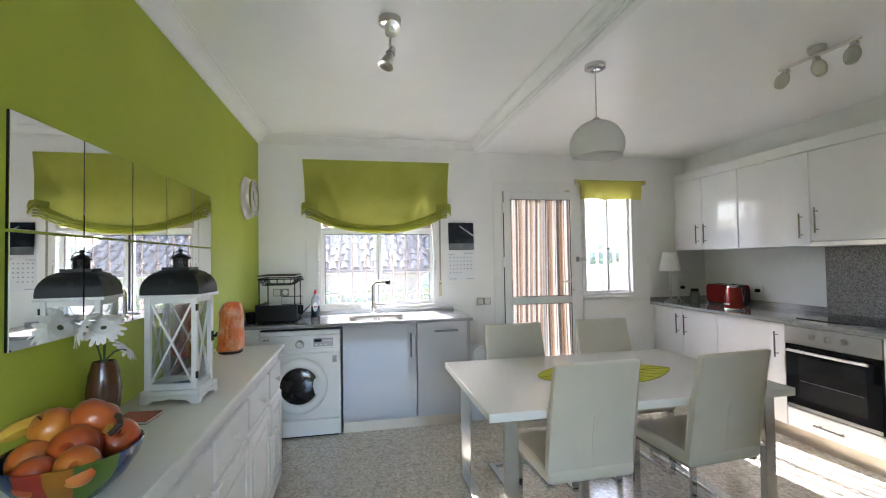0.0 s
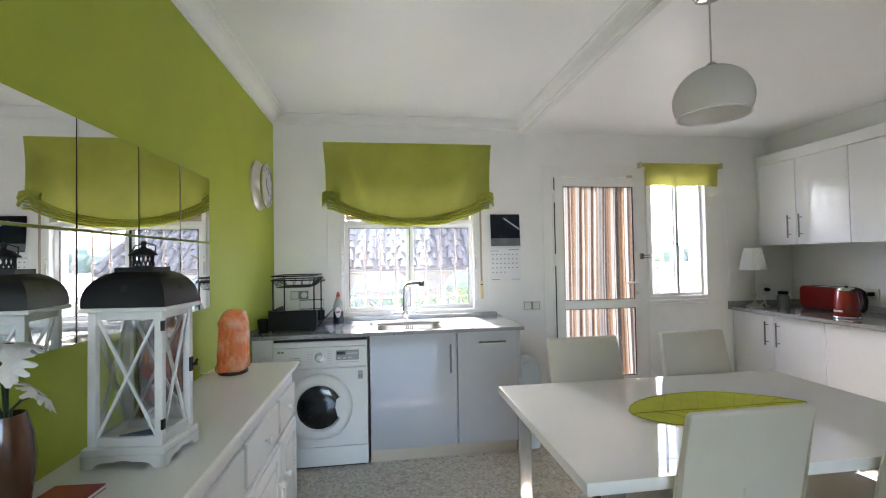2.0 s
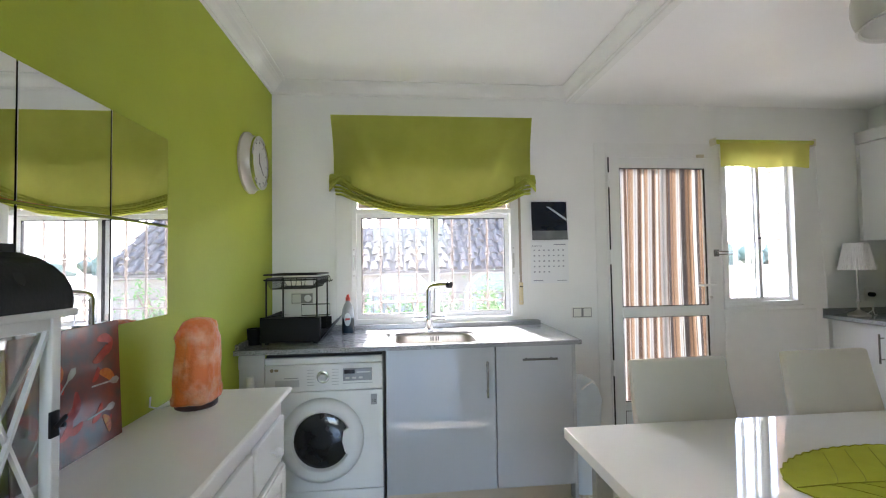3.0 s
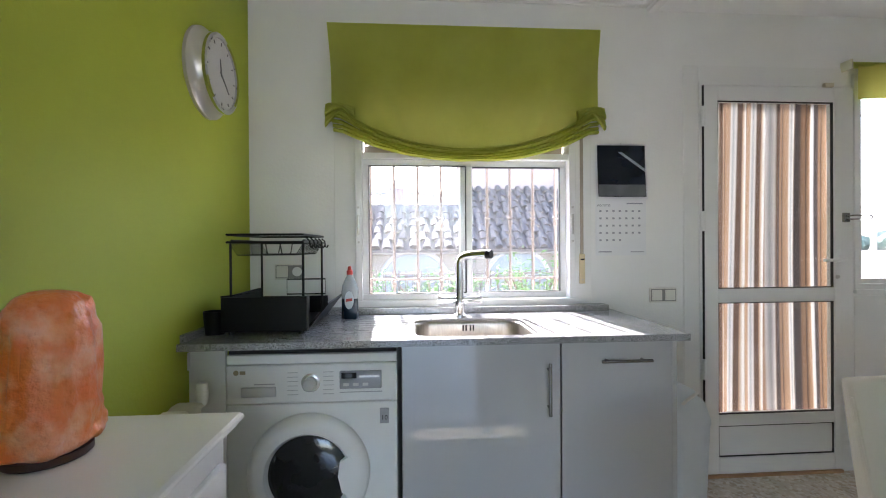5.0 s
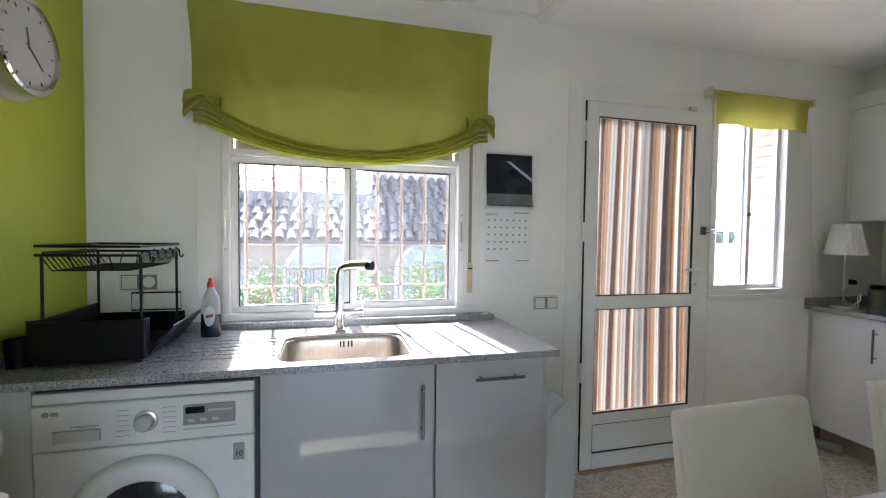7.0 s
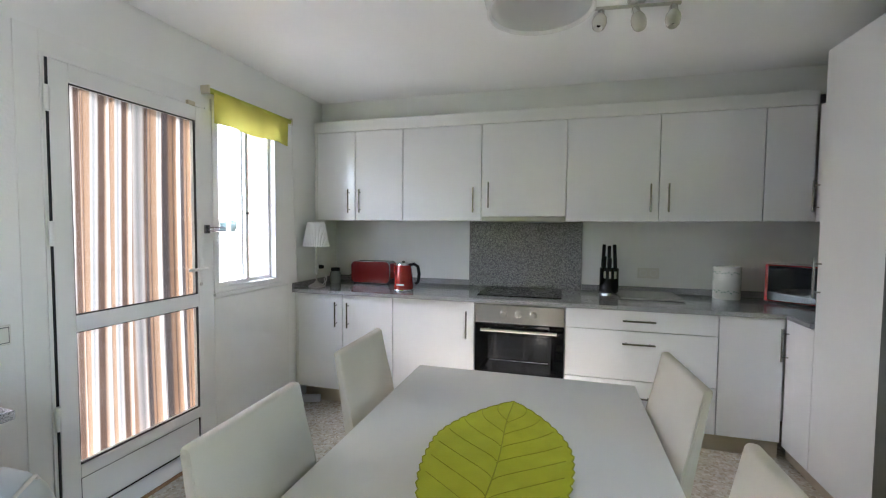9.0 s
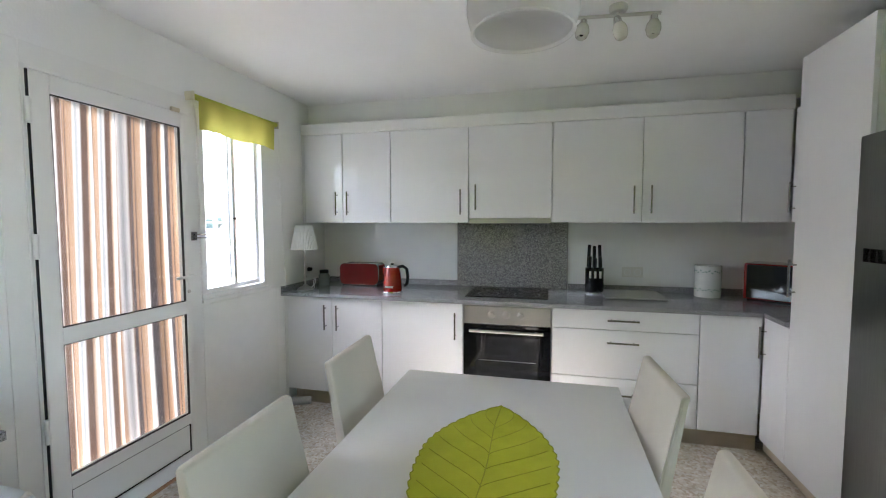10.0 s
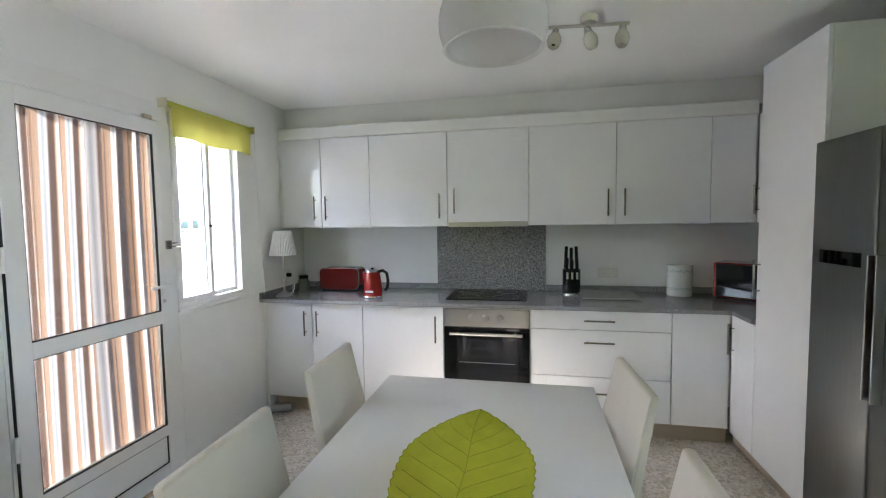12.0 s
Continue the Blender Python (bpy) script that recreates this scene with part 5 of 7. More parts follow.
mw = thing("microwave", (3.50, 0.57, 0.88), "red microwave oven with black glass front", "microwave", rz=-126.4 + 180)
# local x runs along the front, local y points into the corner
mw.matrix_basis = Matrix.Translation((3.50, 0.57, 0.88)) @ Matrix(((-0.593, 0.805, 0, 0), (-0.805, -0.593, 0, 0), (0, 0, 1, 0), (0, 0, 0, 1)))
part("shell", bx(0, 0.44, 0.006, 0.26, 0.012, 0.255, 0.008, 3), M_RED, mw, "", True)
part("door", bx(0.02, 0.43, -0.006, 0.006, 0.02, 0.248, 0.004), M_BLACKGLASS, mw, "black glass door")
part("foot", bx(0.02, 0.42, 0.02, 0.24, 0.0, 0.012), M_BLACK, mw)


def double_socket(y, z):
    e = thing("socket", (XE, y, z), "white double wall socket above the worktop", "socket")
    part("plate", bx(-0.010, 0, -0.075, 0.075, -0.04, 0.04, 0.003), M_CREAMPL, e)
    for s in (-1, 1):
        w_ = part("well", lathe([(0, 0.006), (0.019, 0.006), (0.022, -0.002), (0.026, -0.003)], 24, at=(-0.010, s * 0.036, 0), axis="X"), M_WHITEPL, e)
        for k in (-0.008, 0.008):
            part("hole", lathe([(0, -0.0012), (0.003, -0.0012), (0.003, 0.001)], 8, at=(-0.005, s * 0.036 + k, 0), axis="X"), M_GASKET, w_)
    return e


double_socket(1.24, 1.03)
s2 = thing("plug_socket", (3.42, YN, 1.02), "white wall socket with plug beside the lamp", "socket")
part("plate", bx(-0.036, 0.036, -0.009, 0, -0.05, 0.05, 0.003), M_WHITEPL, s2)
part("plug", lathe([(0.018, 0), (0.016, 0.03), (0.01, 0.035), (0, 0.035)], 20, at=(0, -0.009, 0.0), axis="Y"), M_BLACK, s2, "", True)
s3 = thing("plug_socket", (XE, 3.22, 1.02), "white wall socket with plug behind the kettle", "socket")
part("plate", bx(-0.009, 0, -0.04, 0.04, -0.04, 0.04, 0.003), M_WHITEPL, s3)
bm = bx(-0.045, -0.009, -0.016, 0.016, -0.016, 0.016, 0.006)
part("plug", bm, M_BLACK, s3, "black plug")

# ---- dining table ----
M_TABLE = mat("white_gloss_tabletop", (0.77, 0.745, 0.70), 0.018, var=0.015, scale=2)
tb = thing("dining_table", (1.333, 2.04, -0.008), "white high-gloss dining table on steel legs", "table")
part("tabletop", bx(-0.777, 0.777, -0.476, 0.476, 0.672, 0.71, 0.002), M_TABLE, tb)
part("apron", bx(-0.66, 0.66, -0.36, 0.36, 0.645, 0.672), M_PANEL, tb)
M_SATIN = mat("satin_steel_leg", (0.66, 0.65, 0.63), 0.22, 1.0, var=0.08, scale=20, stretch=(1, 1, 8))
for sx_ in (-1, 1):
    for sy in (-1, 1):
        part("leg", bx(sx_ * 0.665 - 0.03, sx_ * 0.665 + 0.03, sy * 0.42 - 0.018, sy * 0.42 + 0.018, 0.03, 0.672, 0.003), M_SATIN, tb)
    part("floor_bar", bx(sx_ * 0.665 - 0.03, sx_ * 0.665 + 0.03, -0.438, 0.438, 0.008, 0.03, 0.003), M_SATIN, tb)
    part("head_bar", bx(sx_ * 0.665 - 0.028, sx_ * 0.665 + 0.028, -0.40, 0.40, 0.645, 0.6715, 0.003), M_SATIN, tb)

# leaf-shaped place mat
M_LEAF = mat("lime_green_felt", (0.52, 0.53, 0.02), 0.85, color2=(0.46, 0.47, 0.015), scale=12, bump=0.2, bscale=300)
lf = thing("leaf_placemat", (1.388, 2.035, 0.7025), "lime green leaf-shaped felt mat with stitched veins", "table mat")
L = 0.405


def leaf_half(u):
    """Half width of the leaf at u, from -1 (stem) to 1 (tip)."""
    if u > 0.1:
        return 0.208 * (1 - ((u - 0.1) / 0.9) ** 1.7) ** 0.9
    return 0.208 * (1 - ((0.1 - u) / 1.1) ** 2.4) ** 0.6


bm = bmesh.new()
up, dn = [], []
N = 60
for i in range(N + 1):
    u = -1 + 2 * i / N
    s = 0.004 * math.sin(i * 2.1)
    up.append((u * L, leaf_half(u) + (s if 0 < i < N else 0)))
    dn.append((u * L, -leaf_half(u) - (s if 0 < i < N else 0)))
gv = []
for i in range(N + 1):
    row = []
    for j in range(13):
        f_ = j / 12
        y = dn[i][1] + (up[i][1] - dn[i][1]) * f_
        row.append(bm.verts.new((up[i][0], y, 0.0022 + 0.0012 * noise.noise(Vector((up[i][0] * 12, y * 12, 0))))))
    gv.append(row)
for i in range(N):
    for j in range(12):
        try:
            bm.faces.new((gv[i][j], gv[i + 1][j], gv[i + 1][j + 1], gv[i][j + 1]))
        except ValueError:
            pass
bmesh.ops.remove_doubles(bm, verts=bm.verts, dist=1e-5)
bmesh.ops.recalc_face_normals(bm, faces=bm.faces)
part("felt", bm, M_LEAF, lf, "", True)
M_VEIN = mat("olive_stitching", (0.36, 0.37, 0.02), 0.9)
bm = bmesh.new()
tube(bm, [(-L * 0.98 + 1.96 * L * i / 20, 0.004 * math.sin(i * 0.5), 0.004) for i in range(21)], 0.0017, 5)
part("midrib", bm, M_VEIN, lf)
for k in range(7):
    for s in (-1, 1):
        x0 = -0.30 + k * 0.085 + (0.012 if s > 0 else 0)
        pts = []
        for q in range(9):
            f_ = q / 8
            x = x0 + 0.10 * f_ ** 0.8 + 0.05 * f_ * f_
            y = s * (0.9 * leaf_half(min(0.97, x / L)) * f_ ** 1.2)
            pts.append((x, y, 0.004))
        part("vein", tube(bmesh.new(), pts, 0.0009, 5), M_VEIN, lf)
part("edge_stitch", tube(bmesh.new(), [(x, y, 0.002) for x, y in up] + [(x, y, 0.002) for x, y in dn[::-1][1:-1]], 0.0022, 5, True), M_VEIN, lf)


# ---- cantilever chairs ----


def soft_slab(profile, halfw, r=0.018, taper=0.0):
    """An upholstered slab: an outline (y, z) swept across x with softened edges."""
    bm = bmesh.new()
    xs = [-halfw, -halfw + r * 0.3, -halfw + r, halfw - r, halfw - r * 0.3, halfw]
    ins = [r * 0.75, r * 0.22, 0, 0, r * 0.22, r * 0.75]
    n = len(profile)
    area = sum(profile[i - 1][0] * profile[i][1] - profile[i][0] * profile[i - 1][1] for i in range(n))
    inward = 1 if area > 0 else -1
    rings = []
    for x, d in zip(xs, ins):
        ring = []
        for i, (y, z) in enumerate(profile):
            ya, za = profile[i - 1]
            yb, zb = profile[(i + 1) % n]
            t = Vector((yb - ya, zb - za))
            t = t.normalized() if t.length else Vector((1, 0))
            nrm = Vector((-t.y, t.x)) * inward
            k = 1 - taper * max(0.0, z - 0.4)
            ring.append(bm.verts.new((x * k, y + nrm.x * d, z + nrm.y * d)))
        rings.append(ring)
    for a, b in zip(rings, rings[1:]):
        for i in range(n):
            bm.faces.new((a[i], a[(i + 1) % n], b[(i + 1) % n], b[i]))
    caps = [bm.faces.new(rings[0]), bm.faces.new(rings[-1][::-1])]
    bm.normal_update()
    bmesh.ops.inset_individual(bm, faces=caps, thickness=0.002)
    bmesh.ops.triangulate(bm, faces=[f for f in bm.faces if len(f.verts) > 4], ngon_method="EAR_CLIP")
    bmesh.ops.recalc_face_normals(bm, faces=bm.faces)
    return bm


def rounded(pts, r=0.018, n=5):
    """Round the corners of an outline."""
    out = []
    k = len(pts)
    for i in range(k):
        p, a, b = Vector(pts[i]), Vector(pts[i - 1]), Vector(pts[(i + 1) % k])
        da, db = (a - p), (b - p)
        rr = min(r, da.length * 0.45, db.length * 0.45)
        pa, pb = p + da.normalized() * rr, p + db.normalized() * rr
        for q in range(n + 1):
            t = q / n
            out.append(tuple((1 - t) ** 2 * pa + 2 * t * (1 - t) * p + t * t * pb))
    return out


def dining_chair(m, label):
    """Faces +y; its back stands at y = 0."""
    e = thing("dining_chair", (0, 0, 0), label, "chair", "chairs round the table")
    back = rounded([(-0.042, 0.916), (-0.012, 0.916), (0.008, 0.82), (0.034, 0.70), (0.052, 0.60), (0.068, 0.50), (0.078, 0.40), (0.036, 0.392), (0.036, 0.48), (0.026, 0.58), (0.007, 0.68), (-0.010, 0.77), (-0.026, 0.85)], 0.018)
    b = part("backrest", soft_slab(back, 0.206, 0.014, 0.06), M_LEATHER, e, "", True)
    part("back_seam", tube(bmesh.new(), [(0.0, 0.0365, 0.41), (0.0, 0.0355, 0.49), (0.0, 0.0255, 0.58), (0.0, 0.0065, 0.68)], 0.0026, 5), M_LEATHER, b)
    for s in (-1, 1):
        part("piping", tube(bmesh.new(), [(s * 0.204, 0.064, 0.45), (s * 0.203, 0.048, 0.60), (s * 0.201, 0.030, 0.70), (s * 0.199, 0.002, 0.81), (s * 0.198, -0.012, 0.88)], 0.0028, 6), M_LEATHER, b, "", True)
    seat = rounded([(0.03, 0.455), (0.20, 0.468), (0.44, 0.462), (0.455, 0.43), (0.44, 0.395), (0.03, 0.39)], 0.025)
    part("seat", soft_slab(seat, 0.205, 0.022), M_LEATHER, e, "", True)
    for s in (-1, 1):
        x = s * 0.185
        part("leg", bx(x - 0.018, x + 0.018, 0.412, 0.428, 0.02, 0.392, 0.002), M_CHROME, e, "chrome flat leg")
        part("floor_bar", bx(x - 0.018, x + 0.018, 0.0, 0.43, 0.0, 0.018, 0.002), M_CHROME, e, "chrome floor bar")
        part("seat_bar", bx(x - 0.016, x + 0.016, 0.05, 0.411, 0.374, 0.39, 0.002), M_CHROME, e)
    part("cross_bar", bx(-0.166, 0.166, 0.0, 0.036, 0.0, 0.018, 0.002), M_CHROME, e, "chrome cross bar")
    e.matrix_basis = m
    return e


ch = dining_chair(pose(1.006, 1.502, 0, 0, 0, 1), "cream leatherette cantilever chair with chrome frame")
copy_thing(ch, pose(1.693, 1.512, 0, 0, 0, 4))
copy_thing(ch, pose(1.045, 2.567, 0, 0, 0, 182))
copy_thing(ch, pose(1.72, 2.61, 0, 0, 0, 182))

# ---- ceiling lamps ----
pd = thing("pendant_lamp", (1.305, 1.935, 0.026), "white glass bowl pendant lamp on thin cord", "lamp")
part("canopy", lathe([(0, ZR - 0.052), (0.05, ZR - 0.052), (0.056, ZR - 0.048), (0.056, ZR - 0.018)], 36), M_CHROME, pd, "chrome ceiling canopy", True)
part("cord", rod(bmesh.new(), (0, 0, 2.06), (0, 0, ZR - 0.05), 0.0035, 8), mat("grey_cord", (0.45, 0.42, 0.41), 0.5), pd, "", True)
prof = [(0.018, 2.069)]
for i in range(17):
    a = radians(84 - i * 6.9)
    prof.append((0.143 * math.cos(a), 1.938 + 0.134 * math.sin(a)))
prof += [(0.133, 1.872)]
inner = [(r - 0.006 if r > 0.02 else 0.010, z - 0.005 if r < 0.127 else z) for r, z in prof[::-1]]
inner[0] = (0.127, 1.871)
part("shade", lathe(prof + inner, 56), cloth("opal_white_glass", (0.82, 0.81, 0.79), (0.81, 0.80, 0.78), 0.6, 3.0, 0.12), pd, "opal white glass bowl", True)
part("collar", lathe([(0.0, 2.09), (0.012, 2.088), (0.028, 2.072), (0.03, 2.064), (0, 2.062)], 24), mat("pinkish_collar", (0.50, 0.42, 0.40), 0.4), pd, "", True)
part("bulb_holder", lathe([(0, 2.064), (0.02, 2.064), (0.02, 2.01), (0, 2.01)], 18), M_WHITEPL, pd)


def spot_head(parent, at, aim, opal):
    """A spot on a short stalk: the swivel, and a cone or an egg."""
    q = Vector(aim).normalized().to_track_quat("-Z", "Y").to_matrix().to_4x4()
    o = Matrix.Translation(at) @ q
    bm = lathe([(0, 0.03), (0.013, 0.03), (0.018, 0.02), (0.02, 0.0), (0.022, -0.004), (0, -0.004)], 20)
    bm.transform(o)
    h = part("lamp_head", bm, M_CHROME, parent, "", True)
    if opal:
        bm = lathe([(0.02, -0.002), (0.030, -0.02), (0.033, -0.04), (0.028, -0.065), (0.019, -0.078), (0.016, -0.07), (0, -0.05)], 24)
        mt = mat("cream_glass_spot", (0.62, 0.60, 0.54), 0.25)
    else:
        bm = lathe([(0.012, 0.0), (0.020, -0.02), (0.036, -0.075), (0.033, -0.075), (0, -0.05)], 24)
        mt = M_STEEL
    bm.transform(o)
    part("cup", bm, mt, h, "", True)
    bm = lathe([(0, -0.058), (0.012, -0.062), (0.014, -0.056)], 16)
    bm.transform(o)
    part("lens", bm, M_BLACKGLASS if opal else M_WHITEPL, h)


sp = thing("ceiling_spot", (0.18, 1.80, ZL), "steel ceiling spotlight with two swivelling heads", "lamp")
part("base", lathe([(0, -0.03), (0.046, -0.03), (0.052, -0.026), (0.052, 0)], 36), M_STEEL, sp, "", True)
bm = tube(bmesh.new(), [(0, 0, -0.028), (0, -0.02, -0.08), (-0.005, -0.03, -0.16), (0, -0.03, -0.185)], 0.006, 8)
part("arm", bm, M_STEEL, sp, "", True)
spot_head(sp, (-0.004, -0.035, -0.085), (0.1, -1.0, -0.25), False)
spot_head(sp, (0.0, -0.03, -0.175), (-0.35, -0.2, -1), False)

tr_ = thing("track_spotlight", (2.325, 1.57, ZR), "ceiling bar with three cream glass spotlights", "lamp", rz=6)
part("base", lathe([(0, -0.03), (0.034, -0.03), (0.04, -0.02), (0.04, 0)], 30), M_STEEL, tr_, "", True)
part("bar", rod(bmesh.new(), (0, -0.185, -0.042), (0, 0.185, -0.042), 0.008, 12), M_STEEL, tr_, "", True)
part("post", rod(bmesh.new(), (0, 0, -0.045), (0, 0, -0.02), 0.008, 10), M_STEEL, tr_)
for y, aim in ((-0.155, (-0.25, 0.1, -1)), (0.0, (-0.1, -0.25, -1)), (0.155, (-0.45, 0.2, -1))):
    part("stalk", rod(bmesh.new(), (0, y, -0.042), (0, y, -0.068), 0.005, 8), M_STEEL, tr_)
    spot_head(tr_, (0, y, -0.075), aim, True)

# ---- sideboard along the green wall ----
sb = thing("sideboard", (0, 0, 0), "long white painted wooden sideboard with drawers and doors", "sideboard")
Y0, Y1, XF, ZT = 0.50, 2.725, -0.483, 0.826
part("carcass", bx(XW + 0.002, XF - 0.018, Y0, Y1, 0.075, ZT - 0.032), M_PAINTW, sb)
# top with a moulded edge
prof = [(XW + 0.002, ZT - 0.030), (XW + 0.002, ZT), (-0.458, ZT), (-0.450, ZT - 0.004), (-0.448, ZT - 0.010), (-0.453, ZT - 0.016), (-0.462, ZT - 0.019), (-0.466, ZT - 0.030)]
bm = bmesh.new()
ra = [bm.verts.new((x, Y0 - 0.02, z)) for x, z in prof]
rb_ = [bm.verts.new((x, Y1 + 0.02, z)) for x, z in prof]
k = len(prof)
for i in range(k):
    bm.faces.new((ra[i], ra[(i + 1) % k], rb_[(i + 1) % k], rb_[i]))
bm.faces.new(ra)
bm.faces.new(rb_[::-1])
bmesh.ops.recalc_face_normals(bm, faces=bm.faces)
part("top", bm, M_PAINTW, sb)
part("plinth", bx(XW + 0.002, XF + 0.012, Y0 - 0.012, Y1 + 0.012, 0.0, 0.07, 0.006), M_PAINTW, sb)
part("plinth_moulding", bx(XW + 0.002, XF + 0.004, Y0 - 0.004, Y1 + 0.004, 0.07, 0.082, 0.004), M_PAINTW, sb)
part("face_frame", bx(XF - 0.018, XF - 0.004, Y0, Y1, 0.075, ZT - 0.032), M_PAINTW, sb)


def raised_front(y0, y1, z0, z1, name, knob):
    """A panelled front: lipped edge, sunk field, raised middle."""
    bm = bmesh.new()
    box(bm, XF - 0.004, XF + 0.014, y0, y1, z0, z1, 0.005, 2)
    d = part(name, bm, M_PAINTW, sb)
    if name == "door":
        w_ = 0.052
        bm = bmesh.new()
        for a, b, c, e in ((y0 + 0.006, y0 + w_, z0 + 0.006, z1 - 0.006), (y1 - w_, y1 - 0.006, z0 + 0.006, z1 - 0.006)):
            box(bm, XF + 0.0135, XF + 0.021, a, b, c, e, 0.003)
        for c, e in ((z0 + 0.006, z0 + w_), (z1 - w_, z1 - 0.006)):
            box(bm, XF + 0.0135, XF + 0.021, y0 + w_, y1 - w_, c, e, 0.003)
        part("door_frame", bm, M_PAINTW, d)
        part("door_panel", bx(XF + 0.0135, XF + 0.019, y0 + w_ + 0.022, y1 - w_ - 0.022, z0 + w_ + 0.022, z1 - w_ - 0.022, 0.005, 2), M_PAINTW, d)
    ky, kz = knob
    part("knob", lathe([(0.006, 0), (0.006, 0.012), (0.014, 0.018), (0.016, 0.026), (0.011, 0.033), (0, 0.035)], 18, at=(XF + (0.020 if name == "door" else 0.013), ky, kz), axis="X"), M_PAINTW, d, "white turned wooden knob", True)


for i, (a, b) in enumerate(((2.39, 2.70), (1.93, 2.36), (1.46, 1.90), (0.99, 1.43), (0.53, 0.96))):
    c = (a + b) / 2
    raised_front(a, b, 0.585, 0.735, "drawer", (c, 0.66))
    raised_front(a, b, 0.095, 0.560, "door", ((a + 0.035) if i % 2 == 0 else (b - 0.035), 0.40))

# lantern
ZS = ZT
lan = thing("lantern", (-0.668, 1.69, ZS), "white wooden lantern with glass sides and black metal roof", "lantern", rz=-5)
H = 0.101
lan.scale = (0.93, 0.74, 1.02)
M_LW = mat("white_lantern_wood", (0.76, 0.75, 0.73), 0.4, var=0.06, scale=14, bump=0.06)
M_LGLASS = glass("lantern_glass", 0.01, (0.97, 0.98, 0.98), 0.1)
bm = bmesh.new()
box(bm, -H - 0.012, H + 0.012, -H - 0.012, H + 0.012, 0.032, 0.05, 0.004)
part("base_board", bm, M_LW, lan)
for i in range(4):
    # scalloped skirt boards
    a = i * 90
    w_ = H + 0.012
    out = [(-w_, 0.0), (-w_ + 0.03, 0.0)] + [(-w_ + 0.03 + (2 * w_ - 0.06) * q / 16, 0.006 + 0.010 * math.sin(math.pi * q / 16) + 0.004 * abs(math.sin(math.pi * q / 5.33))) for q in range(1, 16)] + [(w_ - 0.03, 0.0), (w_, 0.0), (w_, 0.032), (-w_, 0.032)]
    part("skirt", prism(out, w_ - 0.012, w_, put=pose(0, 0, 0, 0, 0, a) @ Matrix(((1, 0, 0, 0), (0, 0, -1, 0), (0, 1, 0, 0), (0, 0, 0, 1)))), M_LW, lan)
for sx_ in (-1, 1):
    for sy in (-1, 1):
        part("post", bx(sx_ * (H - 0.011) - 0.011, sx_ * (H - 0.011) + 0.011, sy * (H - 0.011) - 0.011, sy * (H - 0.011) + 0.011, 0.05, 0.39, 0.002), M_LW, lan)
for i in range(4):
    o = pose(0, 0, 0, 0, 0, i * 90)
    for z0, z1 in ((0.05, 0.072), (0.37, 0.39)):
        bm = bx(-H + 0.022, H - 0.022, -H + 0.004, -H + 0.02, z0, z1, 0.002)
        bm.transform(o)
        part("rail", bm, M_LW, lan)
    for s in (-1, 1):
        bm = bmesh.new()
        wv = (H - 0.022)
        ln = math.hypot(2 * wv, 0.298)
        b2 = bx(-ln / 2, ln / 2, -0.004, 0.004, -0.0034, 0.0034)
        b2.transform(o @ Matrix.Translation((0, -H + 0.010 + (0.004 if s > 0 else 0), 0.221)) @ Matrix.Rotation(s * math.atan2(0.298, 2 * wv), 4, "Y"))
        part("cross_slat", b2, M_LW, lan)
        bm.free()
    bm = bx(-H + 0.022, H - 0.022, -H + 0.020, -H + 0.022, 0.072, 0.37)
    bm.transform(o)
    g_ = part("glass", bm, M_LGLASS, lan)
    g_.visible_shadow = False
for z in (0.09, 0.34):
    part("hinge", bx(H - 0.004, H + 0.003, -H - 0.003, -H + 0.014, z, z + 0.026, 0.001), M_BLACKMETAL, lan)
bm = rod(bmesh.new(), (H + 0.002, H - 0.02, 0.225), (H + 0.022, H - 0.02, 0.225), 0.004)
box(bm, H, H + 0.005, H - 0.03, H - 0.008, 0.205, 0.245, 0.001)
rod(bm, (H + 0.018, H - 0.035, 0.225), (H + 0.018, H - 0.012, 0.235), 0.004)
part("latch", bm, M_BLACKMETAL, lan)
part("eave", bx(-H - 0.018, H + 0.018, -H - 0.018, H + 0.018, 0.39, 0.402, 0.003), M_LW, lan)
# domed square roof
bm = bmesh.new()
rings = []
for w_, z in ((H + 0.012, 0.402), (H + 0.0125, 0.418), (H + 0.010, 0.436), (H + 0.003, 0.454), (H - 0.009, 0.470), (H - 0.024, 0.483), (H - 0.042, 0.491), (H - 0.046, 0.4915), (H - 0.047, 0.491), (H - 0.047, 0.504), (H - 0.055, 0.504)):
    rings.append([bm.verts.new((x * w_, y * w_, z)) for x, y in ((-1, -1), (1, -1), (1, 1), (-1, 1))])
for a, b in zip(rings, rings[1:]):
    for i in range(4):
        bm.faces.new((a[i], a[(i + 1) % 4], b[(i + 1) % 4], b[i]))
bm.faces.new(rings[-1])
roof = part("roof", bm, M_BLACKMETAL, lan, "domed black metal roof", True)
for i in range(4):
    bm = lathe([(0, 0.0), (0.011, 0.0), (0.012, -0.004)], 16)
    bm.transform(pose(0, 0, 0, 0, 0, i * 90) @ Matrix.Translation((0, -H - 0.0045, 0.4520)) @ pose(0, 0, 0, 62))
    part("vent_hole", bm, M_GASKET, roof)
bm = lathe([(0.030, 0.503), (0.030, 0.508), (0.025, 0.508)], 24)
for i in range(14):
    a = 2 * math.pi * i / 14
    p = Vector((0.027 * math.cos(a), 0.027 * math.sin(a), 0.508))
    q = Vector((0.027 * math.cos(a + 0.35), 0.027 * math.sin(a + 0.35), 0.535))
    rod(bm, p, q, 0.0028, 6)
    q = Vector((0.027 * math.cos(a - 0.35), 0.027 * math.sin(a - 0.35), 0.535))
    rod(bm, p, q, 0.0022, 6)
part("chimney", bm, M_BLACKMETAL, roof)
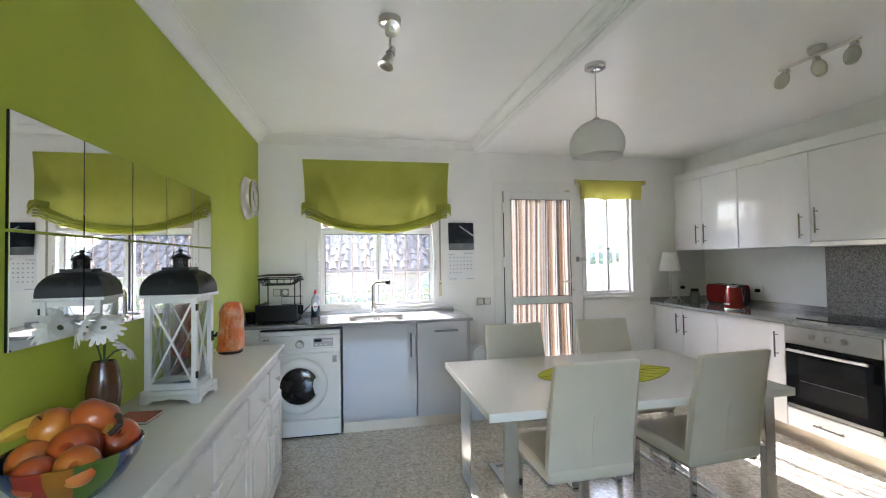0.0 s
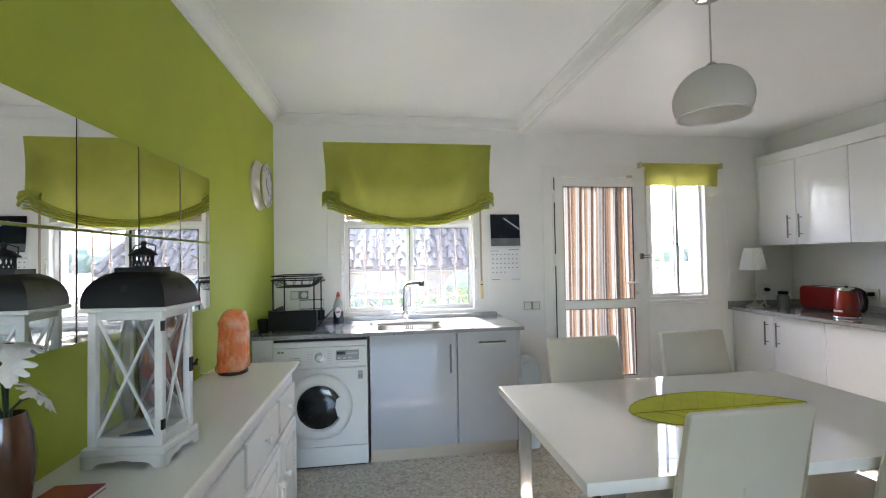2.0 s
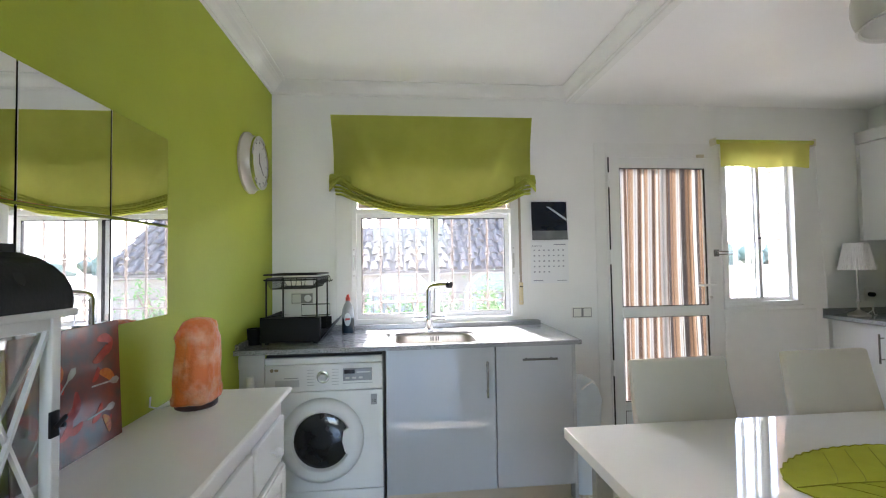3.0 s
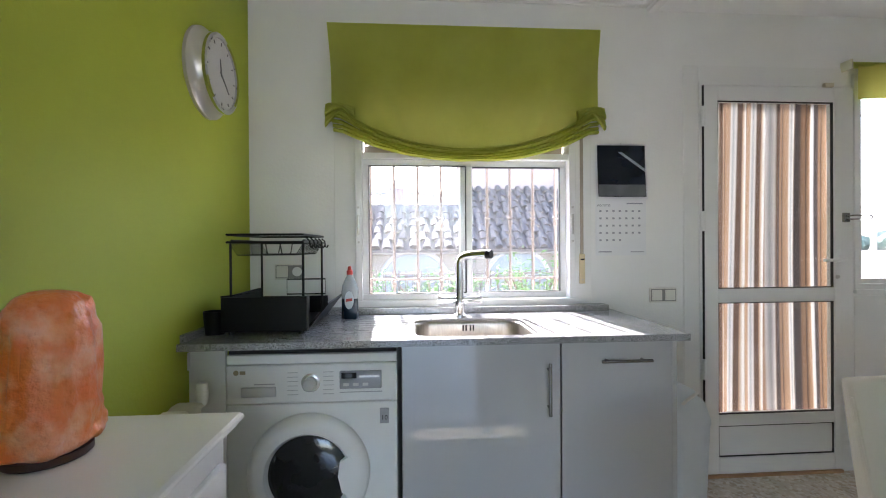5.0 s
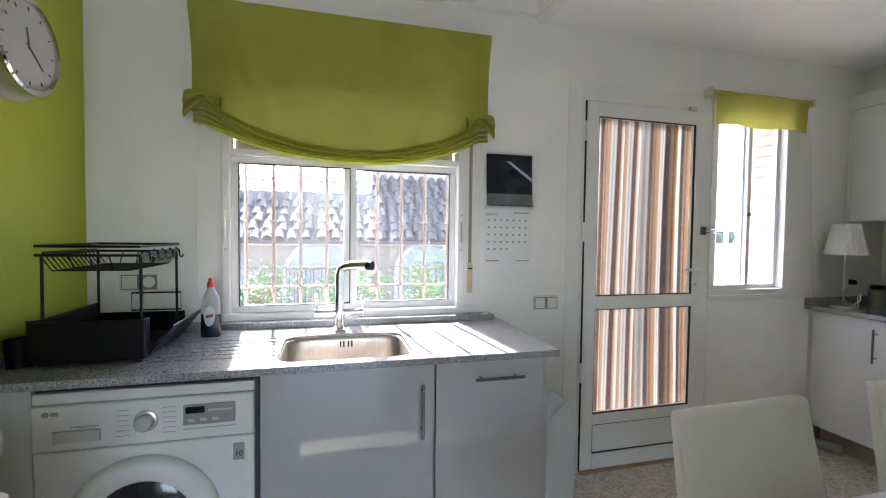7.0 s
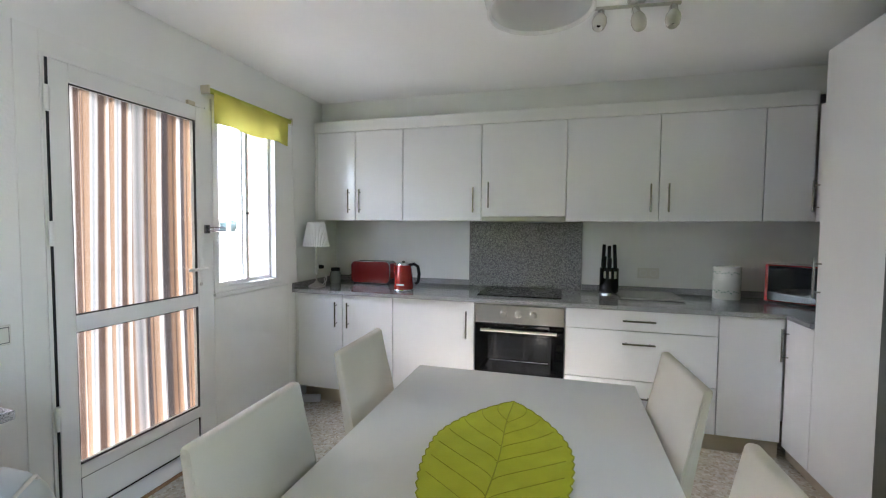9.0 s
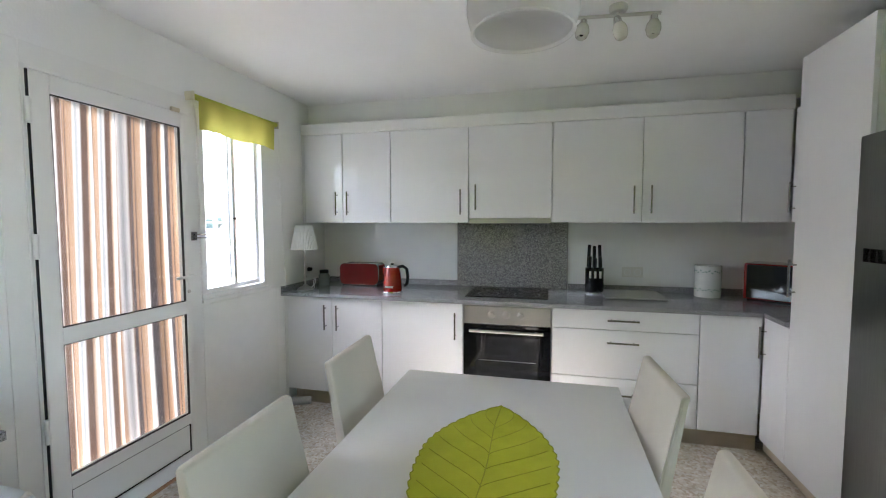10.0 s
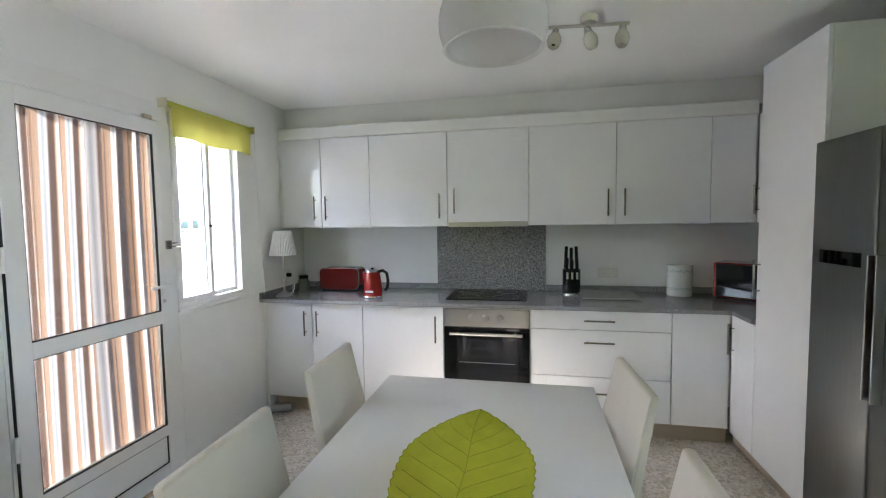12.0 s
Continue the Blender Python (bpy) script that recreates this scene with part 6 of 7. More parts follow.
part("chimney_cap", lathe([(0.040, 0.535), (0.040, 0.538), (0.022, 0.552), (0.010, 0.556), (0.006, 0.560), (0.009, 0.567), (0.006, 0.574), (0, 0.575)], 28), M_BLACKMETAL, roof, "", True)
part("carry_loop", tube(bmesh.new(), [(-0.035, 0, 0.545), (-0.03, 0.012, 0.562), (0.0, 0.018, 0.570), (0.03, 0.012, 0.562), (0.035, 0, 0.545)], 0.0018, 6), M_BLACKMETAL, roof)

# food photo board leaning on the wall behind the lantern
bd = thing("picture_board", (XW, 2.16, ZS), "dark photo board of peppers and spoons leaning on the wall", "picture board")
M_PEP = mat("dark_food_print", (0.055, 0.038, 0.034), 0.16, color2=(0.20, 0.035, 0.02), scale=14, coat=0.3)
lean = pose(0.020, 0, 0, 0, -2.5, 0)
bm = bx(0.0, 0.006, -0.177, 0.177, 0.0, 0.325, 0.002)
bm.transform(lean)
pb_ = part("board", bm, M_PEP, bd)
M_ORANGEP = mat("orange_pepper_print", (0.60, 0.20, 0.03), 0.2, color2=(0.45, 0.06, 0.02), scale=40)
M_REDP = mat("red_chilli_print", (0.42, 0.04, 0.02), 0.2, color2=(0.28, 0.02, 0.012), scale=40)
M_SPOONP = mat("pale_spoon_print", (0.42, 0.38, 0.35), 0.25, color2=(0.28, 0.24, 0.22), scale=40)
rng = random.Random(4)
for i in range(20):
    y, z, r = rng.uniform(-0.15, 0.15), rng.uniform(0.03, 0.29), rng.uniform(0.010, 0.024)
    o = lean @ Matrix(((0, 0, 1, 0.0062), (1, 0, 0, y), (0, 1, 0, z), (0, 0, 0, 1))) @ Matrix.Rotation(rng.uniform(0, 3), 4, "Z")
    part("pepper_print", prism([(r * 1.6 * math.cos(a * math.pi / 8), r * 0.6 * math.sin(a * math.pi / 8) + 0.2 * r * math.cos(a * math.pi / 4)) for a in range(16)], 0, 0.0006, put=o), M_ORANGEP if i % 3 == 0 else M_REDP, pb_)
for y, z, a in ((0.13, 0.16, -0.05), (0.11, 0.09, 0.08), (-0.02, 0.20, 0.8), (-0.09, 0.12, 0.9)):
    o = lean @ Matrix(((0, 0, 1, 0.0070), (1, 0, 0, y), (0, 1, 0, z), (0, 0, 0, 1))) @ Matrix.Rotation(a, 4, "Z")
    part("spoon_print", prism([(-0.07, -0.002), (0.0, -0.0025), (0.012, -0.009), (0.028, -0.010), (0.038, 0.0), (0.028, 0.010), (0.012, 0.009), (0.0, 0.0025), (-0.07, 0.002)], 0, 0.0006, put=o), M_SPOONP, pb_)
blue = thing("blue_cloth", (-0.668, 1.69, ZS + 0.05), "folded blue paper lying inside the lantern", "paper")
bm = bx(-0.055, 0.05, -0.012, 0.014, 0.0, 0.012, 0.003)
bm.transform(pose(0, 0, 0, 0, 0, 28))
part("fold", bm, mat("blue_paper", (0.02, 0.10, 0.30), 0.5, var=0.3, scale=30), blue)

# salt lamp
M_SALT = mat("orange_salt_crystal", (0.92, 0.56, 0.36), 0.36, color2=(0.84, 0.23, 0.05), scale=14, bump=0.5, bscale=75, coat=0.25)
_ramp = [q for q in M_SALT.node_tree.nodes if q.bl_idname == "ShaderNodeValToRGB"][0].color_ramp
_ramp.elements[0].position, _ramp.elements[1].position = 0.46, 0.74
sl = thing("salt_lamp", (-0.722, 2.56, ZS), "rough orange salt crystal lamp on dark wooden base", "lamp")
bm = bmesh.new()
bmesh.ops.create_icosphere(bm, subdivisions=5, radius=1.0)
for v in bm.verts:
    p = v.co.copy()
    t = (p.z + 1) / 2
    wid = 0.079 - 0.020 * t + 0.004 * math.sin(t * 5.0)
    ang = math.atan2(p.y, p.x)
    sq = 1.0 / max(abs(math.cos(ang)), abs(math.sin(ang))) ** 0.35
    lift = abs(p.z) ** 0.35 * (1 if p.z > 0 else -1)
    hor = (1 - abs(lift) ** (11 if p.z > 0 else 22)) ** 0.5
    d = Vector((math.cos(ang), math.sin(ang), 0)) * wid * sq * hor
    q = Vector((d.x * 0.95 + 0.014 * max(0.0, t - 0.2), d.y, 0.008 + 0.147 + lift * 0.147))
    nz_ = noise.fractal(q * 22, 1.0, 2.0, 4) * 0.008 + abs(noise.noise(q * 14)) * -0.009 + abs(noise.noise(q * 50)) * -0.005
    v.co = q + Vector((p.x, p.y, p.z * 0.3)) * nz_
part("crystal", bm, M_SALT, sl, "", True)
m_ = sl.children[0].data.materials[0].node_tree.nodes["Principled BSDF"]
m_.inputs["Subsurface Weight"].default_value = 0.5
m_.inputs["Subsurface Radius"].default_value = (0.05, 0.02, 0.008)
m_.inputs["Subsurface Scale"].default_value = 0.5
part("base", lathe([(0, 0), (0.062, 0), (0.066, 0.004), (0.066, 0.016), (0, 0.016)], 36), mat("dark_stained_wood", (0.05, 0.02, 0.014), 0.4), sl, "dark wooden base", True)
bm = tube(bmesh.new(), [(-0.08, 0.0, 0.006), (-0.105, -0.04, 0.008), (-0.118, -0.06, 0.02), (-0.122, -0.05, 0.05)], 0.003, 6)
part("cord", bm, M_WHITEPL, sl, "", True)

# vase with daisies
va = thing("flower_vase", (-0.795, 1.42, ZS), "brown glazed vase with white daisies", "vase")
part("vase", lathe([(0, 0), (0.034, 0), (0.037, 0.005), (0.047, 0.08), (0.049, 0.115), (0.043, 0.17), (0.032, 0.212), (0.029, 0.212), (0.038, 0.17), (0.0, 0.05)], 32), mat("brown_glaze", (0.13, 0.055, 0.026), 0.22, color2=(0.07, 0.026, 0.013), scale=20, stretch=(1, 1, 0.3), coat=0.4), va, "", True)
M_STEM = mat("dark_green_stem", (0.03, 0.045, 0.02), 0.5)
M_PETAL = mat("white_petals", (0.78, 0.76, 0.72), 0.6, var=0.05)
M_EYE = mat("dark_flower_eye", (0.05, 0.05, 0.02), 0.8)


def daisy(head, tilt, size):
    h = Vector(head)
    st = part("stem", tube(bmesh.new(), [(0.0, 0, 0.10), (h.x * 0.15, h.y * 0.15, 0.22), (h.x * 0.5, h.y * 0.5, 0.22 + (h.z - 0.22) * 0.7), (h.x * 0.85, h.y * 0.85, h.z), tuple(h)], 0.0032, 6), M_STEM, va, "", True)
    o = Matrix.Translation(h) @ pose(0, 0, 0, *tilt)
    bm = bmesh.new()
    r_ = random.Random(int(h.x * 1000) + 7)
    for ring_, npet, ln in ((0, 20, 1.0), (1, 16, 0.82)):
        for i in range(npet):
            a = 2 * math.pi * (i + 0.5 * ring_) / npet + r_.uniform(-0.08, 0.08)
            l_ = size * ln * r_.uniform(0.88, 1.05)
            droop = r_.uniform(-0.25, 0.02) * l_
            w_ = size * 0.13
            pts = [(0.16 * l_, -w_ * 0.4, 0.003), (0.6 * l_, -w_, 0.006 + droop * 0.3), (0.92 * l_, -w_ * 0.7, droop), (l_, 0, droop * 1.1), (0.92 * l_, w_ * 0.7, droop), (0.6 * l_, w_, 0.006 + droop * 0.3), (0.16 * l_, w_ * 0.4, 0.003)]
            mm_ = o @ Matrix.Rotation(a, 4, "Z") @ Matrix.Translation((0, 0, 0.003 * ring_))
            vs = [bm.verts.new(mm_ @ Vector(p)) for p in pts]
            bm.faces.new(vs)
    part("petals", bm, M_PETAL, va, "white daisy petals")
    bm = lathe([(0, 0.007), (size * 0.14, 0.006), (size * 0.19, 0.0), (0, -0.004)], 16)
    bm.transform(o)
    part("flower_centre", bm, M_EYE, va, "", True)


daisy((0.012, -0.012, 0.356), (-6, 8, 0), 0.066)
daisy((0.062, -0.010, 0.250), (-30, 42, 0), 0.054)
daisy((-0.012, -0.085, 0.335), (25, -62, 0), 0.066)
daisy((0.030, -0.060, 0.325), (40, 20, 0), 0.060)

pad = thing("notebook", (-0.716, 1.462, ZS), "slim brick-red notebook lying on the sideboard", "notebook", rz=-4)
part("pages", bx(-0.053, 0.053, -0.049, 0.049, 0.001, 0.009), M_PAPER, pad)
part("cover", bx(-0.056, 0.056, -0.052, 0.052, 0.009, 0.012, 0.001), mat("brick_red_cover", (0.36, 0.055, 0.025), 0.4), pad)
part("back_cover", bx(-0.056, 0.056, -0.052, 0.052, 0.0, 0.001), mat("brick_red_back", (0.36, 0.055, 0.025), 0.4), pad)

# fruit bowl
bw = thing("fruit_bowl", (-0.625, 0.968, ZS), "hand-painted bowl in blue, green and red patches", "bowl")
bw.scale = (0.88, 0.88, 0.88)
M_BOWL = bpy.data.materials.new("painted_patches")
M_BOWL.use_nodes = True
nt = M_BOWL.node_tree
tc = nt.nodes.new("ShaderNodeTexCoord")
gm = nt.nodes.new("ShaderNodeTexGradient")
gm.gradient_type = "RADIAL"
nt.links.new(tc.outputs["Object"], gm.inputs[0])
ml = nt.nodes.new("ShaderNodeMath")
ml.operation = "MULTIPLY"
ml.inputs[1].default_value = 3.0
ff = nt.nodes.new("ShaderNodeMath")
ff.operation = "FRACT"
nt.links.new(gm.outputs[1], ml.inputs[0])
nt.links.new(ml.outputs[0], ff.inputs[0])
rp = nt.nodes.new("ShaderNodeValToRGB")
rp.color_ramp.interpolation = "CONSTANT"
for i, (p, c) in enumerate(((0.0, (0.06, 0.11, 0.012)), (0.30, (0.006, 0.025, 0.085)), (0.62, (0.24, 0.02, 0.012)), (0.82, (0.26, 0.10, 0.01)))):
    e_ = rp.color_ramp.elements[i] if i < 2 else rp.color_ramp.elements.new(p)
    e_.position, e_.color = p, (*c, 1)
nt.links.new(ff.outputs[0], rp.inputs[0])
nt.links.new(rp.outputs[0], nt.nodes["Principled BSDF"].inputs["Base Color"])
nt.nodes["Principled BSDF"].inputs["Roughness"].default_value = 0.25
prof = [(0, 0), (0.07, 0.0), (0.075, 0.006), (0.115, 0.04), (0.145, 0.085), (0.155, 0.118)]
part("bowl", lathe(prof + [(0.152, 0.121)], 56), M_BOWL, bw, "", True)
part("inside", lathe([(0.152, 0.121), (0.147, 0.118), (0.137, 0.085), (0.108, 0.045), (0.07, 0.014), (0, 0.012)], 56), mat("dark_blue_glaze", (0.008, 0.02, 0.05), 0.12, coat=0.4), bw, "", True)
M_APPLE = mat("red_yellow_apple_skin", (0.56, 0.24, 0.03), 0.32, color2=(0.42, 0.07, 0.015), scale=6, coat=0.3)
M_APPLE2 = mat("red_apple_skin", (0.46, 0.11, 0.02), 0.32, color2=(0.32, 0.03, 0.012), scale=9, coat=0.3)
M_BANANA = mat("ripe_banana_skin", (0.55, 0.34, 0.03), 0.45, color2=(0.40, 0.18, 0.02), scale=20)
M_FSTEM = mat("dark_fruit_stem", (0.03, 0.02, 0.012), 0.8)


def apple(x, y, z, r, tilt, m, group="fruit in the bowl"):
    e = thing("apple", (0, 0, 0), "ripe red and yellow apple in the bowl", "apple", group)
    prof = [(0, -0.82 * r), (0.12 * r, -0.88 * r), (0.35 * r, -0.86 * r), (0.72 * r, -0.60 * r), (0.95 * r, -0.12 * r), (r, 0.2 * r), (0.90 * r, 0.58 * r), (0.62 * r, 0.85 * r), (0.30 * r, 0.90 * r), (0.10 * r, 0.74 * r), (0, 0.66 * r)]
    part("flesh", lathe(prof, 28), m, e, "", True)
    part("stem", rod(bmesh.new(), (0, 0, 0.62 * r), (0.04 * r, 0.02 * r, 1.05 * r), 0.0022, 6), M_FSTEM, e)
    e.matrix_basis = pose(x, y, z, *tilt)


BX, BY, BZ = -0.625, 0.968, ZS
for x, y, z, r, t, m in ((0.075, 0.06, 0.105, 0.042, (40, 30, 0), M_APPLE2), (-0.04, 0.085, 0.115, 0.040, (20, 10, 0), M_APPLE), (0.02, -0.02, 0.118, 0.046, (70, 20, 0), M_APPLE2), (-0.07, -0.03, 0.10, 0.042, (80, 0, 30), M_APPLE), (0.06, -0.085, 0.10, 0.038, (60, 50, 0), M_APPLE), (-0.02, -0.10, 0.095, 0.036, (90, 10, 0), M_APPLE2), (0.025, 0.045, 0.165, 0.045, (-20, 25, 0), M_APPLE2), (-0.055, 0.02, 0.160, 0.040, (30, -30, 0), M_APPLE)):
    apple(BX + x * 0.88, BY + y * 0.88, BZ + z * 0.92, r * 1.12, t, m)
bn_ = thing("banana", (BX - 0.045, BY - 0.02, BZ + 0.125), "ripe yellow banana lying across the apples", "banana", "fruit in the bowl")
bm = bmesh.new()
pts = []
for i in range(13):
    a = radians(-75 + 150 * i / 12)
    pts.append((-0.14 * math.sin(a) * 0.85, 0.02 + 0.05 * math.cos(a), 0.045 * math.cos(a) - 0.01))
rings = []
for i, p in enumerate(pts):
    f_ = i / 12
    rr = 0.018 * (1 - abs(2 * f_ - 1) ** 4) ** 0.5 + 0.004
    dv = (Vector(pts[min(i + 1, 12)]) - Vector(pts[max(i - 1, 0)])).normalized()
    s_ = dv.cross(Vector((0, 0, 1))).normalized()
    u_ = s_.cross(dv)
    rings.append([bm.verts.new(Vector(p) + rr * (math.cos(q * math.pi / 3) * s_ + math.sin(q * math.pi / 3) * u_)) for q in range(6)])
for a, b in zip(rings, rings[1:]):
    for q in range(6):
        bm.faces.new((a[q], a[(q + 1) % 6], b[(q + 1) % 6], b[q]))
bm.faces.new(rings[0])
bm.faces.new(rings[-1][::-1])
bmesh.ops.recalc_face_normals(bm, faces=bm.faces)
part("fruit", bm, M_BANANA, bn_, "", True)
bm = tube(bmesh.new(), [(0.115, 0.03, -0.0), (0.135, 0.035, 0.02), (0.125, 0.05, 0.035), (0.105, 0.055, 0.04)], 0.007, 7)
part("stalk", bm, M_FSTEM, bn_, "dark brown stalk", True)

# ---- outside ----
M_GROUND = mat("sunlit_paving", (0.22, 0.195, 0.17), 0.8, var=0.2, scale=1.5, bump=0.2, bscale=20)
struct("ground", bx(-400, 400, -400, 500, -0.3, -0.12), M_GROUND, "pale paved ground reaching the distance")
M_CREAM = mat("cream_render", (0.27, 0.225, 0.18), 0.85, var=0.08, scale=2, bump=0.2, bscale=30)
M_PINK = mat("pink_render", (0.36, 0.27, 0.24), 0.85, var=0.08, scale=2, bump=0.2, bscale=30)
M_TILE = mat("weathered_roof_tiles", (0.13, 0.10, 0.085), 0.8, color2=(0.075, 0.062, 0.056), scale=20, bump=0.3)
M_STONE = mat("white_cast_stone", (0.40, 0.37, 0.35), 0.7, var=0.08)
M_IRON = mat("brown_iron_grille", (0.16, 0.12, 0.10), 0.5, 0.4, bump=0.1)
M_DIM = mat("dim_blue_glazing", (0.22, 0.24, 0.26), 0.4)

hs = thing("house", (0, 10.2, -0.12), "cream neighbouring house with arched openings and tiled roof", "house")
bm = bmesh.new()
box(bm, -9, 4.2, 0.0, 3.0, 0, 1.28)
part("wall", bm, M_CREAM, hs)
part("string_course", bx(-9, 4.2, -0.10, 0.0, 1.18, 1.30, 0.02), M_STONE, hs)
for i in range(5):
    xc = -6.2 + i * 2.05
    out = [(-0.62, 0.0), (0.62, 0.0), (0.62, 0.55)] + arc(0, 0.55, 0.62, 0, 180, 14)[1:]
    wv = part("window", prism(out, 0.0, 0.03, put=Matrix(((1, 0, 0, xc), (0, 0, -1, -0.001), (0, 1, 0, 0.05), (0, 0, 0, 1)))), M_DIM, hs)
    ring = arc(0, 0.6, 0.66, 0, 180, 14)
    part("window_frame", tube(bmesh.new(), [(xc + x, -0.03, z) for x, z in [(0.66, 0.05)] + ring + [(-0.66, 0.05)]], 0.05, 6), M_STONE, wv)
    bm = bmesh.new()
    for q in range(9):
        xx = xc - 0.56 + q * 0.14
        rod(bm, (xx, -0.12, 0.05), (xx, -0.12, 0.86), 0.012, 6)
    rod(bm, (xc - 0.6, -0.12, 0.75), (xc + 0.6, -0.12, 0.75), 0.012, 6)
    part("grille", bm, M_IRON, wv)
# sloping tiled roof of rounded tiles, row by row
rf = part("roof", bx(-9, 4.2, 0.1, 1.5, 1.28, 1.34), M_TILE, hs)
bm = bmesh.new()
slope = math.atan2(0.95, 1.5)
for r in range(10):
    for c in range(0 if r < 6 else 43, 57):
        x = -9 + c * 0.235 + (0.03 * math.sin(r * 3.1 + c))
        yy, zz = -0.18 + r * 0.235, 1.30 + r * 0.15 + 0.012 * math.sin(c * 1.7 + r)
        o = Matrix.Translation((x, yy, zz)) @ Matrix.Rotation(math.atan2(0.15, 0.235), 4, "X")
        pts = [(0.085 * math.cos(radians(a)), 0.07 * math.sin(radians(a))) for a in range(0, 181, 36)]
        lo = [bm.verts.new(o @ Vector((px, -0.02, pz + 0.01))) for px, pz in pts]
        hi = [bm.verts.new(o @ Vector((px * 0.85, 0.30, pz * 0.85))) for px, pz in pts]
        for i in range(5):
            bm.faces.new((lo[i], lo[i + 1], hi[i + 1], hi[i]))
        bm.faces.new(lo)
rt = part("roof_tiles", bm, M_TILE, rf)
rt["kind"] = "stuff"
bm = bmesh.new()
for xa, xb, run in ((-9, 1.0, 1.63), (1.0, 4.2, 2.34)):
    prism([(-0.2, 1.22), (-0.2 + run, 1.22 + 0.638 * run), (-0.2 + run, 1.27 + 0.638 * run), (-0.2, 1.27)], xa, xb, bm, Matrix(((0, 0, 1, 0), (1, 0, 0, 0), (0, 1, 0, 0), (0, 0, 0, 1))))
part("roof_deck", bm, M_TILE, rf)
# terrace balustrade, and the taller block
part("parapet", bx(-9, 0.85, 1.45, 1.75, 1.34, 2.27), M_STONE, hs)
bm = lathe([(0.05, 0), (0.05, 0.03), (0.03, 0.05), (0.06, 0.14), (0.055, 0.18), (0.025, 0.28), (0.05, 0.33), (0.05, 0.36), (0, 0.36)], 12)
me = mesh_of(bm, M_STONE, "baluster", True)
for i in range(40):
    ob = new("baluster", me)
    ob.parent = hs
    ob.matrix_basis = pose(-8.9 + i * 0.245, 1.6, 2.27) @ Matrix.Diagonal((1, 1, 0.78, 1))
part("balustrade_rail", bx(-9, 0.85, 1.48, 1.72, 2.551, 2.62, 0.02), M_STONE, hs)
for x in (-5.9, -3.2, -0.45):
    bm = bx(-0.16, 0.16, 1.44, 1.76, 2.27, 2.66, 0.01)
    bmesh.ops.create_cone(bm, cap_ends=True, segments=4, radius1=0.26, radius2=0.02, depth=0.22, matrix=pose(0, 1.6, 2.77, 0, 0, 45))
    bm.transform(Matrix.Translation((x, 0, 0)))
    part("pier", bm, M_PINK, hs)
part("chimney_pier", bx(0.86, 1.02, 1.46, 1.75, 1.34, 2.95, 0.02), M_STONE, hs, "white rendered end pier")
part("upper_block", bx(1.02, 4.2, 2.15, 3.6, 1.34, 5.6), M_PINK, hs)
part("upper_roof", bx(0.85, 4.4, 1.95, 3.8, 5.6, 5.75, 0.03), M_TILE, hs)


def grille(name, xs, y, z0, z1, label, rails, m=M_IRON, knots=True, r=0.008):
    g = thing(name, (0, y, 0), label, "window grille")
    for x in xs:
        bm = rod(bmesh.new(), (x, 0, z0), (x, 0, z1), r, 8)
        if knots:
            for zc in (z0 + 0.22, z0 + 0.56):
                lathe([(r, -0.05), (r * 1.7, -0.03), (r * 1.2, -0.01), (r * 2.1, 0.0), (r * 1.2, 0.01), (r * 1.7, 0.03), (r, 0.05)], 8, bm, (x, 0, zc))
        part("bar", bm, m, g, "", True)
    for z in rails:
        part("rail", bx(min(xs) - 0.06, max(xs) + 0.06, -0.006, 0.006, z - 0.006, z + 0.006), m, g)
    for x in (min(xs) - 0.06, max(xs) + 0.06):
        part("anchor", bx(x - 0.01, x + 0.01, -(y - YN - T) - 0.01, 0.008, rails[0] - 0.01, rails[0] + 0.01), m, g)
    return g


grille("window_grille", [-0.30 + i * 0.131 for i in range(9)], YN + T + 0.06, 0.80, 2.05, "brown wrought iron bars outside the sink window", (1.02, 1.98))
M_WBAR = mat("white_painted_bars", (0.80, 0.80, 0.80), 0.4)
grille("side_window_grille", [2.29 + i * 0.105 for i in range(7)], YN + T + 0.06, 0.80, 2.15, "white painted bars outside the side window", (1.42, 1.97), M_WBAR, False, 0.014)

# brick-lined outer reveal of the side window
pier = thing("brick_reveal", (2.865, YN + 0.066, 0.97), "pink brick reveal outside the side window", "brickwork")
M_BRICK = mat("pink_brick", (0.50, 0.33, 0.27), 0.8, color2=(0.40, 0.26, 0.21), scale=30, bump=0.3)
part("mortar_bed", bx(-0.012, -0.001, 0.0, 0.17, 0.0, 1.13), mat("pale_mortar", (0.6, 0.55, 0.5), 0.9), pier)
me = mesh_of(bx(-0.008, 0.004, -0.08, 0.08, -0.028, 0.028, 0.002, 1), M_BRICK, "brick")
for r in range(17):
    ob = new("brick", me)
    ob.parent = pier
    ob.matrix_basis = pose(-0.014, 0.086, 0.034 + r * 0.066)

# garden plants under the neighbour's wall
M_FOL = mat("bright_green_leaves", (0.12, 0.24, 0.04), 0.5, color2=(0.07, 0.16, 0.03), scale=6)
M_BARK = mat("grey_brown_bark", (0.16, 0.11, 0.08), 0.9)


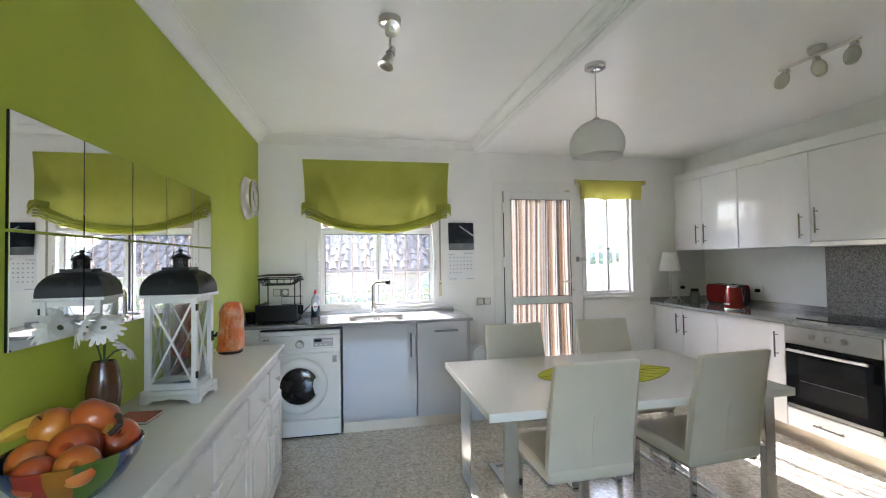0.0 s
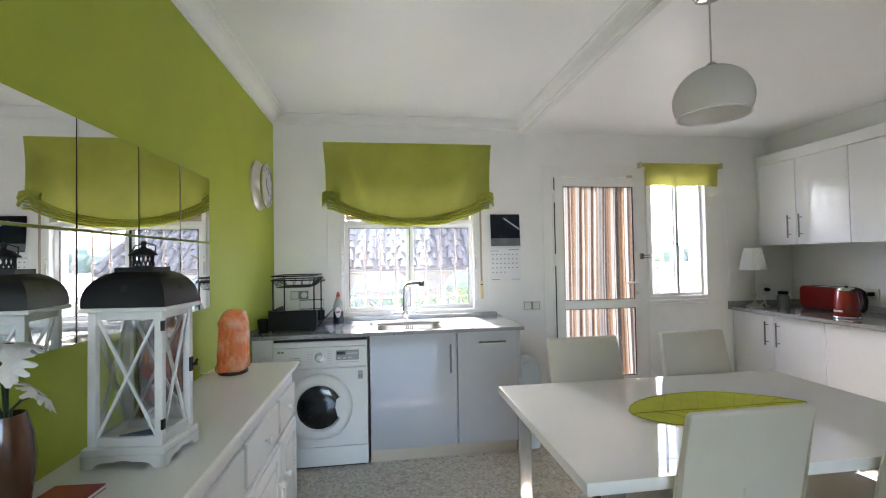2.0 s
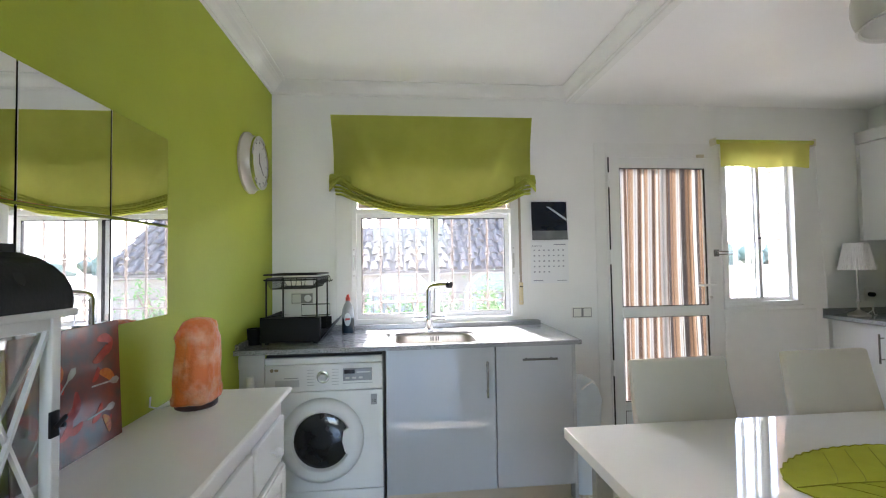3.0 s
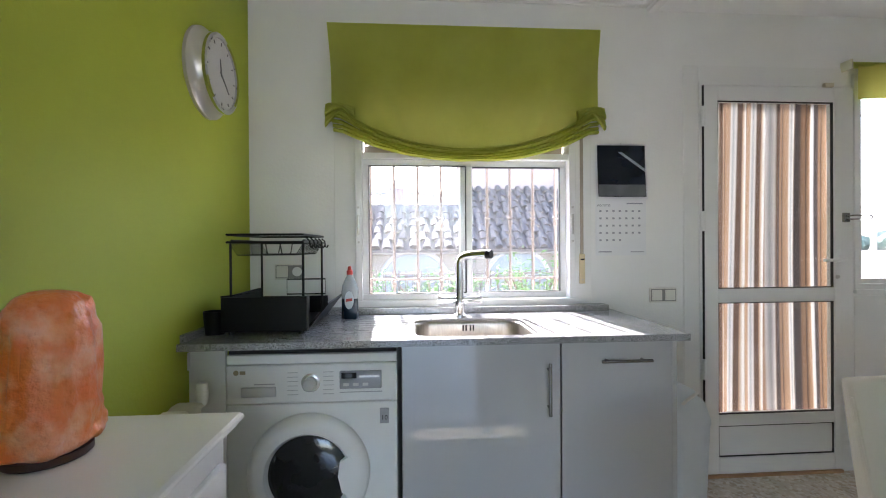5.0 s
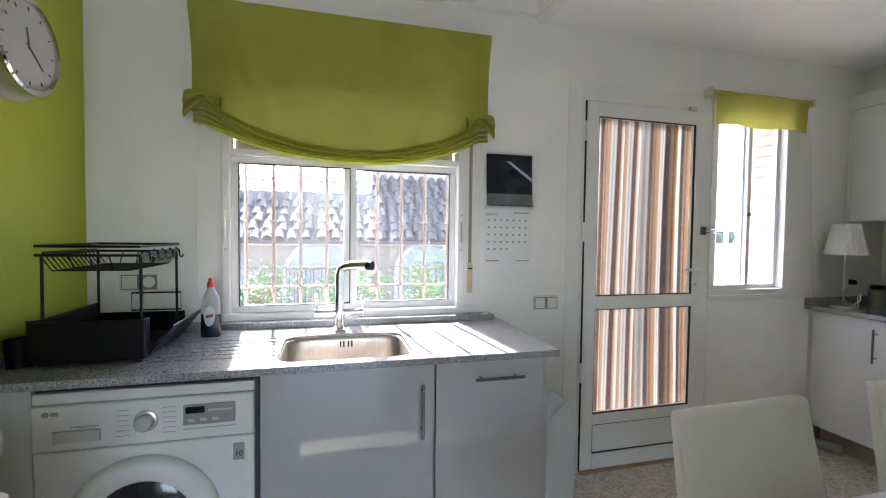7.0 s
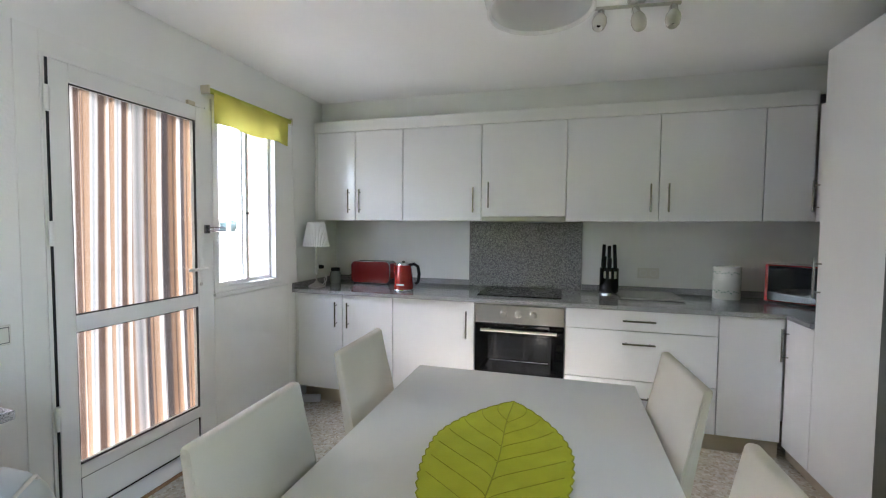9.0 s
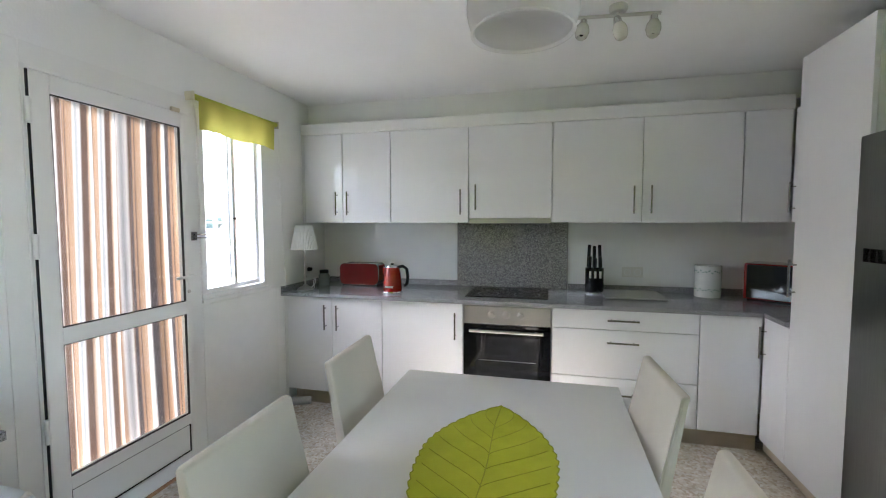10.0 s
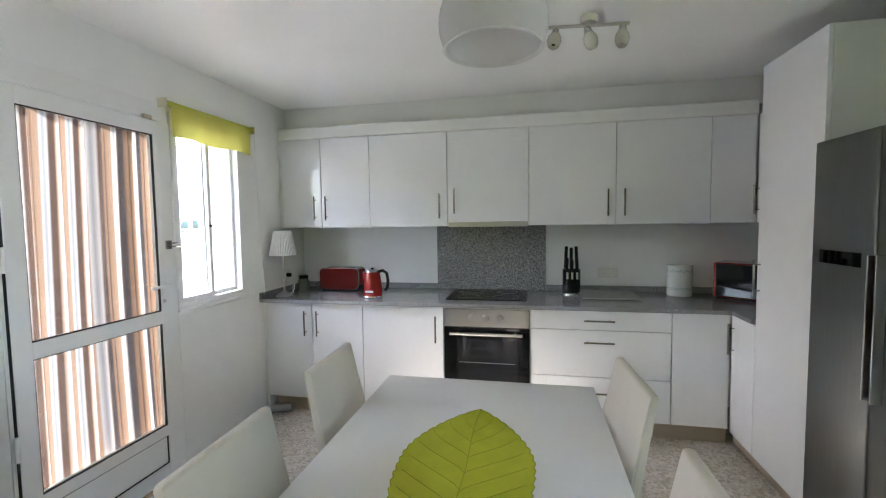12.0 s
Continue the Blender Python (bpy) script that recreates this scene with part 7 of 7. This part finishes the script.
def bush(x, y, z0, h, w_, seed, label):
    e = thing("garden_shrub", (x, y, z0), label, "shrub", "garden shrubs")
    r_ = random.Random(seed)
    bm = bmesh.new()
    tips = []
    for i in range(9):
        a, l_ = r_.uniform(0, 6.28), r_.uniform(0.6, 1.0)
        tip = Vector((math.cos(a) * w_ * l_ * 0.8, math.sin(a) * w_ * l_ * 0.5, h * r_.uniform(0.6, 0.95)))
        tube(bm, [(0, 0, 0), tip * 0.4 + Vector((0, 0, 0.1)), tip], 0.015, 5)
        tips.append(tip)
    part("branches", bm, M_BARK, e)
    bm = bmesh.new()
    for i in range(900):
        t = r_.choice(tips)
        p = t * r_.uniform(0.5, 1.08) + Vector((r_.gauss(0, 0.13), r_.gauss(0, 0.1), r_.gauss(0.03, 0.12)))
        l_ = r_.uniform(0.05, 0.11)
        o = Matrix.Translation(p) @ Euler((r_.uniform(-0.9, 0.9), r_.uniform(-0.5, 0.9), r_.uniform(0, 6.28))).to_matrix().to_4x4()
        vs = [bm.verts.new(o @ Vector(q)) for q in ((0, 0, 0), (l_ * 0.5, -l_ * 0.17, 0.008), (l_, 0, -0.012), (l_ * 0.5, l_ * 0.17, 0.008))]
        bm.faces.new(vs)
    part("leaves", bm, M_FOL, e)


bush(0.25, 7.6, -0.12, 0.95, 0.7, 3, "bright green leafy shrub in the garden")
bush(1.45, 7.2, -0.12, 1.15, 0.6, 5, "tall bright green leafy shrub in the garden")
bush(-1.1, 8.2, -0.12, 0.85, 0.8, 8, "low bright green leafy shrub in the garden")
bush(5.3, 8.8, -0.12, 1.5, 0.8, 11, "dark green shrub seen past the bars")
# railing along the garden
fn = thing("garden_railing", (0, 8.9, -0.12), "thin dark iron garden railing", "railing")
bm = bmesh.new()
for i in range(80):
    rod(bm, (-5 + i * 0.12, 0, 0), (-5 + i * 0.12, 0, 0.95), 0.007, 5)
pt = part("pickets", bm, M_IRON, fn)
pt["kind"] = "stuff"
part("rail", bx(-5, 4.5, -0.012, 0.012, 0.86, 0.885), M_IRON, fn)
# distant tree line
M_FAR = mat("hazy_far_woods", (0.10, 0.14, 0.10), 0.9, color2=(0.16, 0.19, 0.15), scale=0.15)
bm = bmesh.new()
r_ = random.Random(2)
for i in range(160):
    x = -80 + i * 1.6
    o = Matrix.Translation((x, 90 + r_.uniform(-6, 6), r_.uniform(0.5, 2.5)))
    bmesh.ops.create_icosphere(bm, subdivisions=2, radius=r_.uniform(1.5, 3.2), matrix=o)
for v in bm.verts:
    v.co += Vector((noise.noise(v.co * 0.9), noise.noise(v.co * 0.9 + Vector((5, 0, 0))), noise.noise(v.co * 0.9 + Vector((0, 7, 0))))) * 0.8
tagged(part("far_woods", bm, M_FAR, None), "hazy line of distant trees", "woods", "", "stuff")
